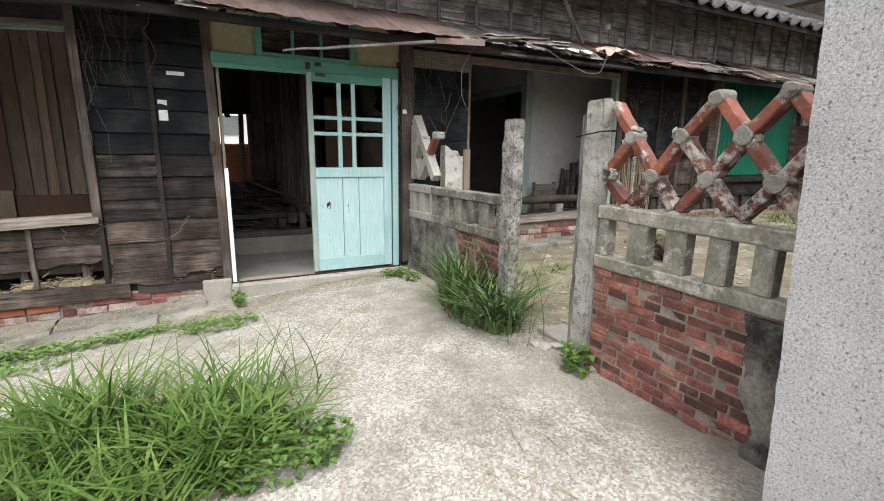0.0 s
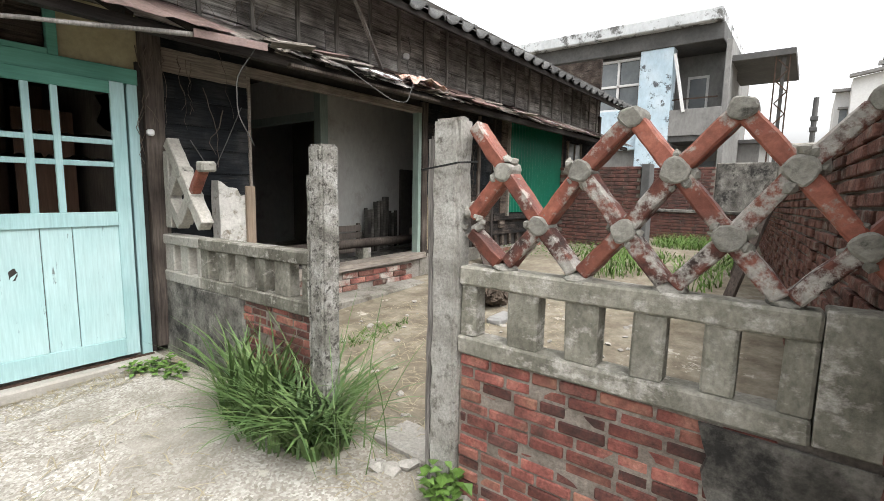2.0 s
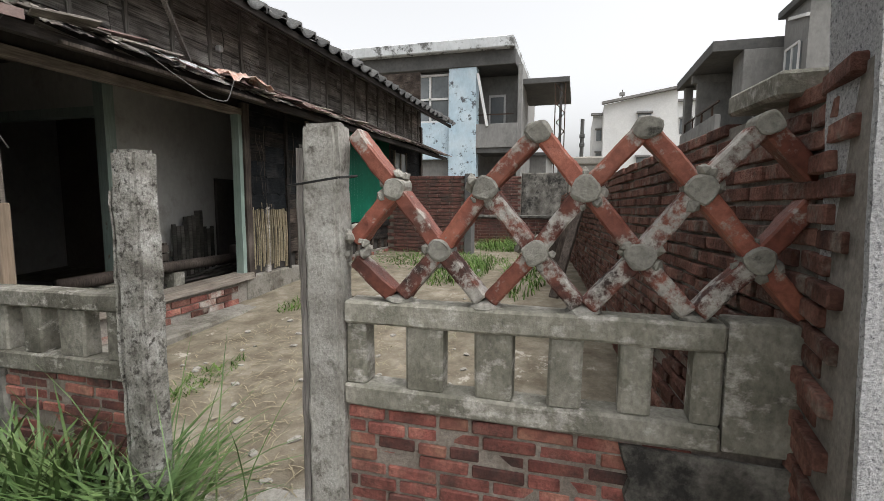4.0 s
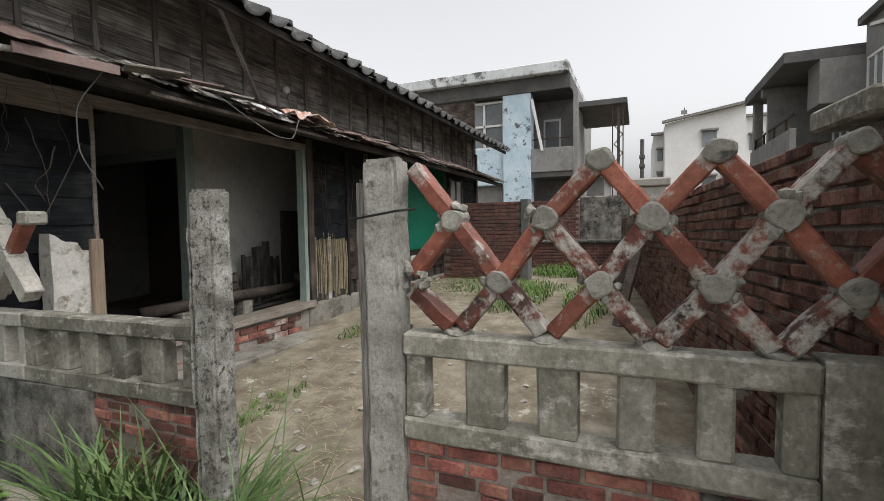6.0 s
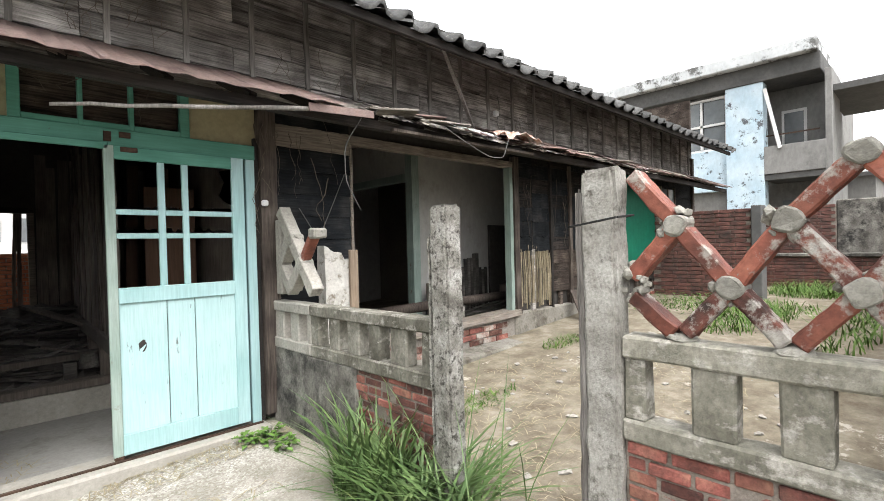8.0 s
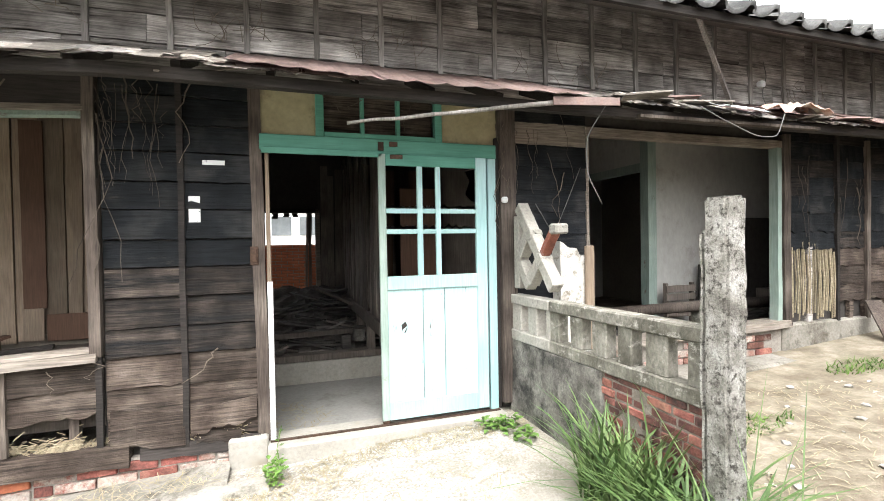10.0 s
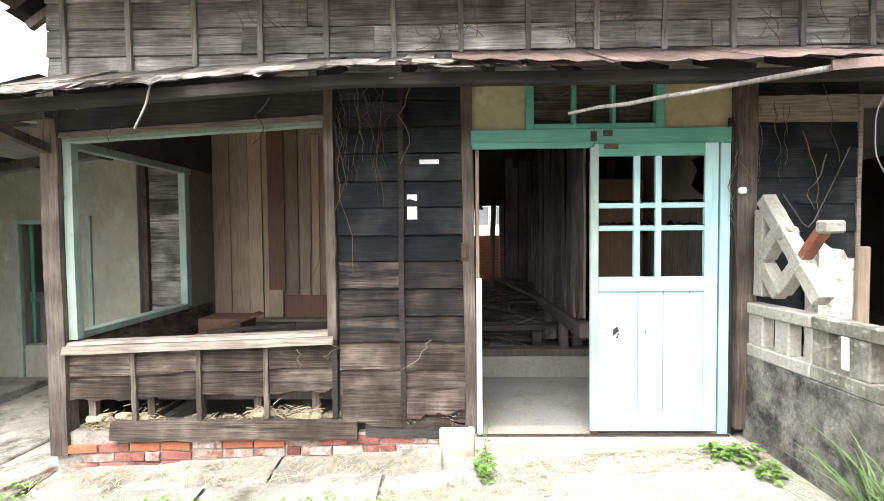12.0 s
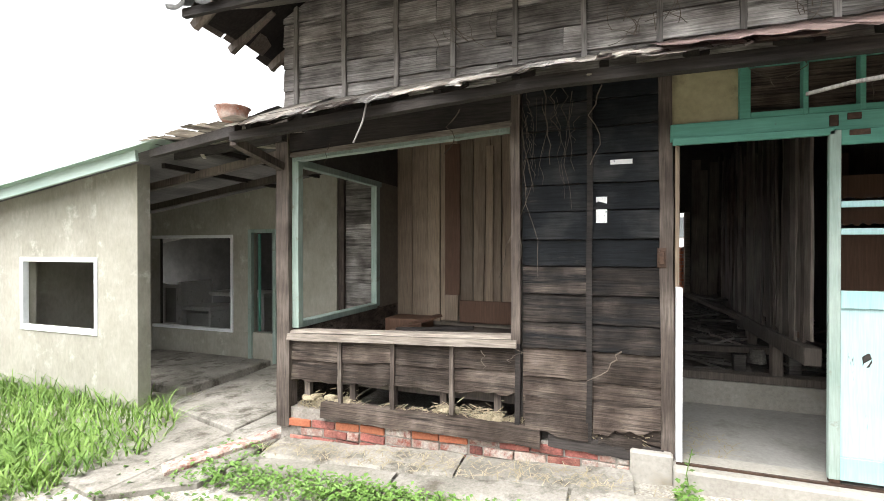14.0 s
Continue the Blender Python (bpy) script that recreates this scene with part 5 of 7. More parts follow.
for y0, y1 in ((2.345, 2.412), (2.10, 2.215), (1.895, 2.005), (1.705, 1.795), (1.53, 1.61), (1.365, 1.435)):
    fence_box("baluster", FX + 0.012, FX + 0.088, y0, y1, 0.75, 0.955, M_CONC, fence)
fence_box("end_panel", FX + 0.003, FX + 0.104, 1.2, 1.363, 0.69, 1.03, M_CONC, fence, 0.004)
fence_box("brick_core", FX + 0.02, FX + 0.11, 1.2, 2.415, -0.02, 0.69, M_MORTARD, fence, 0.004, 0.003)
# grey render over the far lower corner, with an uneven edge
bm = bmesh.new()
front, behind = [], []
for i in range(15):
    u = i / 14
    y, zz = 1.50 + 0.07 * noise.noise((u * 5, 1, 0)) + 0.10 * u, 0.03 + 0.645 * u
    front.append((bm.verts.new((FX - 0.006, y, zz)), bm.verts.new((FX - 0.008, 1.4, zz)), bm.verts.new((FX - 0.006, 1.19, zz))))
    behind.append(bm.verts.new((FX + 0.03, y + 0.008, zz)))
for i in range(14):
    a, b = front[i], front[i + 1]
    bm.faces.new((a[1], a[0], b[0], b[1]))
    bm.faces.new((a[2], a[1], b[1], b[2]))
    bm.faces.new((a[0], behind[i], behind[i + 1], b[0]))
bm.faces.new((front[14][0], behind[14], front[14][2], front[14][1]))
bmesh.ops.recalc_face_normals(bm, faces=bm.faces[:])
wpart("render_patch", bm, M_STAIN, fence, "dark stained cement render")


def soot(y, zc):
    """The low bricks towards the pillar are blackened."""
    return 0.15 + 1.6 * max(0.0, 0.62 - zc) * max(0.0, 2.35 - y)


def fence_bricks(parent, y0, y1, ztop, rows, skip, dirt=0.0):
    """Small worn bricks in uneven courses, headers among the stretchers."""
    for row in range(rows):
        y, zc = y0, ztop - 0.024 - row * 0.0462
        first = True
        while y < y1 - 0.03:
            l = rng.choice((0.062, 0.1) if first and row % 2 else (0.1, 0.132, 0.132, 0.165))
            l, first = min(l, y1 - y), False
            yc = y + l / 2
            if not skip(yc, zc):
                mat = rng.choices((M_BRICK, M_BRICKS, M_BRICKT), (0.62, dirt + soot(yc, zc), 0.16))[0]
                ob = new("brick", rng.choice(brick_mesh(l - 0.011, 0.037, 0.09, mat)))
                ob.parent = parent
                p = Vector((FX + 0.009 + rng.uniform(0, 0.012), yc, zc + rng.uniform(-0.002, 0.002))) - parent.location
                ob.matrix_basis = pose(*p, rng.uniform(-1.2, 1.2), 0, -90 + rng.uniform(-1.5, 1.5))
            y += l


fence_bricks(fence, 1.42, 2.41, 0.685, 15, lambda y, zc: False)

# terracotta lattice: square tubes meeting at mortar hubs
LX = FX + 0.05


def lattice_bar(parent, a, b, mat, w=0.07, h=0.047):
    bm = bmesh.new()
    a, b = Vector((LX, *a)), Vector((LX, *b))
    d = (b - a).normalized()
    bar(bm, a + d * 0.02, b - d * 0.02, w, h)
    bmesh.ops.subdivide_edges(bm, edges=[e for e in bm.edges if e.calc_length() > 0.1], cuts=5)
    bmesh.ops.bevel(bm, geom=[e for e in bm.edges if len(e.link_faces) == 2 and e.calc_face_angle(0) > 0.5], offset=0.006, segments=1, affect="EDGES", clamp_overlap=True)
    for v in bm.verts:
        v.co += Vector(noise.noise_vector(v.co * 22)) * 0.004
    return wpart("lattice_tube", bm, mat, parent)


def hub(parent, y, zc, r=0.038):
    bm = bmesh.new()
    r *= rng.uniform(0.94, 1.08)
    bmesh.ops.create_cone(bm, cap_ends=True, segments=9, radius1=r, radius2=r * 0.96, depth=0.095, matrix=pose(LX, y, zc, 0, 90, 0) @ pose(0, 0, 0, 0, 0, rng.uniform(0, 40)))
    soften(bm, 0.006)
    rough_up(bm, 0.009, 26)
    return wpart("mortar_hub", bm, M_HUB, parent)


N = [(2.11 - 0.2685 * i, 1.19) for i in range(4)]
U = [(2.25 - 0.2685 * i, 1.366) for i in range(5)]
T = [(1.838 - 0.265 * i, 1.52) for i in range(3)]
R = [(2.245 - 0.268 * i, 1.03) for i in range(5)]
for a, b, m in ((((2.395, 1.55)), U[0], 0), (U[0], N[0], 0), (N[0], R[1], 1), ((2.40, 1.16), R[0], 0), ((2.40, 1.19), U[0], 0), (R[0], N[0], 1), (N[0], U[1], 0),
                (U[1], T[0], 0), (U[1], N[1], 1), (N[1], R[2], 1), (R[1], N[1], 0), (N[1], U[2], 1), (U[2], T[1], 0), (T[0], U[2], 0), (U[2], N[2], 0), (N[2], R[3], 1),
                (R[2], N[2], 1), (N[2], U[3], 1), (U[3], T[2], 1), (T[1], U[3], 0), (U[3], N[3], 0), (N[3], R[4], 0), (R[3], N[3], 1), (N[3], U[4], 0), (T[2], U[4], 0)):
    lattice_bar(fence, a, b, (M_TERRA, M_TERRAG)[m])
for p in N + U[1:4] + T:
    hub(fence, *p, 0.037 if p in U or p in N else 0.033)
hub(fence, 2.25, 1.366, 0.034)
for y, zc in R:
    bm = bmesh.new()
    bmesh.ops.create_icosphere(bm, subdivisions=2, radius=0.03, matrix=pose(LX, y, 1.025 + rail_z(y) - 1.02) @ Matrix.Diagonal((1.5, 1.6, 0.7, 1)))
    rough_up(bm, 0.012, 25)
    wpart("mortar_pad", bm, M_HUB, fence)
for p in N + U[:4] + [(2.385, 1.175), (2.385, 1.2)]:
    for k in range(6):
        bm = bmesh.new()
        a = rng.uniform(0, 6.28)
        q = (p[0] + 0.045 * math.cos(a), p[1] + 0.045 * math.sin(a))
        bmesh.ops.create_icosphere(bm, subdivisions=1, radius=rng.uniform(0.012, 0.022), matrix=pose(LX - rng.uniform(0.0, 0.03), *q) @ Matrix.Diagonal((1.2, 1, 1, 1)))
        rough_up(bm, 0.008, 40)
        wpart("mortar_smear", bm, M_HUB, fence)
fence.location, fence.scale = (FX, 1.992, 0.1155), (1.0, 1.05, 1.035)
bm = bmesh.new()
ring = [(FX - 0.04, 2.52, 1.46), (FX - 0.045, 2.69, 1.435), (FX + 0.09, 2.69, 1.445), (FX + 0.09, 2.52, 1.47), (FX - 0.04, 2.515, 1.46)]
tube(bm, ring, 0.004, 5)
tagged(part("tie_wire", bm, M_WIRE), "black wire tied round the fence post", "wire")

# shorter length against the house
fence2 = thing("fence", (FX, 4.3, 0.1), "concrete balustrade fence against the house with a broken lattice", "fence", "garden fence")
rough_post("post", FX - 0.035, FX + 0.075, 3.25, 3.365, 0.0, 1.55, M_POSTC, fence2)
rough_post("post_spur", FX - 0.02, FX + 0.07, 3.365, 3.405, 0.1, 1.42, M_POSTC, fence2)
fence_box("top_rail", FX, FX + 0.1, 3.405, 4.66, 0.95, 1.022, M_CONCM, fence2)
fence_box("bottom_rail", FX, FX + 0.1, 3.405, 4.66, 0.68, 0.76, M_CONCM, fence2)
fence_box("top_rail", FX, FX + 0.1, 4.665, 5.25, 0.95, 1.022, M_CONCL, fence2)
fence_box("bottom_rail", FX, FX + 0.1, 4.665, 5.25, 0.68, 0.76, M_CONCL, fence2)
for y0, y1, m in ((3.405, 3.5, M_CONCM), (3.62, 3.76, M_CONCM), (3.86, 3.97, M_CONCM), (4.07, 4.2, M_CONCM), (4.3, 4.42, M_CONCM), (4.55, 4.66, M_CONCM), (4.665, 4.72, M_CONCL),
                  (4.84, 4.97, M_CONCL), (5.08, 5.25, M_CONCL)):
    fence_box("baluster", FX + 0.012, FX + 0.088, y0, y1, 0.755, 0.955, m, fence2)
fence_box("brick_core", FX + 0.02, FX + 0.12, 3.39, 5.25, -0.02, 0.685, M_MORTARD, fence2, 0.004, 0.003)
fence_box("render", FX + 0.002, FX + 0.04, 4.1, 5.26, 0.02, 0.685, M_STAIN, fence2, 0.01, 0.012, "dark stained cement render")
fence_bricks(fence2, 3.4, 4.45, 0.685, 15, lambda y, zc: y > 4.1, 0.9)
for a, b in (((5.14, 1.66), (4.93, 1.42)), ((4.95, 1.44), (4.80, 1.27)), ((5.12, 1.24), (4.95, 1.05)), ((4.98, 1.08), (4.80, 1.26)), ((4.80, 1.26), (4.62, 1.06)), ((5.13, 1.60), (5.13, 1.02)), ((5.12, 1.28), (4.97, 1.45))):
    lattice_bar(fence2, a, b, M_CONCL, 0.085, 0.085)
lattice_bar(fence2, (4.80, 1.28), (4.60, 1.50), M_TERRA)
hub(fence2, 4.93, 1.43, 0.045)
hub(fence2, 4.80, 1.26, 0.05)
wbox("broken_hub", (LX - 0.05, LX + 0.05, 4.55, 4.64, 1.43, 1.50), M_HUB, fence2, 0.012, 0.01)
fence2.location, fence2.scale = (FX, 4.334, 0.1), (1.0, 0.964, 1.012)
# whitewashed stub wall standing behind, at the window's edge
M_STUB = material("flaking_whitewash", [(0.40, 0.385, 0.35), (0.58, 0.565, 0.53)], 6, (40, 40, 40), 0.93, 0.8, 0.006, 0.05, 0.25, (0.19, 0.165, 0.13), 0.6, 9, 0.05)
bm = bmesh.new()
cols = []
for i in range(9):
    x = 3.44 + 0.03 * i
    top = 1.40 - 0.13 * i / 8 + 0.05 * noise.noise((i * 0.9, 3, 0))
    cols.append([[bm.verts.new((x + 0.012 * noise.noise((i, k * 0.6, yy * 9)), yy + 0.012 * noise.noise((x * 20, k * 0.8, yy)), 0.1 + (top - 0.1) * k / 12)) for k in range(13)] for yy in (FY - 0.16, FY - 0.04)])
for c, d in zip(cols, cols[1:]):
    for k in range(12):
        bm.faces.new((c[0][k], d[0][k], d[0][k + 1], c[0][k + 1]))
        bm.faces.new((d[1][k], c[1][k], c[1][k + 1], d[1][k + 1]))
    bm.faces.new((c[0][12], d[0][12], d[1][12], c[1][12]))
for c in (cols[0], cols[-1]):
    for k in range(12):
        bm.faces.new((c[0][k], c[0][k + 1], c[1][k + 1], c[1][k]))
bmesh.ops.recalc_face_normals(bm, faces=bm.faces[:])
tagged(part("stub_wall", bm, M_STUB), "broken whitewashed stub of wall beside the window", "wall", "", "structure")
tagged(boxpart("stub_board", (3.645, 3.72, FY - 0.2, FY - 0.165, 0.1, 1.36), M_PLANKV, None, 0.006, 0.01), "splintered upright board on the stub wall", "board")

# ---- gate pillar and brick boundary wall ----
pil = thing("gate_pillar", (2.8, 1.0, 0), "tall pebble-dashed grey gate pillar", "pillar")
bm = bmesh.new()
corners = ((2.65, 0.6), (2.98, 0.6), (2.98, 1.25), (2.665, 1.25), (2.665, 1.32), (2.65, 1.32))
ring = []
for (xa, ya), (xb, yb) in zip(corners, corners[1:] + corners[:1]):
    k = max(1, int((abs(xb - xa) + abs(yb - ya)) / 0.05))
    ring += [(xa + (xb - xa) * i / k, ya + (yb - ya) * i / k) for i in range(k)]
rows = [[bm.verts.new((x, y, -0.1 + 2.8 * i / 56)) for x, y in ring] for i in range(57)]
for a, b in zip(rows, rows[1:]):
    for j in range(len(ring)):
        k = (j + 1) % len(ring)
        bm.faces.new((a[j], a[k], b[k], b[j]))
bm.faces.new(rows[-1])
for q in bm.verts:
    q.co += Vector(noise.noise_vector(q.co * 25)) * 0.004
    q.co.y += 0.04 * (q.co.z - 0.5)
wpart("shaft", bm, M_PEBBLE, pil)
WA, WB, WC = Vector((2.72, 1.33, 0)), Vector((3.07, 1.27, 0)), Vector((12.6, 2.2, 0))
WL = (WB - WA).length


def along(s):
    """A point of the boundary wall's face, s metres from its pillar, and the wall's direction there."""
    if s < WL:
        d = (WB - WA).normalized()
        return WA + d * s, d
    d = (WC - WB).normalized()
    return WB + d * (s - WL), d


bwall = thing("wall_boundary", (2.75, 1.16, 0), "tall old brown brick boundary wall with open joints", "wall", "", "structure")


def wall_top(s):
    return 1.69 - 0.02 * s


bm = bmesh.new()
cuts = [0.0, 0.2, WL] + [WL + 0.3 * i for i in range(1, 32)]
for s0, s1 in zip(cuts, cuts[1:]):
    zt = wall_top(s0) - 0.03
    p = []
    for s in (s0, s1):
        q, d = along(min(s, s1 - 0.0001) if s == s1 else s)
        nn = Vector((-d.y, d.x, 0))
        p += [q - nn * 0.2, q - nn * 0.012]
    v = [bm.verts.new((q.x, q.y, zz)) for zz in (-0.1, zt) for q in p]
    for f in ((0, 1, 5, 4), (1, 3, 7, 5), (3, 2, 6, 7), (2, 0, 4, 6), (4, 5, 7, 6)):
        bm.faces.new([v[k] for k in f])
wpart("core", bm, M_MORTAR, bwall)
bmeshes = brick_mesh(0.186, 0.044, 0.1, M_BRICKB, 8)
slope = math.degrees(math.atan(-0.02))
bv, bf, made = [], [], 0
for row in range(30):
    for i in range(-1, 49):
        s = 0.2 * i + (0.1 if row % 2 else 0)
        if s < 0.13 or s > 9.6:
            continue
        zc = wall_top(s) - 0.03 - row * 0.0575
        if row == 0 and 0.4 < s < 0.95:
            continue
        if zc < ground_z(WA.x + s, 1.5) - 0.03 or rng.random() < 0.012:
            continue
        q, d = along(s)
        p = q + Vector((-d.y, d.x, 0)) * rng.uniform(-0.006, 0.016)
        m = pose(p.x - 2.75, p.y - 1.16, zc, 0, -slope + rng.uniform(-0.8, 0.8), math.degrees(math.atan2(d.y, d.x))) @ pose(0, -0.1, 0)
        if s < 2.0 and made < 290:
            ob = new("brick", rng.choice(bmeshes))
            ob.parent = bwall
            ob.matrix_basis = m @ pose(0, 0.1, 0, 0, 0, 180)
            made += 1
        else:
            me, b0 = rng.choice(bmeshes), len(bv)
            mw = Matrix.Translation((2.75, 1.16, 0)) @ m @ pose(0, 0.1, 0, 0, 0, 180)
            bv += [tuple(mw @ q.co) for q in me.vertices]
            bf += [tuple(b0 + k for k in f.vertices) for f in me.polygons]
M_BRICKBI = M_BRICKB.copy()
stuff("wall_bricks", bv, bf, M_BRICKBI, "", "", False, bwall)
for s0, s1 in ((0.42, 0.95),):
    bm = bmesh.new()
    box(bm, s0, s1, -0.14, 0.03, 0, 0.07)
    soften(bm, 0.01)
    rough_up(bm, 0.008)
    m = Matrix.Translation(WA + Vector((0, 0.0, wall_top(0.45) - 0.05))) @ pose(0, 0, 0, 0, -4, -3)
    bm.transform(m)
    tagged(part("coping_block", bm, M_CONC), "mossy concrete coping block lying on the brick wall", "block")
# timber props against the boundary wall
for s, lean in ((4.6, 0.45), (5.3, 0.12), (6.5, 0.1)):
    p = along(s)[0]
    bm = bmesh.new()
    bar(bm, (p.x - lean, p.y + 0.35, ground_z(p.x - lean, p.y + 0.35)), (p.x, p.y + 0.06, 1.5), 0.1, 0.04)
    tagged(part("wall_prop", bm, M_POST), "brown timber prop leaning against the brick wall", "timber", "wall props")

# cross wall against the house, the low wall beyond it and a plastered pier
far_w = thing("wall_far", (10.0, 4, 0), "red brick walls closing the yard", "wall", "", "structure")
wbox("core", (10.0, 10.16, 3.76, FY - 0.02, 0.2, 1.78), M_MORTARD, far_w, 0)
wbox("core", (12.32, 12.48, 2.15, 4.6, 0.2, 0.98), M_MORTARD, far_w, 0)
wbox("core", (13.02, 13.2, 3.1, 7.0, 0.2, 1.95), M_MORTARD, far_w, 0)
bv, bf = [], []
for wx, ya, yb, zt in ((9.98, 3.78, 5.22, 1.8), (12.3, 2.2, 4.6, 1.0), (13.0, 3.12, 7.0, 1.98)):
    for row in range(30):
        zc = 0.34 + row * 0.066
        if zc > zt:
            break
        y = ya + (0.06 if row % 2 else 0.0) + 0.1
        while y < yb:
            me, b0 = rng.choice(brick_mesh(0.205, 0.054, 0.09, M_BRICKS if rng.random() < 0.7 else M_BRICKB)), len(bv)
            mw = pose(wx, y, zc, 0, 0, -90)
            bv += [tuple(mw @ q.co) for q in me.vertices]
            bf += [tuple(b0 + k for k in f.vertices) for f in me.polygons]
            y += 0.218
stuff("wall_bricks", bv, bf, M_BRICKF, "", "", False, far_w)
wbox("coping", (12.26, 12.52, 2.15, 4.6, 0.99, 1.05), M_STAIN, far_w, 0.01, 0.01)
wbox("end_post", (9.93, 10.2, 3.62, 3.76, 0.2, 1.86), M_BDARK, far_w, 0.01, 0.01)
wbox("plaster_pier", (13.0, 13.2, 2.05, 3.1, 0.2, 2.03), M_STAIN, far_w, 0.02, 0.01)
wbox("pier_cap", (13.0, 13.5, 1.3, 2.05, 0.2, 2.2), M_CONCL, far_w, 0.03, 0.01)
wbox("pier_cap", (12.95, 13.55, 1.2, 2.1, 2.2, 2.38), M_CONCL, far_w, 0.03, 0.01)


# ---- the plastered annex ----
annex = thing("wall_annex", (-3.5, 5.9, -0.2), "grey plastered annex with a covered porch", "wall", "", "structure")
AX, AY, RY = -3.51, 5.5, 7.4


def awall(c, mat=M_PLASTER):
    return wbox("plaster_wall", c, mat, annex, 0)


# front wall with its small window, its top following the roof
def sloped(x0, x1, y0, y1, z0, mat=M_PLASTER):
    bm = bmesh.new()
    v = [bm.verts.new(q) for q in ((x0, y0, z0), (x1, y0, z0), (x1, y1, z0), (x0, y1, z0), (x0, y0, annex_z(x0)), (x1, y0, annex_z(x1)), (x1, y1, annex_z(x1)), (x0, y1, annex_z(x0)))]
    for f in ((3, 2, 1, 0), (0, 1, 5, 4), (1, 2, 6, 5), (2, 3, 7, 6), (3, 0, 4, 7), (4, 5, 6, 7)):
        bm.faces.new([v[k] for k in f])
    return wpart("plaster_wall", bm, mat, annex)


def annex_z(x):
    """Underside of the annex roof."""
    return 2.31 + 0.142 * (x + 3.03)


sloped(-9.0, -5.32, AY, AY + 0.14, -0.4)
awall((-5.32, -4.1, AY, AY + 0.14, -0.4, 0.5))
sloped(-5.32, -4.1, AY, AY + 0.14, 1.29)
sloped(-4.1, AX, AY, AY + 0.14, -0.4)
win = thing("window_annex", (-4.49, AY, 0.9), "small unglazed annex window with a white painted frame", "window", "", "structure")
for c in ((-5.34, -4.085, 0.485, 0.545), (-5.34, -4.085, 1.25, 1.30), (-5.34, -5.285, 0.545, 1.25), (-4.13, -4.085, 0.545, 1.25)):
    wbox("frame", (c[0], c[1], AY - 0.012, AY + 0.05, c[2], c[3]), M_PVC, win, 0.004)
# the room behind it, its shade put into a near-black wall colour
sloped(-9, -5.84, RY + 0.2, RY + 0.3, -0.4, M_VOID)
# recessed wall with a wide window and a door
awall((-5.7, -2.42, RY, RY + 0.14, -0.4, 0.22))
sloped(-5.7, -3.82, RY, RY + 0.14, 1.58)
awall((-4.14, -3.82, RY, RY + 0.14, 0.22, 1.58))
sloped(-3.82, -3.38, RY, RY + 0.14, 1.66)
sloped(-3.38, -2.42, RY, RY + 0.14, 0.22)
sloped(-5.82, -5.7, AY + 0.14, RY + 0.14, -0.4)
sloped(-5.7, -3.62, AY + 0.141, AY + 0.16, 1.8)
win2 = thing("window_porch", (-4.6, RY, 0.9), "wide unglazed porch window with a pale frame", "window", "", "structure")
for c in ((-5.68, -4.12, 1.545, 1.59), (-5.68, -4.12, 0.2, 0.245), (-4.16, -4.12, 0.245, 1.545)):
    wbox("frame", (c[0], c[1], RY - 0.02, RY + 0.05, c[2], c[3]), M_PVC, win2, 0.004)
dr = thing("door_annex", (-3.5, RY, 0), "open green framed annex door", "door", "", "structure")
for c in ((-3.84, -3.78, -0.2, 1.66), (-3.42, -3.36, -0.2, 1.66), (-3.78, -3.42, 1.61, 1.66)):
    wbox("frame", (c[0], c[1], RY - 0.03, RY + 0.03, c[2], c[3]), M_MINT, dr, 0.004)
wbox("leaf", (-3.77, -3.735, RY + 0.1, RY + 0.125, -0.12, 1.6), M_GREEN, dr, 0.004)
wbox("window_strip", (-3.0, -2.95, RY - 0.03, RY + 0.02, 0.4, 1.7), M_MINT, dr, 0.003)
# kitchen counter inside
M_TILE = material("dusty_white_tiles", [(0.55, 0.55, 0.53), (0.68, 0.68, 0.66)], 3, (30, 30, 30), 0.5, 0.2, 0.002, 0.06, 0.12, (0.30, 0.29, 0.26), 0.64, 6, 0.08)
kit = thing("kitchen_counter", (-4.7, 8.9, -0.2), "dusty white tiled kitchen counter on two levels", "counter")
wbox("upright", (-5.38, -5.30, 8.40, 9.1, -0.3, 0.80), M_TILE, kit, 0.006)
wbox("low_top", (-5.30, -4.66, 8.42, 9.0, 0.30, 0.37), M_TILE, kit, 0.006)
wbox("upright", (-4.70, -4.64, 8.42, 9.0, -0.3, 0.30), M_TILE, kit, 0.006)
wbox("drawer_front", (-5.26, -4.74, 8.47, 8.49, -0.05, 0.25), M_SINK, kit, 0.006)
wbox("high_top", (-5.30, -4.0, 9.0, 9.6, 0.50, 0.58), M_TILE, kit, 0.006)
wbox("upright", (-4.66, -4.58, 9.0, 9.6, -0.3, 0.50), M_TILE, kit, 0.006)
wbox("upright", (-4.08, -4.0, 9.0, 9.6, -0.3, 0.50), M_TILE, kit, 0.006)
kit.location.x -= 0.95
cab = thing("cabinet_frame", (-5.6, 8.5, -0.2), "pale empty cabinet frame in the kitchen", "cabinet")
for c in ((-5.82, -5.76, -0.3, 0.76), (-5.46, -5.40, -0.3, 0.74), (-5.76, -5.46, 0.68, 0.74), (-5.76, -5.46, 0.0, 0.06)):
    wbox("rail", (c[0], c[1], 8.43, 8.48, c[2], c[3]), M_TILE, cab, 0.003)
wbox("panel", (-5.76, -5.46, 8.47, 8.475, 0.06, 0.68), M_SINK, cab, 0.0)
cab.location.x -= 0.95
# kitchen end walls take dark colours to stand in for interior shade
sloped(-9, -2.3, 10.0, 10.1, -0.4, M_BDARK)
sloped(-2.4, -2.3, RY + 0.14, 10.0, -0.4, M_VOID)
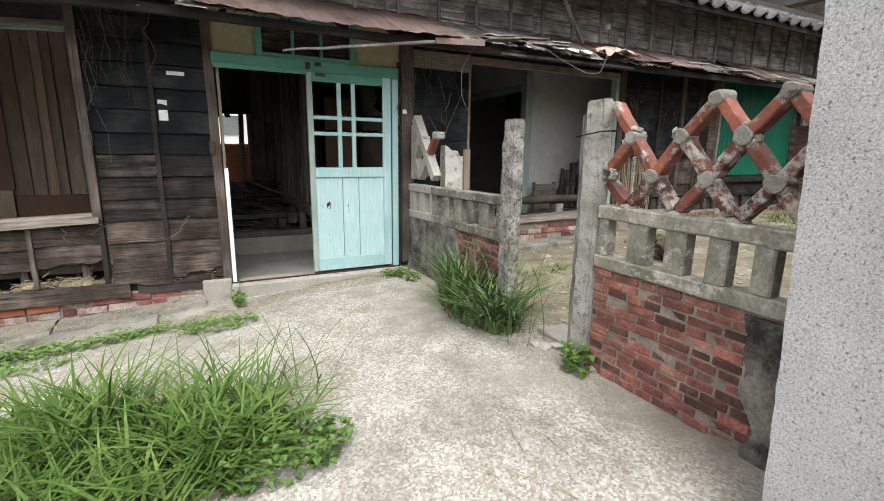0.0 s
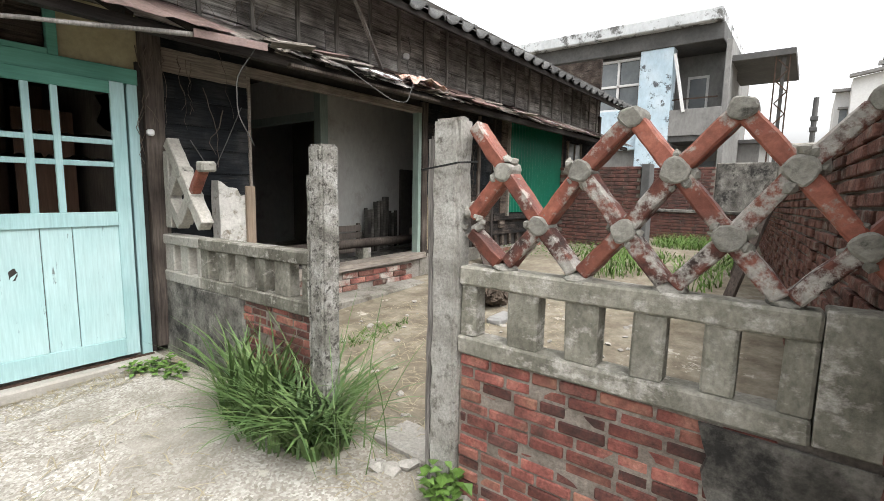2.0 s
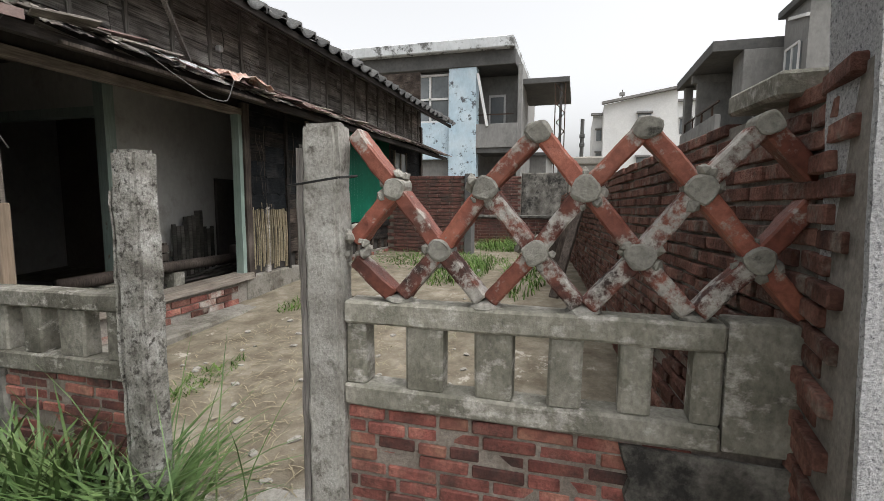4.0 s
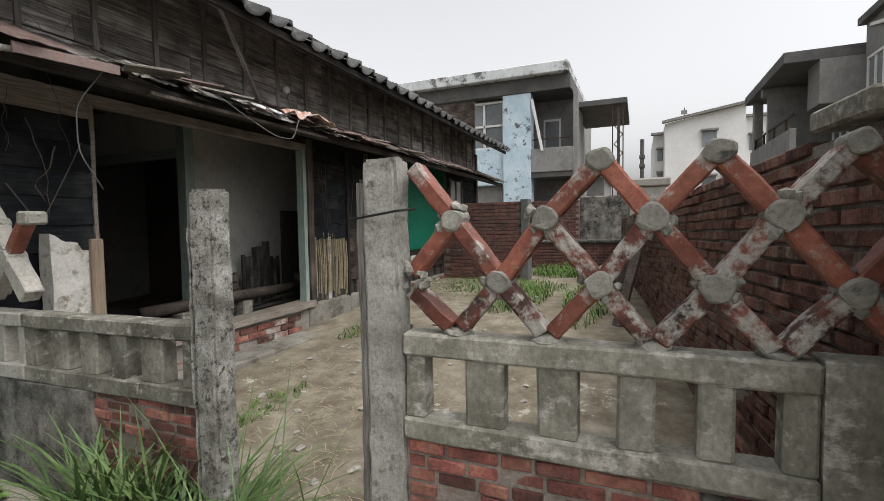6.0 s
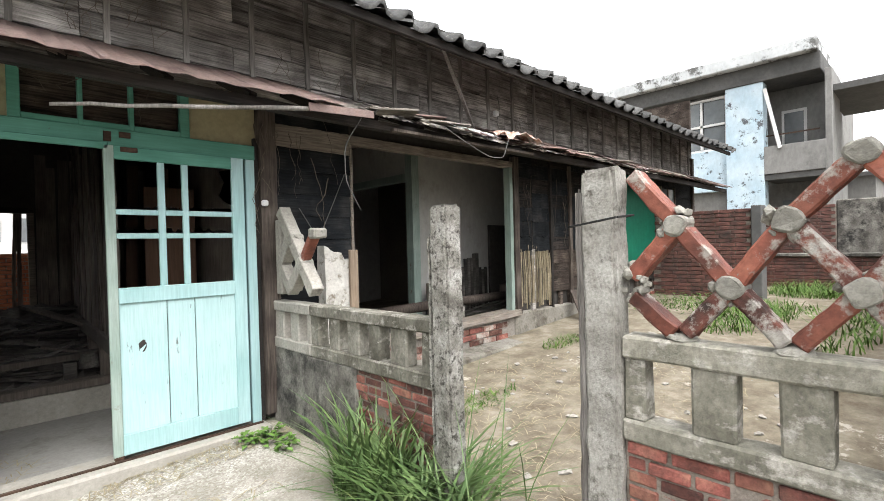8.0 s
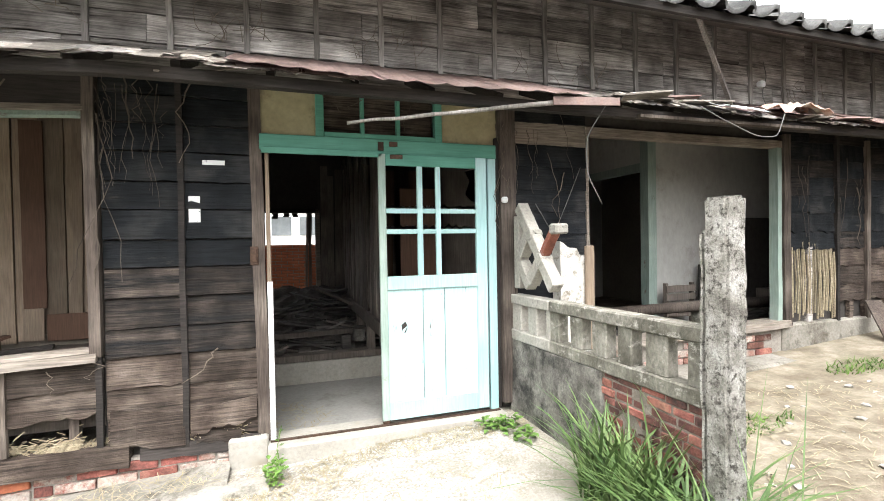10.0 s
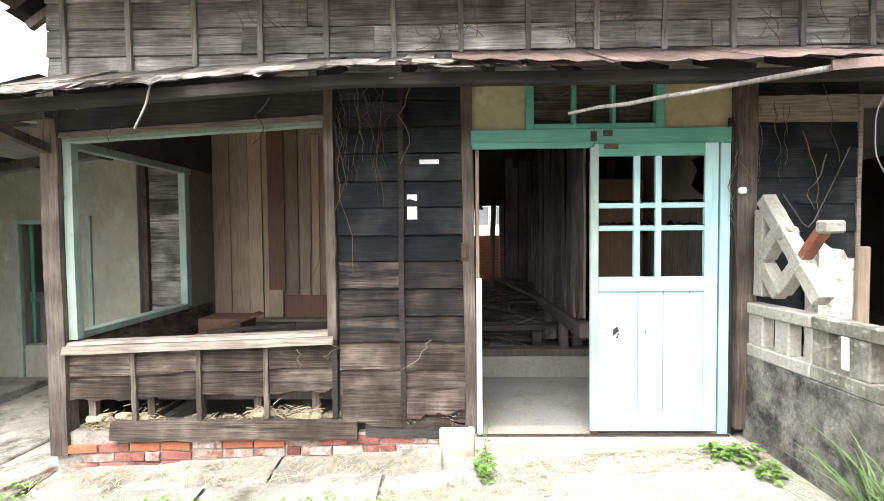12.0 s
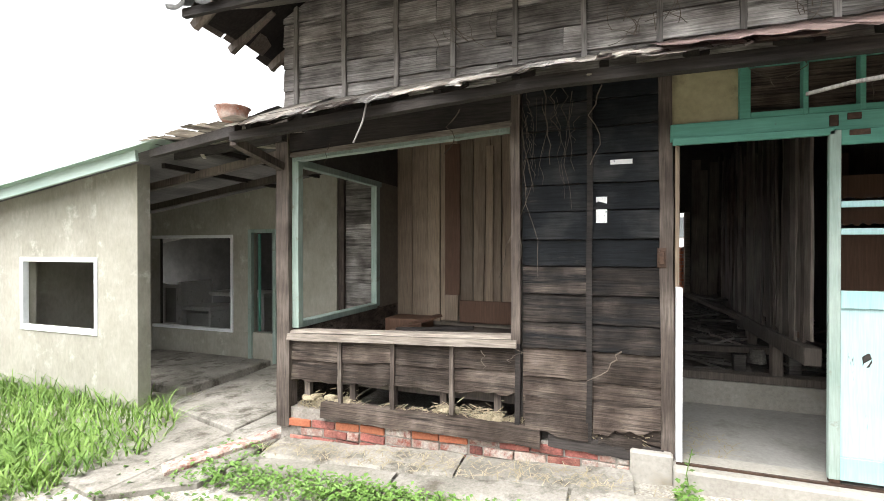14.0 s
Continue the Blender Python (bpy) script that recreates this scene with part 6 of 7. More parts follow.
# annex roof: a lean-to of tin over the annex, running in under the pent roof
ar = thing("roof_annex", (-4, 6, 2.3), "pale green tin lean-to roof with battens below", "roof", "", "structure")
bm = bmesh.new()
rows = []
for i in range(61):
    x = -9.0 + 7.4 * i / 60
    rows.append([bm.verts.new((x, y, annex_z(x) + 0.03 + 0.5 * 0.02 * math.sin(i * 1.5))) for y in (5.25, 10.2)])
for a, b in zip(rows, rows[1:]):
    bm.faces.new((a[0], b[0], b[1], a[1]))
bmesh.ops.solidify(bm, geom=bm.faces[:], thickness=0.012)
wpart("tin_sheet", bm, M_CEIL, ar)
bm = bmesh.new()
bar(bm, (-9.0, 5.26, annex_z(-9.0) - 0.02), (-3.2, 5.26, annex_z(-3.2) - 0.02), 0.03, 0.12)
wpart("verge_board", bm, M_TINE, ar)
bm = bmesh.new()
bar(bm, (-9.0, 5.25, annex_z(-9.0) + 0.052), (-2.8, 5.25, annex_z(-2.95) + 0.052), 0.16, 0.02)
wpart("verge_flashing", bm, M_TINE, ar)
for y in (6.1, 6.9, 7.6):
    bm = bmesh.new()
    bar(bm, (-5.6, y, annex_z(-5.6) - 0.06), (-1.6, y, annex_z(-1.6) - 0.06), 0.06, 0.08)
    wpart("rafter", bm, M_PLANKD, ar)
for x in (-3.4, -2.7, -2.0):
    bm = bmesh.new()
    bar(bm, (x, 5.7, annex_z(x) - 0.01), (x, 7.8, annex_z(x) - 0.01), 0.05, 0.05)
    wpart("batten", bm, M_BEAM, ar)
# rotten boards bridging the corner between the pent roof and the annex
e0, e1 = Vector((-1.40, 4.56, 2.262)), Vector((-3.1, 5.2, 2.36))
for i in range(9):
    a, b = e0.lerp(e1, i / 9), e0.lerp(e1, (i + 1.06) / 9)
    off = Vector((rng.uniform(-0.03, 0.03), rng.uniform(-0.05, 0.04), rng.uniform(0, 0.012)))
    bm = bmesh.new()
    v = [bm.verts.new(q) for q in (a + off, b + off, Vector((b.x + 0.1, 6.1, b.z + 0.1)), Vector((a.x + 0.1, 6.1, a.z + 0.1)))]
    bm.faces.new(v)
    bmesh.ops.solidify(bm, geom=bm.faces[:], thickness=0.014)
    wpart("roof_board", bm, M_SHINGLE, ar)
for a, b in (((-1.45, 4.66, 2.2), (-3.05, 5.3, 2.27)), ((-1.5, 5.2, 2.28), (-3.1, 5.6, 2.3))):
    bm = bmesh.new()
    bar(bm, a, b, 0.05, 0.07)
    wpart("purlin", bm, M_BEAM, ar)
bm = bmesh.new()
bar(bm, (-2.45, 5.3, 2.22), (-2.9, 5.75, 2.30), 0.03, 0.012)
wpart("loose_lath", bm, M_SHINGLE, ar)
# boarded corner of the house across the passage
rear = thing("wall_passage", (-1.9, 7.5, 0), "lapped board wall at the back of the passage", "wall", "", "structure")
for i in range(14):
    plank("board", -2.36, -1.44, 0.0 + 0.19 * i, 0.2 + 0.19 * i, 7.5, 0.02, M_GREYW, rear, 0.01)
upright("post", -2.42, -2.34, 7.44, 7.56, -0.2, 2.7, M_POST, rear, 0.004)
wbox("lining", (-2.36, -1.44, 7.53, 7.6, -0.2, 2.8), M_VOID, rear, 0)

# ---- paving by the house ----
pave = thing("pavement", (0, 4.9, 0), "cracked pale concrete apron along the house", "pavement", "", "structure")


def slab(pts, z0, z1, mat, name="slab"):
    bm = bmesh.new()
    lo = [bm.verts.new((x, y, z0)) for x, y in pts]
    hi = [bm.verts.new((x, y, z1(x, y))) for x, y in pts]
    bm.faces.new(hi)
    bm.faces.new(lo[::-1])
    for i in range(len(pts)):
        j = (i + 1) % len(pts)
        bm.faces.new((lo[i], lo[j], hi[j], hi[i]))
    bmesh.ops.bevel(bm, geom=[e for e in bm.edges if e.verts[0] in hi and e.verts[1] in hi], offset=0.012, segments=1, affect="EDGES")
    bmesh.ops.triangulate(bm, faces=bm.faces[:])
    wpart(name, bm, mat, pave)


def up(h):
    return lambda x, y: ground_z(x, y) + h


def apron(x0, x1, y0, y1, h, seed):
    """A worn concrete strip with a broken front edge."""
    nx, ny = int((x1 - x0) / 0.05), 8
    bm = bmesh.new()
    top = []
    for j in range(ny + 1):
        row = []
        for i in range(nx + 1):
            x = x0 + (x1 - x0) * i / nx
            front = y0 + 0.06 * noise.noise((x * 3.1, seed, 0)) + 0.025 * noise.noise((x * 13, seed, 2))
            y = front + (y1 - front) * j / ny
            z = ground_z(x, y) + h * (0.55 + 0.45 * j / ny) + 0.012 * noise.noise((x * 5, y * 5, seed)) + 0.004 * noise.noise((x * 25, y * 25, seed))
            row.append(bm.verts.new((x, y, z if j else ground_z(x, y) - 0.05)))
        top.append(row)
    for j in range(ny):
        for i in range(nx):
            bm.faces.new((top[j][i], top[j][i + 1], top[j + 1][i + 1], top[j + 1][i]))
    wpart("apron_strip", bm, M_APRON, pave, "", True)


apron(-1.55, -0.02, 4.93, 5.28, 0.075, 1)
apron(-0.01, 1.06, 4.95, 5.28, 0.055, 5)
apron(-1.75, -0.4, 4.68, 4.97, 0.035, 9)
apron(-0.38, 0.7, 4.72, 4.98, 0.03, 13)
apron(0.72, 1.3, 4.8, 5.0, 0.022, 17)
for pts, h in ((((-3.3, 4.4), (-2.2, 4.2), (-2.15, 5.3), (-3.2, 5.6)), 0.04), (((-2.18, 4.2), (-1.65, 4.5), (-1.6, 5.8), (-2.12, 5.9)), 0.05), (((-3.2, 5.62), (-2.14, 5.34), (-2.1, 7.8), (-3.45, 7.8)), 0.06), (((-5.6, 6.05), (-3.5, 6.05), (-3.47, 7.8), (-5.6, 7.8)), 0.10)):
    slab(pts, -0.5, up(h), M_APRON)
slab(((-2.1, 4.6), (-1.95, 4.5), (-1.55, 5.45), (-1.62, 5.6)), -0.4, up(0.085), M_BRICKW, "kerb")
slab(((-2.11, 5.91), (-1.58, 5.8), (-1.5, 7.45), (-2.09, 7.5)), -0.5, up(0.06), M_APRON)

# ---- buildings beyond ----
bld = thing("concrete_house", (20, 8, 0.4), "two-storey concrete house with peeling pale blue paint", "house")
BX = 20.0
wbox("wall", (BX + 0.4, BX + 8, 7.4, 16.0, 0.2, 6.8), M_BGREY, bld, 0)
wbox("wall", (BX + 1.6, BX + 8, 5.7, 7.4, 0.2, 6.8), M_BGREY, bld, 0)
wbox("parapet", (BX - 0.4, BX + 8, 5.75, 16.4, 7.3, 7.7), M_BPARA, bld, 0.03)
wbox("roof_slab", (BX - 0.1, BX + 8, 5.7, 16.2, 6.75, 7.3), M_BDARK, bld, 0.02)
wbox("pillar", (BX - 0.05, BX + 0.5, 7.2, 8.3, 0.2, 6.75), M_BPEEL, bld, 0.01)
wbox("spandrel", (BX + 0.1, BX + 0.45, 8.3, 16.0, 3.3, 4.75), M_BPEEL, bld, 0.01)
wbox("balcony", (BX - 0.05, BX + 0.1, 5.6, 7.2, 3.7, 4.6), M_BGREY, bld, 0.01)
wbox("balcony_floor", (BX, BX + 1.6, 5.6, 7.2, 3.5, 3.7), M_BDARK, bld, 0.01)
wbox("fin", (BX + 0.0, BX + 1.7, 5.45, 5.62, 0.2, 6.75), M_BGREY, bld, 0.01)
bm = bmesh.new()
bar(bm, (BX + 0.02, 5.75, 4.95), (BX + 0.02, 7.15, 4.95), 0.04, 0.04)
wpart("handrail", bm, M_IRON, bld)
wn_ = wbox("window", (BX + 0.3, BX + 0.42, 8.35, 11.55, 4.8, 6.6), M_HOLE, bld, 0)
for i in range(5):
    nest(wbox("window_frame", (BX + 0.22, BX + 0.34, 8.35 + 0.8 * i - 0.04, 8.35 + 0.8 * i + 0.04, 4.8, 6.6), M_BWHITE, bld, 0), wn_)
    if i < 4:
        nest(wbox("pane", (BX + 0.29, BX + 0.3, 8.42 + 0.8 * i, 9.08 + 0.8 * i, 4.86, 5.62), M_WIN, bld, 0), wn_)
        nest(wbox("pane", (BX + 0.29, BX + 0.3, 8.42 + 0.8 * i, 9.08 + 0.8 * i, 5.74, 6.55), M_WIN, bld, 0), wn_)
for zc in (4.8, 5.68, 6.6):
    nest(wbox("window_frame", (BX + 0.22, BX + 0.34, 8.35, 11.6, zc - 0.04, zc + 0.04), M_BWHITE, bld, 0), wn_)
bdoor = wbox("door", (BX + 1.55, BX + 1.6, 6.3, 7.0, 3.7, 6.0), M_BWHITE, bld, 0)
nest(wbox("door_glass", (BX + 1.52, BX + 1.55, 6.38, 6.92, 4.6, 5.9), M_WIN, bld, 0), bdoor)
wbox("window", (BX + 1.5, BX + 1.6, 5.9, 7.0, 1.4, 2.9), M_WIN, bld, 0)
bm = bmesh.new()
bar(bm, (BX - 0.06, 7.15, 6.5), (BX - 0.1, 6.75, 4.5), 0.1, 0.05)
wpart("downpipe", bm, M_BWHITE, bld)
bld.location.y, bld.location.z = bld.location.y - 1.5, bld.location.z - 0.3
shed = thing("roof_shelter", (21, 4.5, 5.5), "dark tin shelter on the roof terrace with a lattice mast", "shelter")
wbox("tin_roof", (BX + 0.2, BX + 4.5, 3.6, 5.5, 5.75, 5.95), M_BDARK, shed, 0.01)
for y in (3.85, 5.3):
    wbox("leg", (BX + 0.4, BX + 0.5, y, y + 0.1, 0.4, 5.75), M_BDARK, shed, 0)
for i in range(9):
    bm = bmesh.new()
    bar(bm, (BX + 0.3, 3.75 + 0.3 * (i % 2), 2.6 + 0.34 * i), (BX + 0.3, 4.05 - 0.3 * (i % 2), 2.94 + 0.34 * i), 0.035, 0.035)
    wpart("brace", bm, M_IRON, shed)
for y in (3.72, 4.08):
    wbox("mast_leg", (BX + 0.28, BX + 0.33, y, y + 0.04, 0.4, 5.75), M_IRON, shed, 0)
shed.location.y -= 1.35
lowb = thing("low_house", (26, 6, 0.4), "low grey house behind the yard", "house")
wbox("wall", (BX + 6, BX + 12, 3.4, 5.6, 0.2, 3.6), M_BGREY, lowb, 0)
wbox("roof", (BX + 5.8, BX + 12, 3.2, 5.7, 3.6, 3.75), M_BDARK, lowb, 0)
wbox("window", (BX + 5.95, BX + 6, 4.2, 5.0, 1.9, 3.0), M_WIN, lowb, 0)


def white_block(x, y0, y1, z1, windows, label, step_=0.0):
    w = thing("apartment_building", (x, (y0 + y1) / 2, 0.4), label, "building", "far buildings")
    bm = bmesh.new()
    p = [(x, y1, 0.2), (x, y0, 0.2), (x, y0, z1), (x, y1, z1 - step_)]
    a = [bm.verts.new(q) for q in p]
    b = [bm.verts.new((q[0] + 8, q[1], q[2])) for q in p]
    bm.faces.new(a[::-1])
    bm.faces.new(b)
    for i in range(4):
        j = (i + 1) % 4
        bm.faces.new((a[i], a[j], b[j], b[i]))
    wpart("wall", bm, M_BWHITE, w)
    bm = bmesh.new()
    bar(bm, (x - 0.2, y1 + 0.2, z1 - step_ + 0.1), (x - 0.2, y0 - 0.2, z1 + 0.1), 0.5, 0.18)
    wpart("roof_edge", bm, M_BGREY, w)
    for yc, zc, ww, hh in windows:
        wbox("window", (x - 0.08, x - 0.02, yc - ww / 2, yc + ww / 2, zc - hh / 2, zc + hh / 2), M_WIN, w, 0)
        wbox("window_hood", (x - 0.35, x - 0.02, yc - ww / 2 - 0.1, yc + ww / 2 + 0.1, zc + hh / 2 + 0.02, zc + hh / 2 + 0.15), M_BGREY, w, 0)
    return w


white_block(41.7, -5.2, 0.06, 9.8, ((-2.9, 7.5, 0.95, 1.1), (-2.9, 4.2, 0.9, 1.1), (-4.2, 4.2, 0.9, 1.1)), "white rendered apartment block with small hooded windows", 0.95)
white_block(44, -0.1, 0.8, 8.4, ((0.3, 6.8, 0.4, 0.9), (0.3, 4.9, 0.4, 0.9)), "narrow white house far behind the yard")
white_block(46, -9.5, -5.6, 9.6, ((-6.6, 7.6, 0.8, 1.2), (-8.0, 7.6, 0.8, 1.2)), "pale grey apartment block far behind the yard")
# water tank and antenna on the white block
tank = thing("roof_antenna", (41, 0.2, 9.6), "thin antenna with a box on the white roof", "antenna")
wbox("mast", (42, 42.06, -1.3, -1.24, 9.0, 10.0), M_IRON, tank, 0)
wbox("head", (41.9, 42.2, -1.45, -1.05, 9.55, 9.8), M_BGREY, tank, 0)
pole = thing("utility_pole", (30, 3.9, 0.4), "dark utility pole with small fittings", "pole")
bm = bmesh.new()
tube(bm, [(30, 1.7, 0.3), (30, 1.7, 5.95)], 0.11, 8)
wpart("shaft", bm, M_BDARK, pole)
for zc in (4.4, 4.9):
    wbox("insulator", (29.85, 30.15, 1.55, 1.85, zc, zc + 0.2), M_BDARK, pole, 0.02)
# the grey house along the boundary on the other side
gh = thing("grey_house", (16, -4, 0.3), "grey cement two-storey house with a flat overhanging roof", "house")
wbox("wall", (15.0, 16.4, -11.0, -3.2, 0.0, 6.1), M_BGREY, gh, 0)
wbox("roof_slab", (14.9, 16.5, -11.0, -3.05, 6.1, 6.28), M_BDARK, gh, 0.01)
wbox("wall", (16.4, 21.0, -11.0, -3.3, 0.0, 5.4), M_BGREY, gh, 0)
wbox("roof_slab", (16.42, 21.2, -11.0, -1.55, 5.4, 5.68), M_BDARK, gh, 0.01)
wbox("soffit_beam", (18.9, 19.1, -3.3, -1.6, 5.15, 5.4), M_BGREY, gh, 0.01)
wbox("balcony_floor", (16.4, 21.0, -3.3, -1.75, 2.75, 2.95), M_BDARK, gh, 0.01)
wbox("balcony_wall", (16.4, 21.0, -1.85, -1.7, 2.95, 3.75), M_BGREY, gh, 0.01)
wbox("fin", (18.9, 19.05, -3.3, -1.75, 2.95, 5.15), M_BGREY, gh, 0.01)
wbox("column", (20.7, 21.0, -2.0, -1.75, 0.0, 5.4), M_BGREY, gh, 0.01)
wbox("box_bay", (16.4, 17.3, -3.3, -2.3, 4.3, 5.4), M_BGREY, gh, 0.01)
for x, w, z0, z1 in ((17.5, 1.0, 3.2, 5.0), (19.3, 1.1, 3.9, 5.0), (15.3, 0.8, 3.6, 5.2)):
    yy = -3.3 if x > 16 else -3.2
    gw = wbox("window", (x, x + w, yy, yy + 0.04, z0, z1), M_WIN, gh, 0)
    for x0 in (x - 0.03, x + w / 2 - 0.03, x + w - 0.03):
        nest(wbox("window_frame", (x0, x0 + 0.06, yy + 0.04, yy + 0.07, z0, z1), M_BWHITE, gh, 0), gw)
    for z in (z0 - 0.03, z1 - 0.03):
        nest(wbox("window_frame", (x, x + w, yy + 0.045, yy + 0.075, z, z + 0.06), M_BWHITE, gh, 0), gw)
gw = wbox("window", (14.96, 15.0, -5.9, -4.9, 3.4, 4.9), M_WIN, gh, 0)
for y0 in (-5.93, -5.43, -4.93):
    nest(wbox("window_frame", (14.92, 14.97, y0, y0 + 0.06, 3.4, 4.9), M_BWHITE, gh, 0), gw)
for z in (3.37, 4.87):
    nest(wbox("window_frame", (14.915, 14.965, -5.9, -4.9, z, z + 0.06), M_BWHITE, gh, 0), gw)
bm = bmesh.new()
bar(bm, (16.0, -3.15, 5.95), (14.96, -3.15, 5.7), 0.07, 0.07)
wpart("downpipe", bm, M_BWHITE, gh)
bm = bmesh.new()
bar(bm, (16.4, -1.78, 4.1), (21.0, -1.78, 4.1), 0.05, 0.05)
wpart("handrail", bm, M_IRON, gh)
for x in (17.0, 18.2, 19.4, 20.6):
    wbox("baluster", (x, x + 0.05, -1.8, -1.75, 3.75, 4.08), M_IRON, gh, 0)

# back yard seen through the rear opening
rb = thing("wall_backyard", (1, 12, 0), "bright red brick wall behind the house", "wall", "", "structure")
wbox("core", (-3.0, 6, 12.54, 12.7, -0.2, 1.42), M_MORTAR, rb, 0)
bv, bf = [], []
me_list = brick_mesh(0.218, 0.056, 0.09, M_BRICKO)
for row in range(22):
    for i in range(36):
        x, zc = -2.9 + 0.235 * i + (0.117 if row % 2 else 0), -0.05 + row * 0.068
        me, b0 = rng.choice(me_list), len(bv)
        mw = pose(x, 12.5, zc)
        bv += [tuple(mw @ q.co) for q in me.vertices]
        bf += [tuple(b0 + k for k in f.vertices) for f in me.polygons]
stuff("wall_bricks", bv, bf, M_BRICKO.copy(), "", "", False, rb)
bh = thing("apartment_building", (2, 26, 0), "white apartment block with railed balconies behind the house", "building", "far buildings")
wbox("wall", (-6, 8, 26, 34, 0, 3.0), M_BWHITE, bh, 0)
for i in range(8):
    wbox("window", (-4.4 + 1.3 * i, -3.5 + 1.3 * i, 25.94, 26, 1.9, 2.8), M_WIN, bh, 0)
wbox("balcony", (-6, 8, 25.3, 25.4, 2.9, 3.4), M_BWHITE, bh, 0)
# the street side behind the camera
st = thing("wall_street", (0, -4, 0), "plain plastered wall across the lane", "wall", "", "structure")
wbox("plaster_wall", (-12, 9, -5.2, -5.0, -0.4, 2.2), M_PLASTER, st, 0)


# ---- plants ----
def blades(verts, faces, n, place, height, width, lean, seed, segs=4):
    r = random.Random(seed)
    for _ in range(n):
        x, y = place(r)
        z = ground_z(x, y) - 0.01
        h, a = r.uniform(*height), r.uniform(0, 2 * math.pi)
        out = r.uniform(*lean) * h
        w = r.uniform(*width)
        d = Vector((math.cos(a), math.sin(a), 0))
        s = Vector((-d.y, d.x, 0)).lerp(d, r.uniform(-0.3, 0.3)).normalized() * w
        b0 = len(verts)
        droop = r.uniform(0.3, 1.0)
        for i in range(segs):
            u = i / segs
            c = Vector((x, y, z)) + d * (out * u ** 1.6) + Vector((0, 0, h * (u - 0.62 * droop * u * u * min(1.0, out / h + 0.1))))
            k = 1 - 0.55 * u
            verts += [tuple(c - s * k), tuple(c + s * k)]
        c = Vector((x, y, z)) + d * out + Vector((0, 0, h * (1 - 0.62 * droop * min(1.0, out / h + 0.1))))
        verts.append(tuple(c))
        for i in range(segs - 1):
            q = b0 + 2 * i
            faces.append((q, q + 1, q + 3, q + 2))
        faces.append((b0 + 2 * segs - 2, b0 + 2 * segs - 1, b0 + 2 * segs))


def spot(cx, cy, rx, ry):
    def place(r):
        while True:
            u, v = r.uniform(-1, 1), r.uniform(-1, 1)
            if u * u + v * v < 1:
                return cx + u * rx, cy + v * ry
    return place


def patch(name, spots, mat, label, category="grass"):
    v, f = [], []
    for i, (n, place, height, width, lean) in enumerate(spots):
        blades(v, f, n, place, height, width, lean, 31 * i + len(name))
    return stuff(name, v, f, mat, label, category)


patch("grass_clump", [(330, spot(2.95, 3.8, 0.15, 0.34), (0.3, 0.68), (0.006, 0.012), (0.25, 0.75)), (220, spot(2.97, 3.33, 0.16, 0.2), (0.28, 0.6), (0.007, 0.013), (0.5, 1.2)), (110, spot(2.88, 3.58, 0.14, 0.32), (0.22, 0.42), (0.005, 0.010), (0.7, 1.2)), (40, spot(2.95, 3.55, 0.2, 0.4), (0.3, 0.6), (0.004, 0.008), (1.1, 1.7)),
                      (18, spot(3.0, 3.05, 0.15, 0.25), (0.6, 0.95), (0.0025, 0.004), (0.4, 0.9))], M_GRASSD, "dark green clump of long arching grass by the fence post")
patch("grass_patch", [(260, spot(1.12, 2.82, 0.26, 0.3), (0.15, 0.5), (0.005, 0.011), (0.5, 1.4)), (170, spot(0.55, 3.1, 0.2, 0.2), (0.35, 0.6), (0.005, 0.010), (0.4, 1.2)), (750, spot(0.8, 2.85, 0.7, 0.42), (0.14, 0.42), (0.005, 0.011), (0.4, 1.2)), (900, spot(0.1, 3.0, 0.7, 0.6), (0.15, 0.36), (0.004, 0.009), (0.4, 1.3)), (500, spot(0.6, 2.7, 0.6, 0.4), (0.12, 0.3), (0.006, 0.012), (0.8, 1.5)),
                      (60, spot(1.1, 3.1, 0.6, 0.3), (0.45, 0.62), (0.003, 0.005), (0.3, 0.9))], M_GRASS, "bright green patch of long grass on the path")
patch("lawn_grass", [(5200, spot(-4.4, 4.7, 1.9, 1.15), (0.1, 0.32), (0.004, 0.009), (0.3, 1.1)), (1500, spot(-3.3, 4.3, 0.7, 0.6), (0.08, 0.22), (0.004, 0.008), (0.4, 1.2)),
                     (900, spot(-5.5, 5.6, 1.5, 0.25), (0.15, 0.4), (0.004, 0.008), (0.3, 0.9))], M_LAWN, "bright green unmown grass before the annex")
patch("yard_grass", [(800, spot(8.0, 3.4, 1.0, 0.5), (0.06, 0.24), (0.004, 0.009), (0.4, 1.1)), (700, spot(9.0, 3.8, 0.9, 1.0), (0.04, 0.14), (0.005, 0.01), (0.4, 1.2)), (700, spot(11.2, 3.2, 0.8, 0.6), (0.08, 0.3), (0.005, 0.01), (0.4, 1.1)),
                     (350, spot(8.2, 2.4, 1.6, 0.3), (0.08, 0.3), (0.005, 0.01), (0.4, 1.1)), (250, spot(6.0, 4.6, 0.35, 0.15), (0.03, 0.09), (0.003, 0.006), (0.5, 1.4)), (260, spot(4.2, 4.2, 0.4, 0.12), (0.03, 0.08), (0.003, 0.006), (0.5, 1.4))],
      M_GRASS, "tufts of grass in the bare yard")


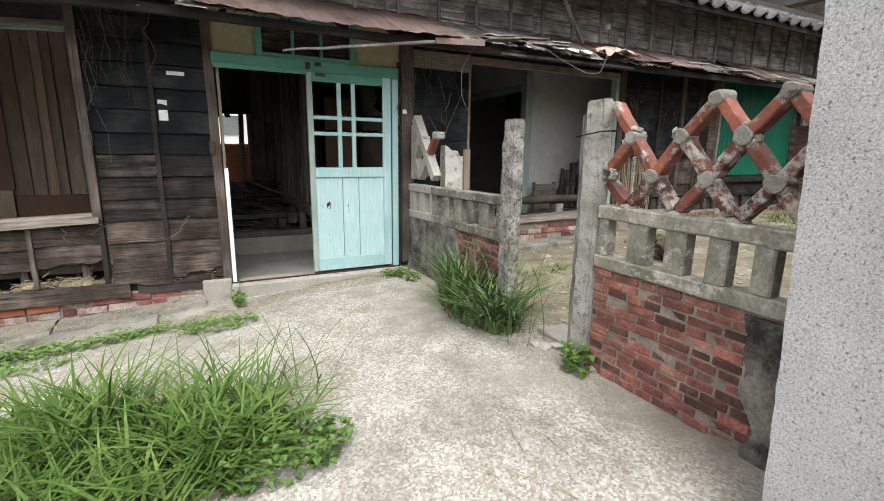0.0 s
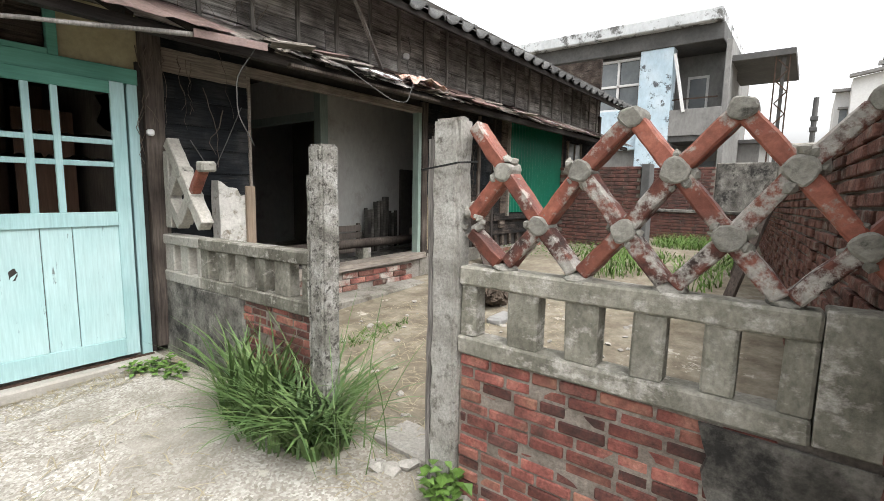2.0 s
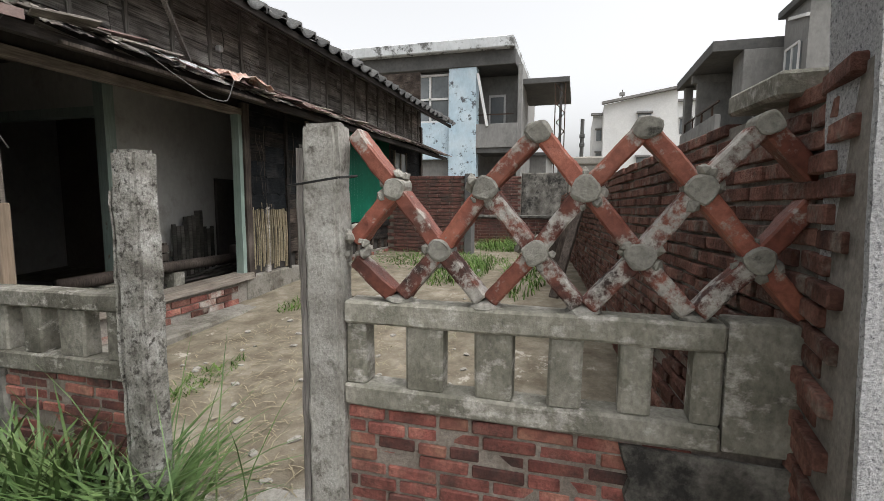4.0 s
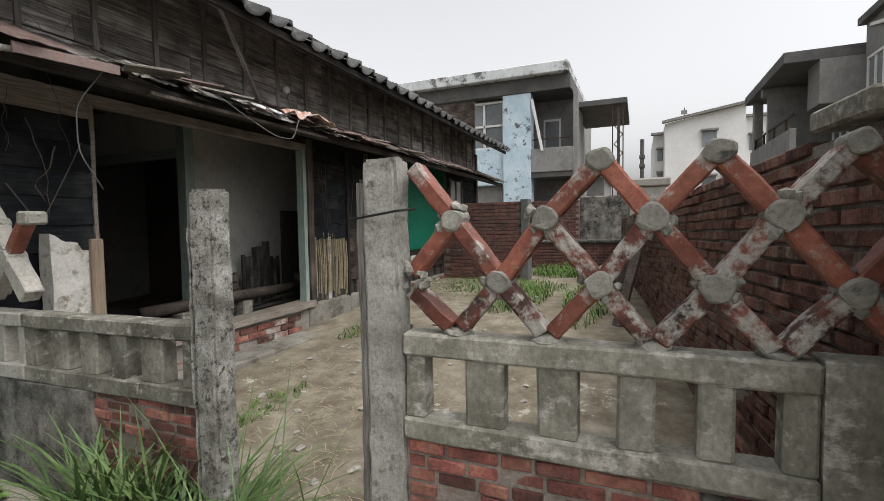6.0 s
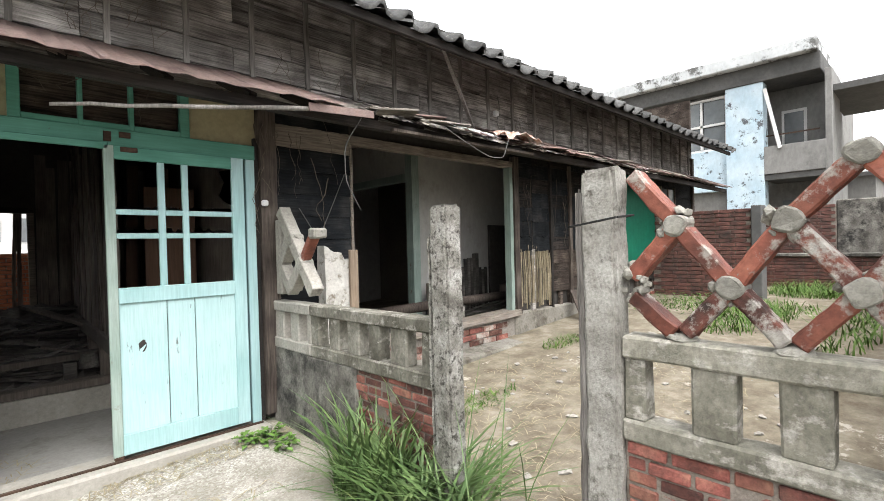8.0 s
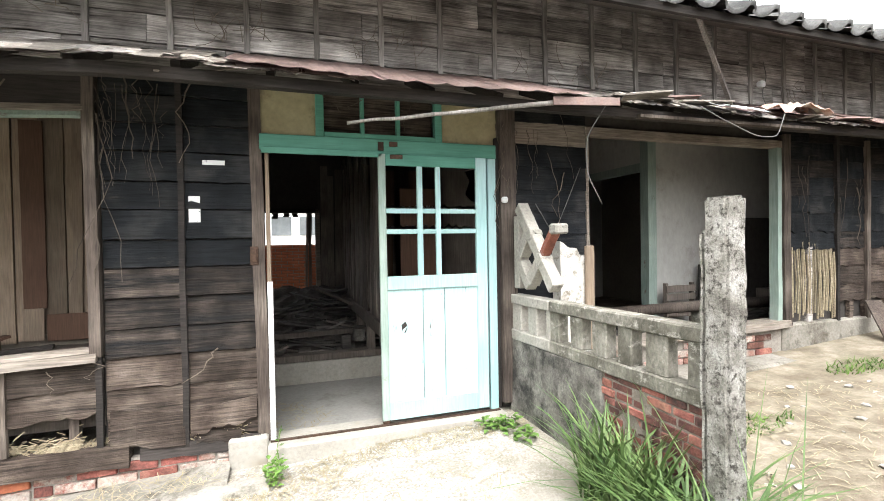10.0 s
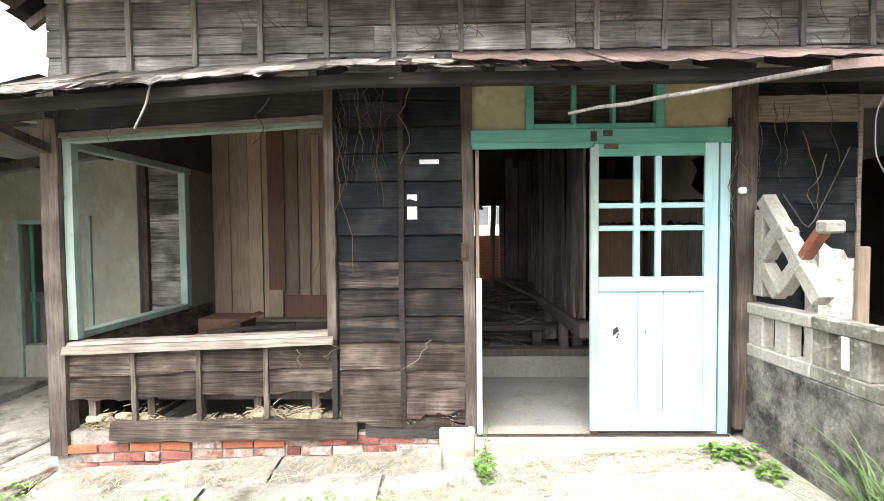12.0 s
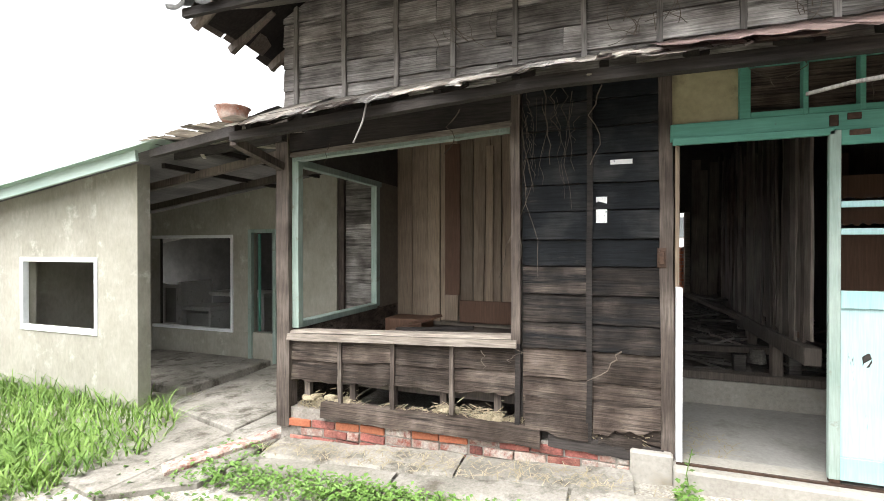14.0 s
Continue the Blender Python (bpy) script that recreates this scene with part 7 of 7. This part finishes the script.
def leaves(name, spots, mat, label, size=(0.012, 0.03), high=0.09):
    """Broad little leaves on short stalks."""
    v, f = [], []
    r = random.Random(len(name) * 5)
    for n, place, hi in spots:
        for _ in range(n):
            x, y = place(r)
            c = Vector((x, y, ground_z(x, y) + r.uniform(0.005, hi)))
            a, t = r.uniform(0, 6.28), r.uniform(-0.5, 0.6)
            d = Vector((math.cos(a), math.sin(a), t)).normalized()
            s = d.cross(Vector((0, 0, 1))).normalized()
            l = r.uniform(*size)
            b0 = len(v)
            up_ = Vector((0, 0, l * 0.25))
            v += [tuple(c), tuple(c + d * l * 0.5 + s * l * 0.5 + up_), tuple(c + d * l * 1.15), tuple(c + d * l * 0.5 - s * l * 0.5 + up_), tuple(c + d * l * 0.55)]
            f += [(b0, b0 + 1, b0 + 4), (b0 + 1, b0 + 2, b0 + 4), (b0 + 2, b0 + 3, b0 + 4), (b0 + 3, b0, b0 + 4)]
    return stuff(name, v, f, mat, label, "weeds")


leaves("weeds_apron", [(1300, spot(-0.9, 4.62, 0.85, 0.15), 0.1), (800, spot(0.0, 4.62, 0.8, 0.12), 0.06), (500, spot(-1.75, 4.8, 0.3, 0.35), 0.08), (130, spot(0.9, 4.6, 0.4, 0.07), 0.05), (120, spot(1.33, 4.95, 0.06, 0.14), 0.1), (260, spot(1.15, 4.45, 0.3, 0.12), 0.06), (500, spot(-0.6, 4.35, 0.9, 0.1), 0.05)],
       M_WEED, "low green creeping weeds along the concrete apron", (0.016, 0.036))
leaves("weeds_grass", [(500, spot(1.35, 2.55, 0.3, 0.18), 0.12)], M_WEED, "broad-leaved weeds at the edge of the grass", (0.02, 0.045))
leaves("weeds_fence", [(70, spot(2.98, 2.53, 0.07, 0.09), 0.16), (80, spot(2.9, 4.85, 0.09, 0.22), 0.07), (40, spot(2.75, 5.0, 0.06, 0.08), 0.06)], M_WEED, "small leafy weed at the foot of the fence", (0.03, 0.055))
leaves("weeds_yard", [(700, spot(9.2, 4.6, 1.6, 1.2), 0.08), (200, spot(-2.4, 4.4, 0.9, 0.4), 0.05)], M_WEED, "low green weeds over the bare yard", (0.02, 0.05))
# a seedling climbing at the threshold
bm = bmesh.new()
tube(bm, [(1.36, 5.1, 0.0), (1.34, 5.09, 0.12), (1.37, 5.1, 0.26)], 0.003, 5)
for i in range(7):
    c, a = Vector((1.35, 5.09, 0.05 + 0.03 * i)), 2.1 * i
    d = Vector((math.cos(a), math.sin(a) * 0.6, 0.2)) * 0.035
    s = Vector((-d.y, d.x, 0)) * 0.5
    v = [bm.verts.new(q) for q in (c, c + d * 0.5 + s, c + d, c + d * 0.5 - s)]
    bm.faces.new(v)
tagged(part("seedling", bm, M_WEED), "thin green seedling growing at the door step", "plant")

# dry straw scattered on the ground
v, f = [], []
r = random.Random(5)
for n, place in ((330, spot(2.3, 4.98, 0.8, 0.14)), (260, spot(1.2, 4.8, 0.6, 0.25)), (500, spot(1.2, 3.9, 1.6, 1.0)), (900, spot(4.7, 3.6, 1.4, 1.0)), (160, spot(3.2, 3.0, 0.4, 0.4)), (420, spot(-0.3, 5.02, 1.3, 0.18)), (240, spot(0.2, 4.7, 1.2, 0.14)), (260, spot(-2.9, 6.1, 0.6, 0.25)), (120, spot(2.4, 1.6, 0.6, 0.6)), (150, spot(1.4, 5.7, 0.3, 0.4))):
    for _ in range(n):
        x, y = place(r)
        a, l = r.uniform(0, 3.14), r.uniform(0.03, 0.14)
        z = ground_z(x, y) + (0.07 if y > 4.9 and x < 1.0 and x > -2 else 0.006)
        if y > 5.4 and x > 1:
            z = 0.084
        d, s = Vector((math.cos(a), math.sin(a), 0)) * l, Vector((-math.sin(a), math.cos(a), 0)) * 0.0026
        b0, c = len(v), Vector((x, y, z))
        m = c + d * 0.5 + Vector((0, 0, r.uniform(0.002, 0.016)))
        v += [tuple(c - s), tuple(c + s), tuple(m + s), tuple(m - s), tuple(c + d + s), tuple(c + d - s)]
        f += [(b0, b0 + 1, b0 + 2, b0 + 3), (b0 + 3, b0 + 2, b0 + 4, b0 + 5)]
stuff("dry_straw", v, f, M_DRYG, "scattered dry straw and dead grass stalks", "straw")

# rubble crumbs, stones and a clod of roots
r = random.Random(9)
STONES = []
for k in range(5):
    bm = bmesh.new()
    bmesh.ops.create_icosphere(bm, subdivisions=1, radius=1)
    for q in bm.verts:
        q.co += Vector(noise.noise_vector(q.co * 2 + Vector((k * 5, 0, 0)))) * 0.5
        q.co.z *= 0.55
    STONES.append(as_mesh("stone", bm, M_CONCL))
for n, place, size in ((26, spot(3.15, 2.75, 0.25, 0.3), (0.01, 0.05)), (90, spot(4.8, 3.5, 1.7, 1.1), (0.006, 0.03)), (22, spot(1.8, 3.9, 1.2, 0.8), (0.006, 0.018)), (16, spot(0.2, 4.75, 1.4, 0.15), (0.012, 0.035)), (14, spot(7.0, 3.4, 1.5, 1.0), (0.02, 0.06))):
    for _ in range(n):
        x, y = place(r)
        s = r.uniform(*size)
        ob = new("stone", r.choice(STONES))
        ob.matrix_basis = pose(x, y, ground_z(x, y) + s * 0.25, 0, 0, r.uniform(0, 360)) @ Matrix.Diagonal((s * r.uniform(0.8, 1.6), s, s * 0.8, 1))
        tagged(ob, "small pale chip of mortar lying on the ground", "stone", "rubble chips")
bm = bmesh.new()
bmesh.ops.create_icosphere(bm, subdivisions=4, radius=0.15)
rough_up(bm, 0.10, 7)
rough_up(bm, 0.05, 22)
bmesh.ops.scale(bm, vec=(1, 0.8, 0.8), verts=bm.verts)
bmesh.ops.translate(bm, verts=bm.verts, vec=(5.4, 3.8, ground_z(5.4, 3.8) + 0.13))
tagged(part("root_clod", bm, M_SOIL), "brown clod of earth and roots in the yard", "clod")
tagged(boxpart("broken_slab", (3.15, 3.5, 2.75, 3.1, ground_z(3.3, 2.9) - 0.05, ground_z(3.3, 2.9) + 0.012), M_CONCL, None, 0.01, 0.02), "broken white slab at the gate gap", "slab")
tagged(boxpart("grey_rag", (4.95, 5.25, 3.45, 3.6, ground_z(5.1, 3.5) - 0.02, ground_z(5.1, 3.5) + 0.05), M_BGREY, None, 0.02, 0.03), "crumpled grey scrap on the yard ground", "scrap")

# ---- dry vines, roots and cables ----
def vine(x, y, z0, length, wob, rad=0.0028, seed=0):
    r = random.Random(seed)
    pts, p = [], Vector((x, y, z0))
    for i in range(9):
        pts.append(p.copy())
        p = p + Vector((r.uniform(-wob, wob), r.uniform(-0.01, 0.01), -length / 8))
    bm = bmesh.new()
    tube(bm, pts, rad, 5, 0.5)
    return bm


spec = [(0.52, 2.44, 0.5), (0.60, 2.42, 0.3), (0.63, 2.44, 0.55), (0.70, 2.4, 0.75), (0.88, 2.42, 0.5), (0.38, 2.2, 1.0), (0.36, 1.5, 0.6), (0.41, 2.0, 0.8), (-0.05, 2.36, 0.3), (-1.1, 2.2, 0.18), (2.95, 2.3, 0.5), (3.02, 2.35, 0.8), (3.06, 2.1, 0.7), (3.0, 2.0, 0.5), (2.98, 1.9, 0.9),
        (3.4, 2.1, 0.6), (3.55, 1.95, 0.35), (6.2, 2.1, 0.7), (6.35, 2.2, 0.9), (6.9, 2.2, 0.8), (7.05, 1.9, 0.6), (7.6, 2.1, 1.2), (1.7, 2.5, 0.2), (1.85, 2.48, 0.16), (2.3, 2.46, 0.3), (0.33, 0.75, 0.12), (-0.9, 0.68, 0.1), (0.1, 0.7, 0.14), (1.0, 0.76, 0.2)]
for i, (x, zt, l) in enumerate(spec):
    bm = vine(x, FY - 0.055, zt, l, 0.05 if i % 3 else 0.025, 0.0035 if i % 4 else 0.005, i)
    tagged(part("dry_vine", bm, M_VINE), "dry grey vine stem hanging on the boards", "vine", "dry vines")
r = random.Random(41)
for i in range(34):
    x = r.choice((r.uniform(0.45, 0.75), r.uniform(0.36, 0.42), r.uniform(3.0, 3.1), r.uniform(6.1, 7.2), r.uniform(3.2, 3.6)))
    zt = 2.44 if x < 1 or 2.9 < x < 3.7 else 2.1
    bm = vine(x, FY - (0.03 if not 2.9 < x < 3.15 else 0.065), zt - r.uniform(0, 0.25), r.uniform(0.15, 0.65) if not 1.4 < x < 2.8 else r.uniform(0.08, 0.25), 0.03, 0.002, 100 + i)
    tagged(part("dry_vine", bm, M_VINE), "dry grey vine stem hanging on the boards", "vine", "dry vines")
r = random.Random(77)
v, f = [], []
bm = bmesh.new()
for i in range(60):
    x = r.choice((r.uniform(1.9, 2.4), r.uniform(2.9, 3.9), r.uniform(6.1, 7.0), r.uniform(-0.6, 0.2), r.uniform(0.9, 1.4)))
    z0 = 2.63 + r.uniform(0, 0.2)
    pts, p = [], Vector((x, FY - 0.045, z0))
    a = r.uniform(0.3, 2.8)
    for k in range(6):
        pts.append(p.copy())
        a += r.uniform(-0.7, 0.7)
        p = p + Vector((math.cos(a) * 0.05, r.uniform(-0.008, 0.004), math.sin(a) * 0.045))
        p.z = max(p.z, 2.6)
    tube(bm, pts, 0.0028, 4, 0.5)
ob = part("dry_creeper", bm, M_VINE)
tagged(ob, "tangle of dry creeper stems on the upper boards", "vine", "", "stuff")
for pts, lab, mat, rad in ((((3.5, 4.62, 2.33), (3.36, 4.66, 2.1), (3.36, 4.66, 1.85), (3.48, 4.66, 1.65)), "grey cable hanging loose from the pent roof", M_CABLE, 0.004),
                           (((4.2, 4.52, 2.33), (4.4, 4.5, 2.24), (4.72, 4.5, 2.14), (4.92, 4.5, 2.15), (5.0, 4.5, 2.33)), "grey cable drooping below the pent roof", M_CABLE, 0.004),
                           (((5.7, 5.2, 3.05), (5.72, 5.18, 2.9), (5.68, 5.2, 2.75), (5.75, 5.2, 2.62)), "short cable hanging from the eaves", M_CABLE, 0.004),
                           (((3.3, FY - 0.03, 1.7), (3.45, FY - 0.05, 1.45), (3.6, FY - 0.04, 1.75), (3.72, FY - 0.03, 2.0)), "thin cable slung across the boards", M_CABLE, 0.004),
                           (((0.82, 4.62, 2.28), (1.0, 4.75, 2.33), (1.2, 4.8, 2.4)), "thin twig caught under the pent roof", M_SILL, 0.006),
                           (((-0.42, 4.58, 2.27), (-0.44, 4.57, 2.15), (-0.5, 4.56, 2.02)), "curved splinter hanging from the pent roof", M_BATTEN, 0.006)):
    bm = bmesh.new()
    out = []
    for i in range(len(pts) - 1):
        a, b = Vector(pts[i]), Vector(pts[i + 1])
        out += [a.lerp(b, k / 4) for k in range(4)]
    out.append(Vector(pts[-1]))
    sm = [out[0]] + [(out[i - 1] + out[i] * 2 + out[i + 1]) / 4 for i in range(1, len(out) - 1)] + [out[-1]]
    tube(bm, sm, rad, 6)
    tagged(part("cable" if "cable" in lab else "twig", bm, mat, None, "", True), lab, "cable" if "cable" in lab else "twig")
lamp = thing("insulator", (5.66, 5.2, 2.85), "white porcelain insulator on a hanging cable", "insulator")
wbox("knob", (5.63, 5.69, 5.16, 5.22, 2.80, 2.86), M_PLATE, lamp, 0.012)
kn = thing("porcelain_knob", (3.0, FY - 0.08, 1.72), "white porcelain cable knob on the post", "insulator")
wbox("knob", (2.985, 3.03, FY - 0.10, FY - 0.06, 1.70, 1.745), M_PLATE, kn, 0.01)
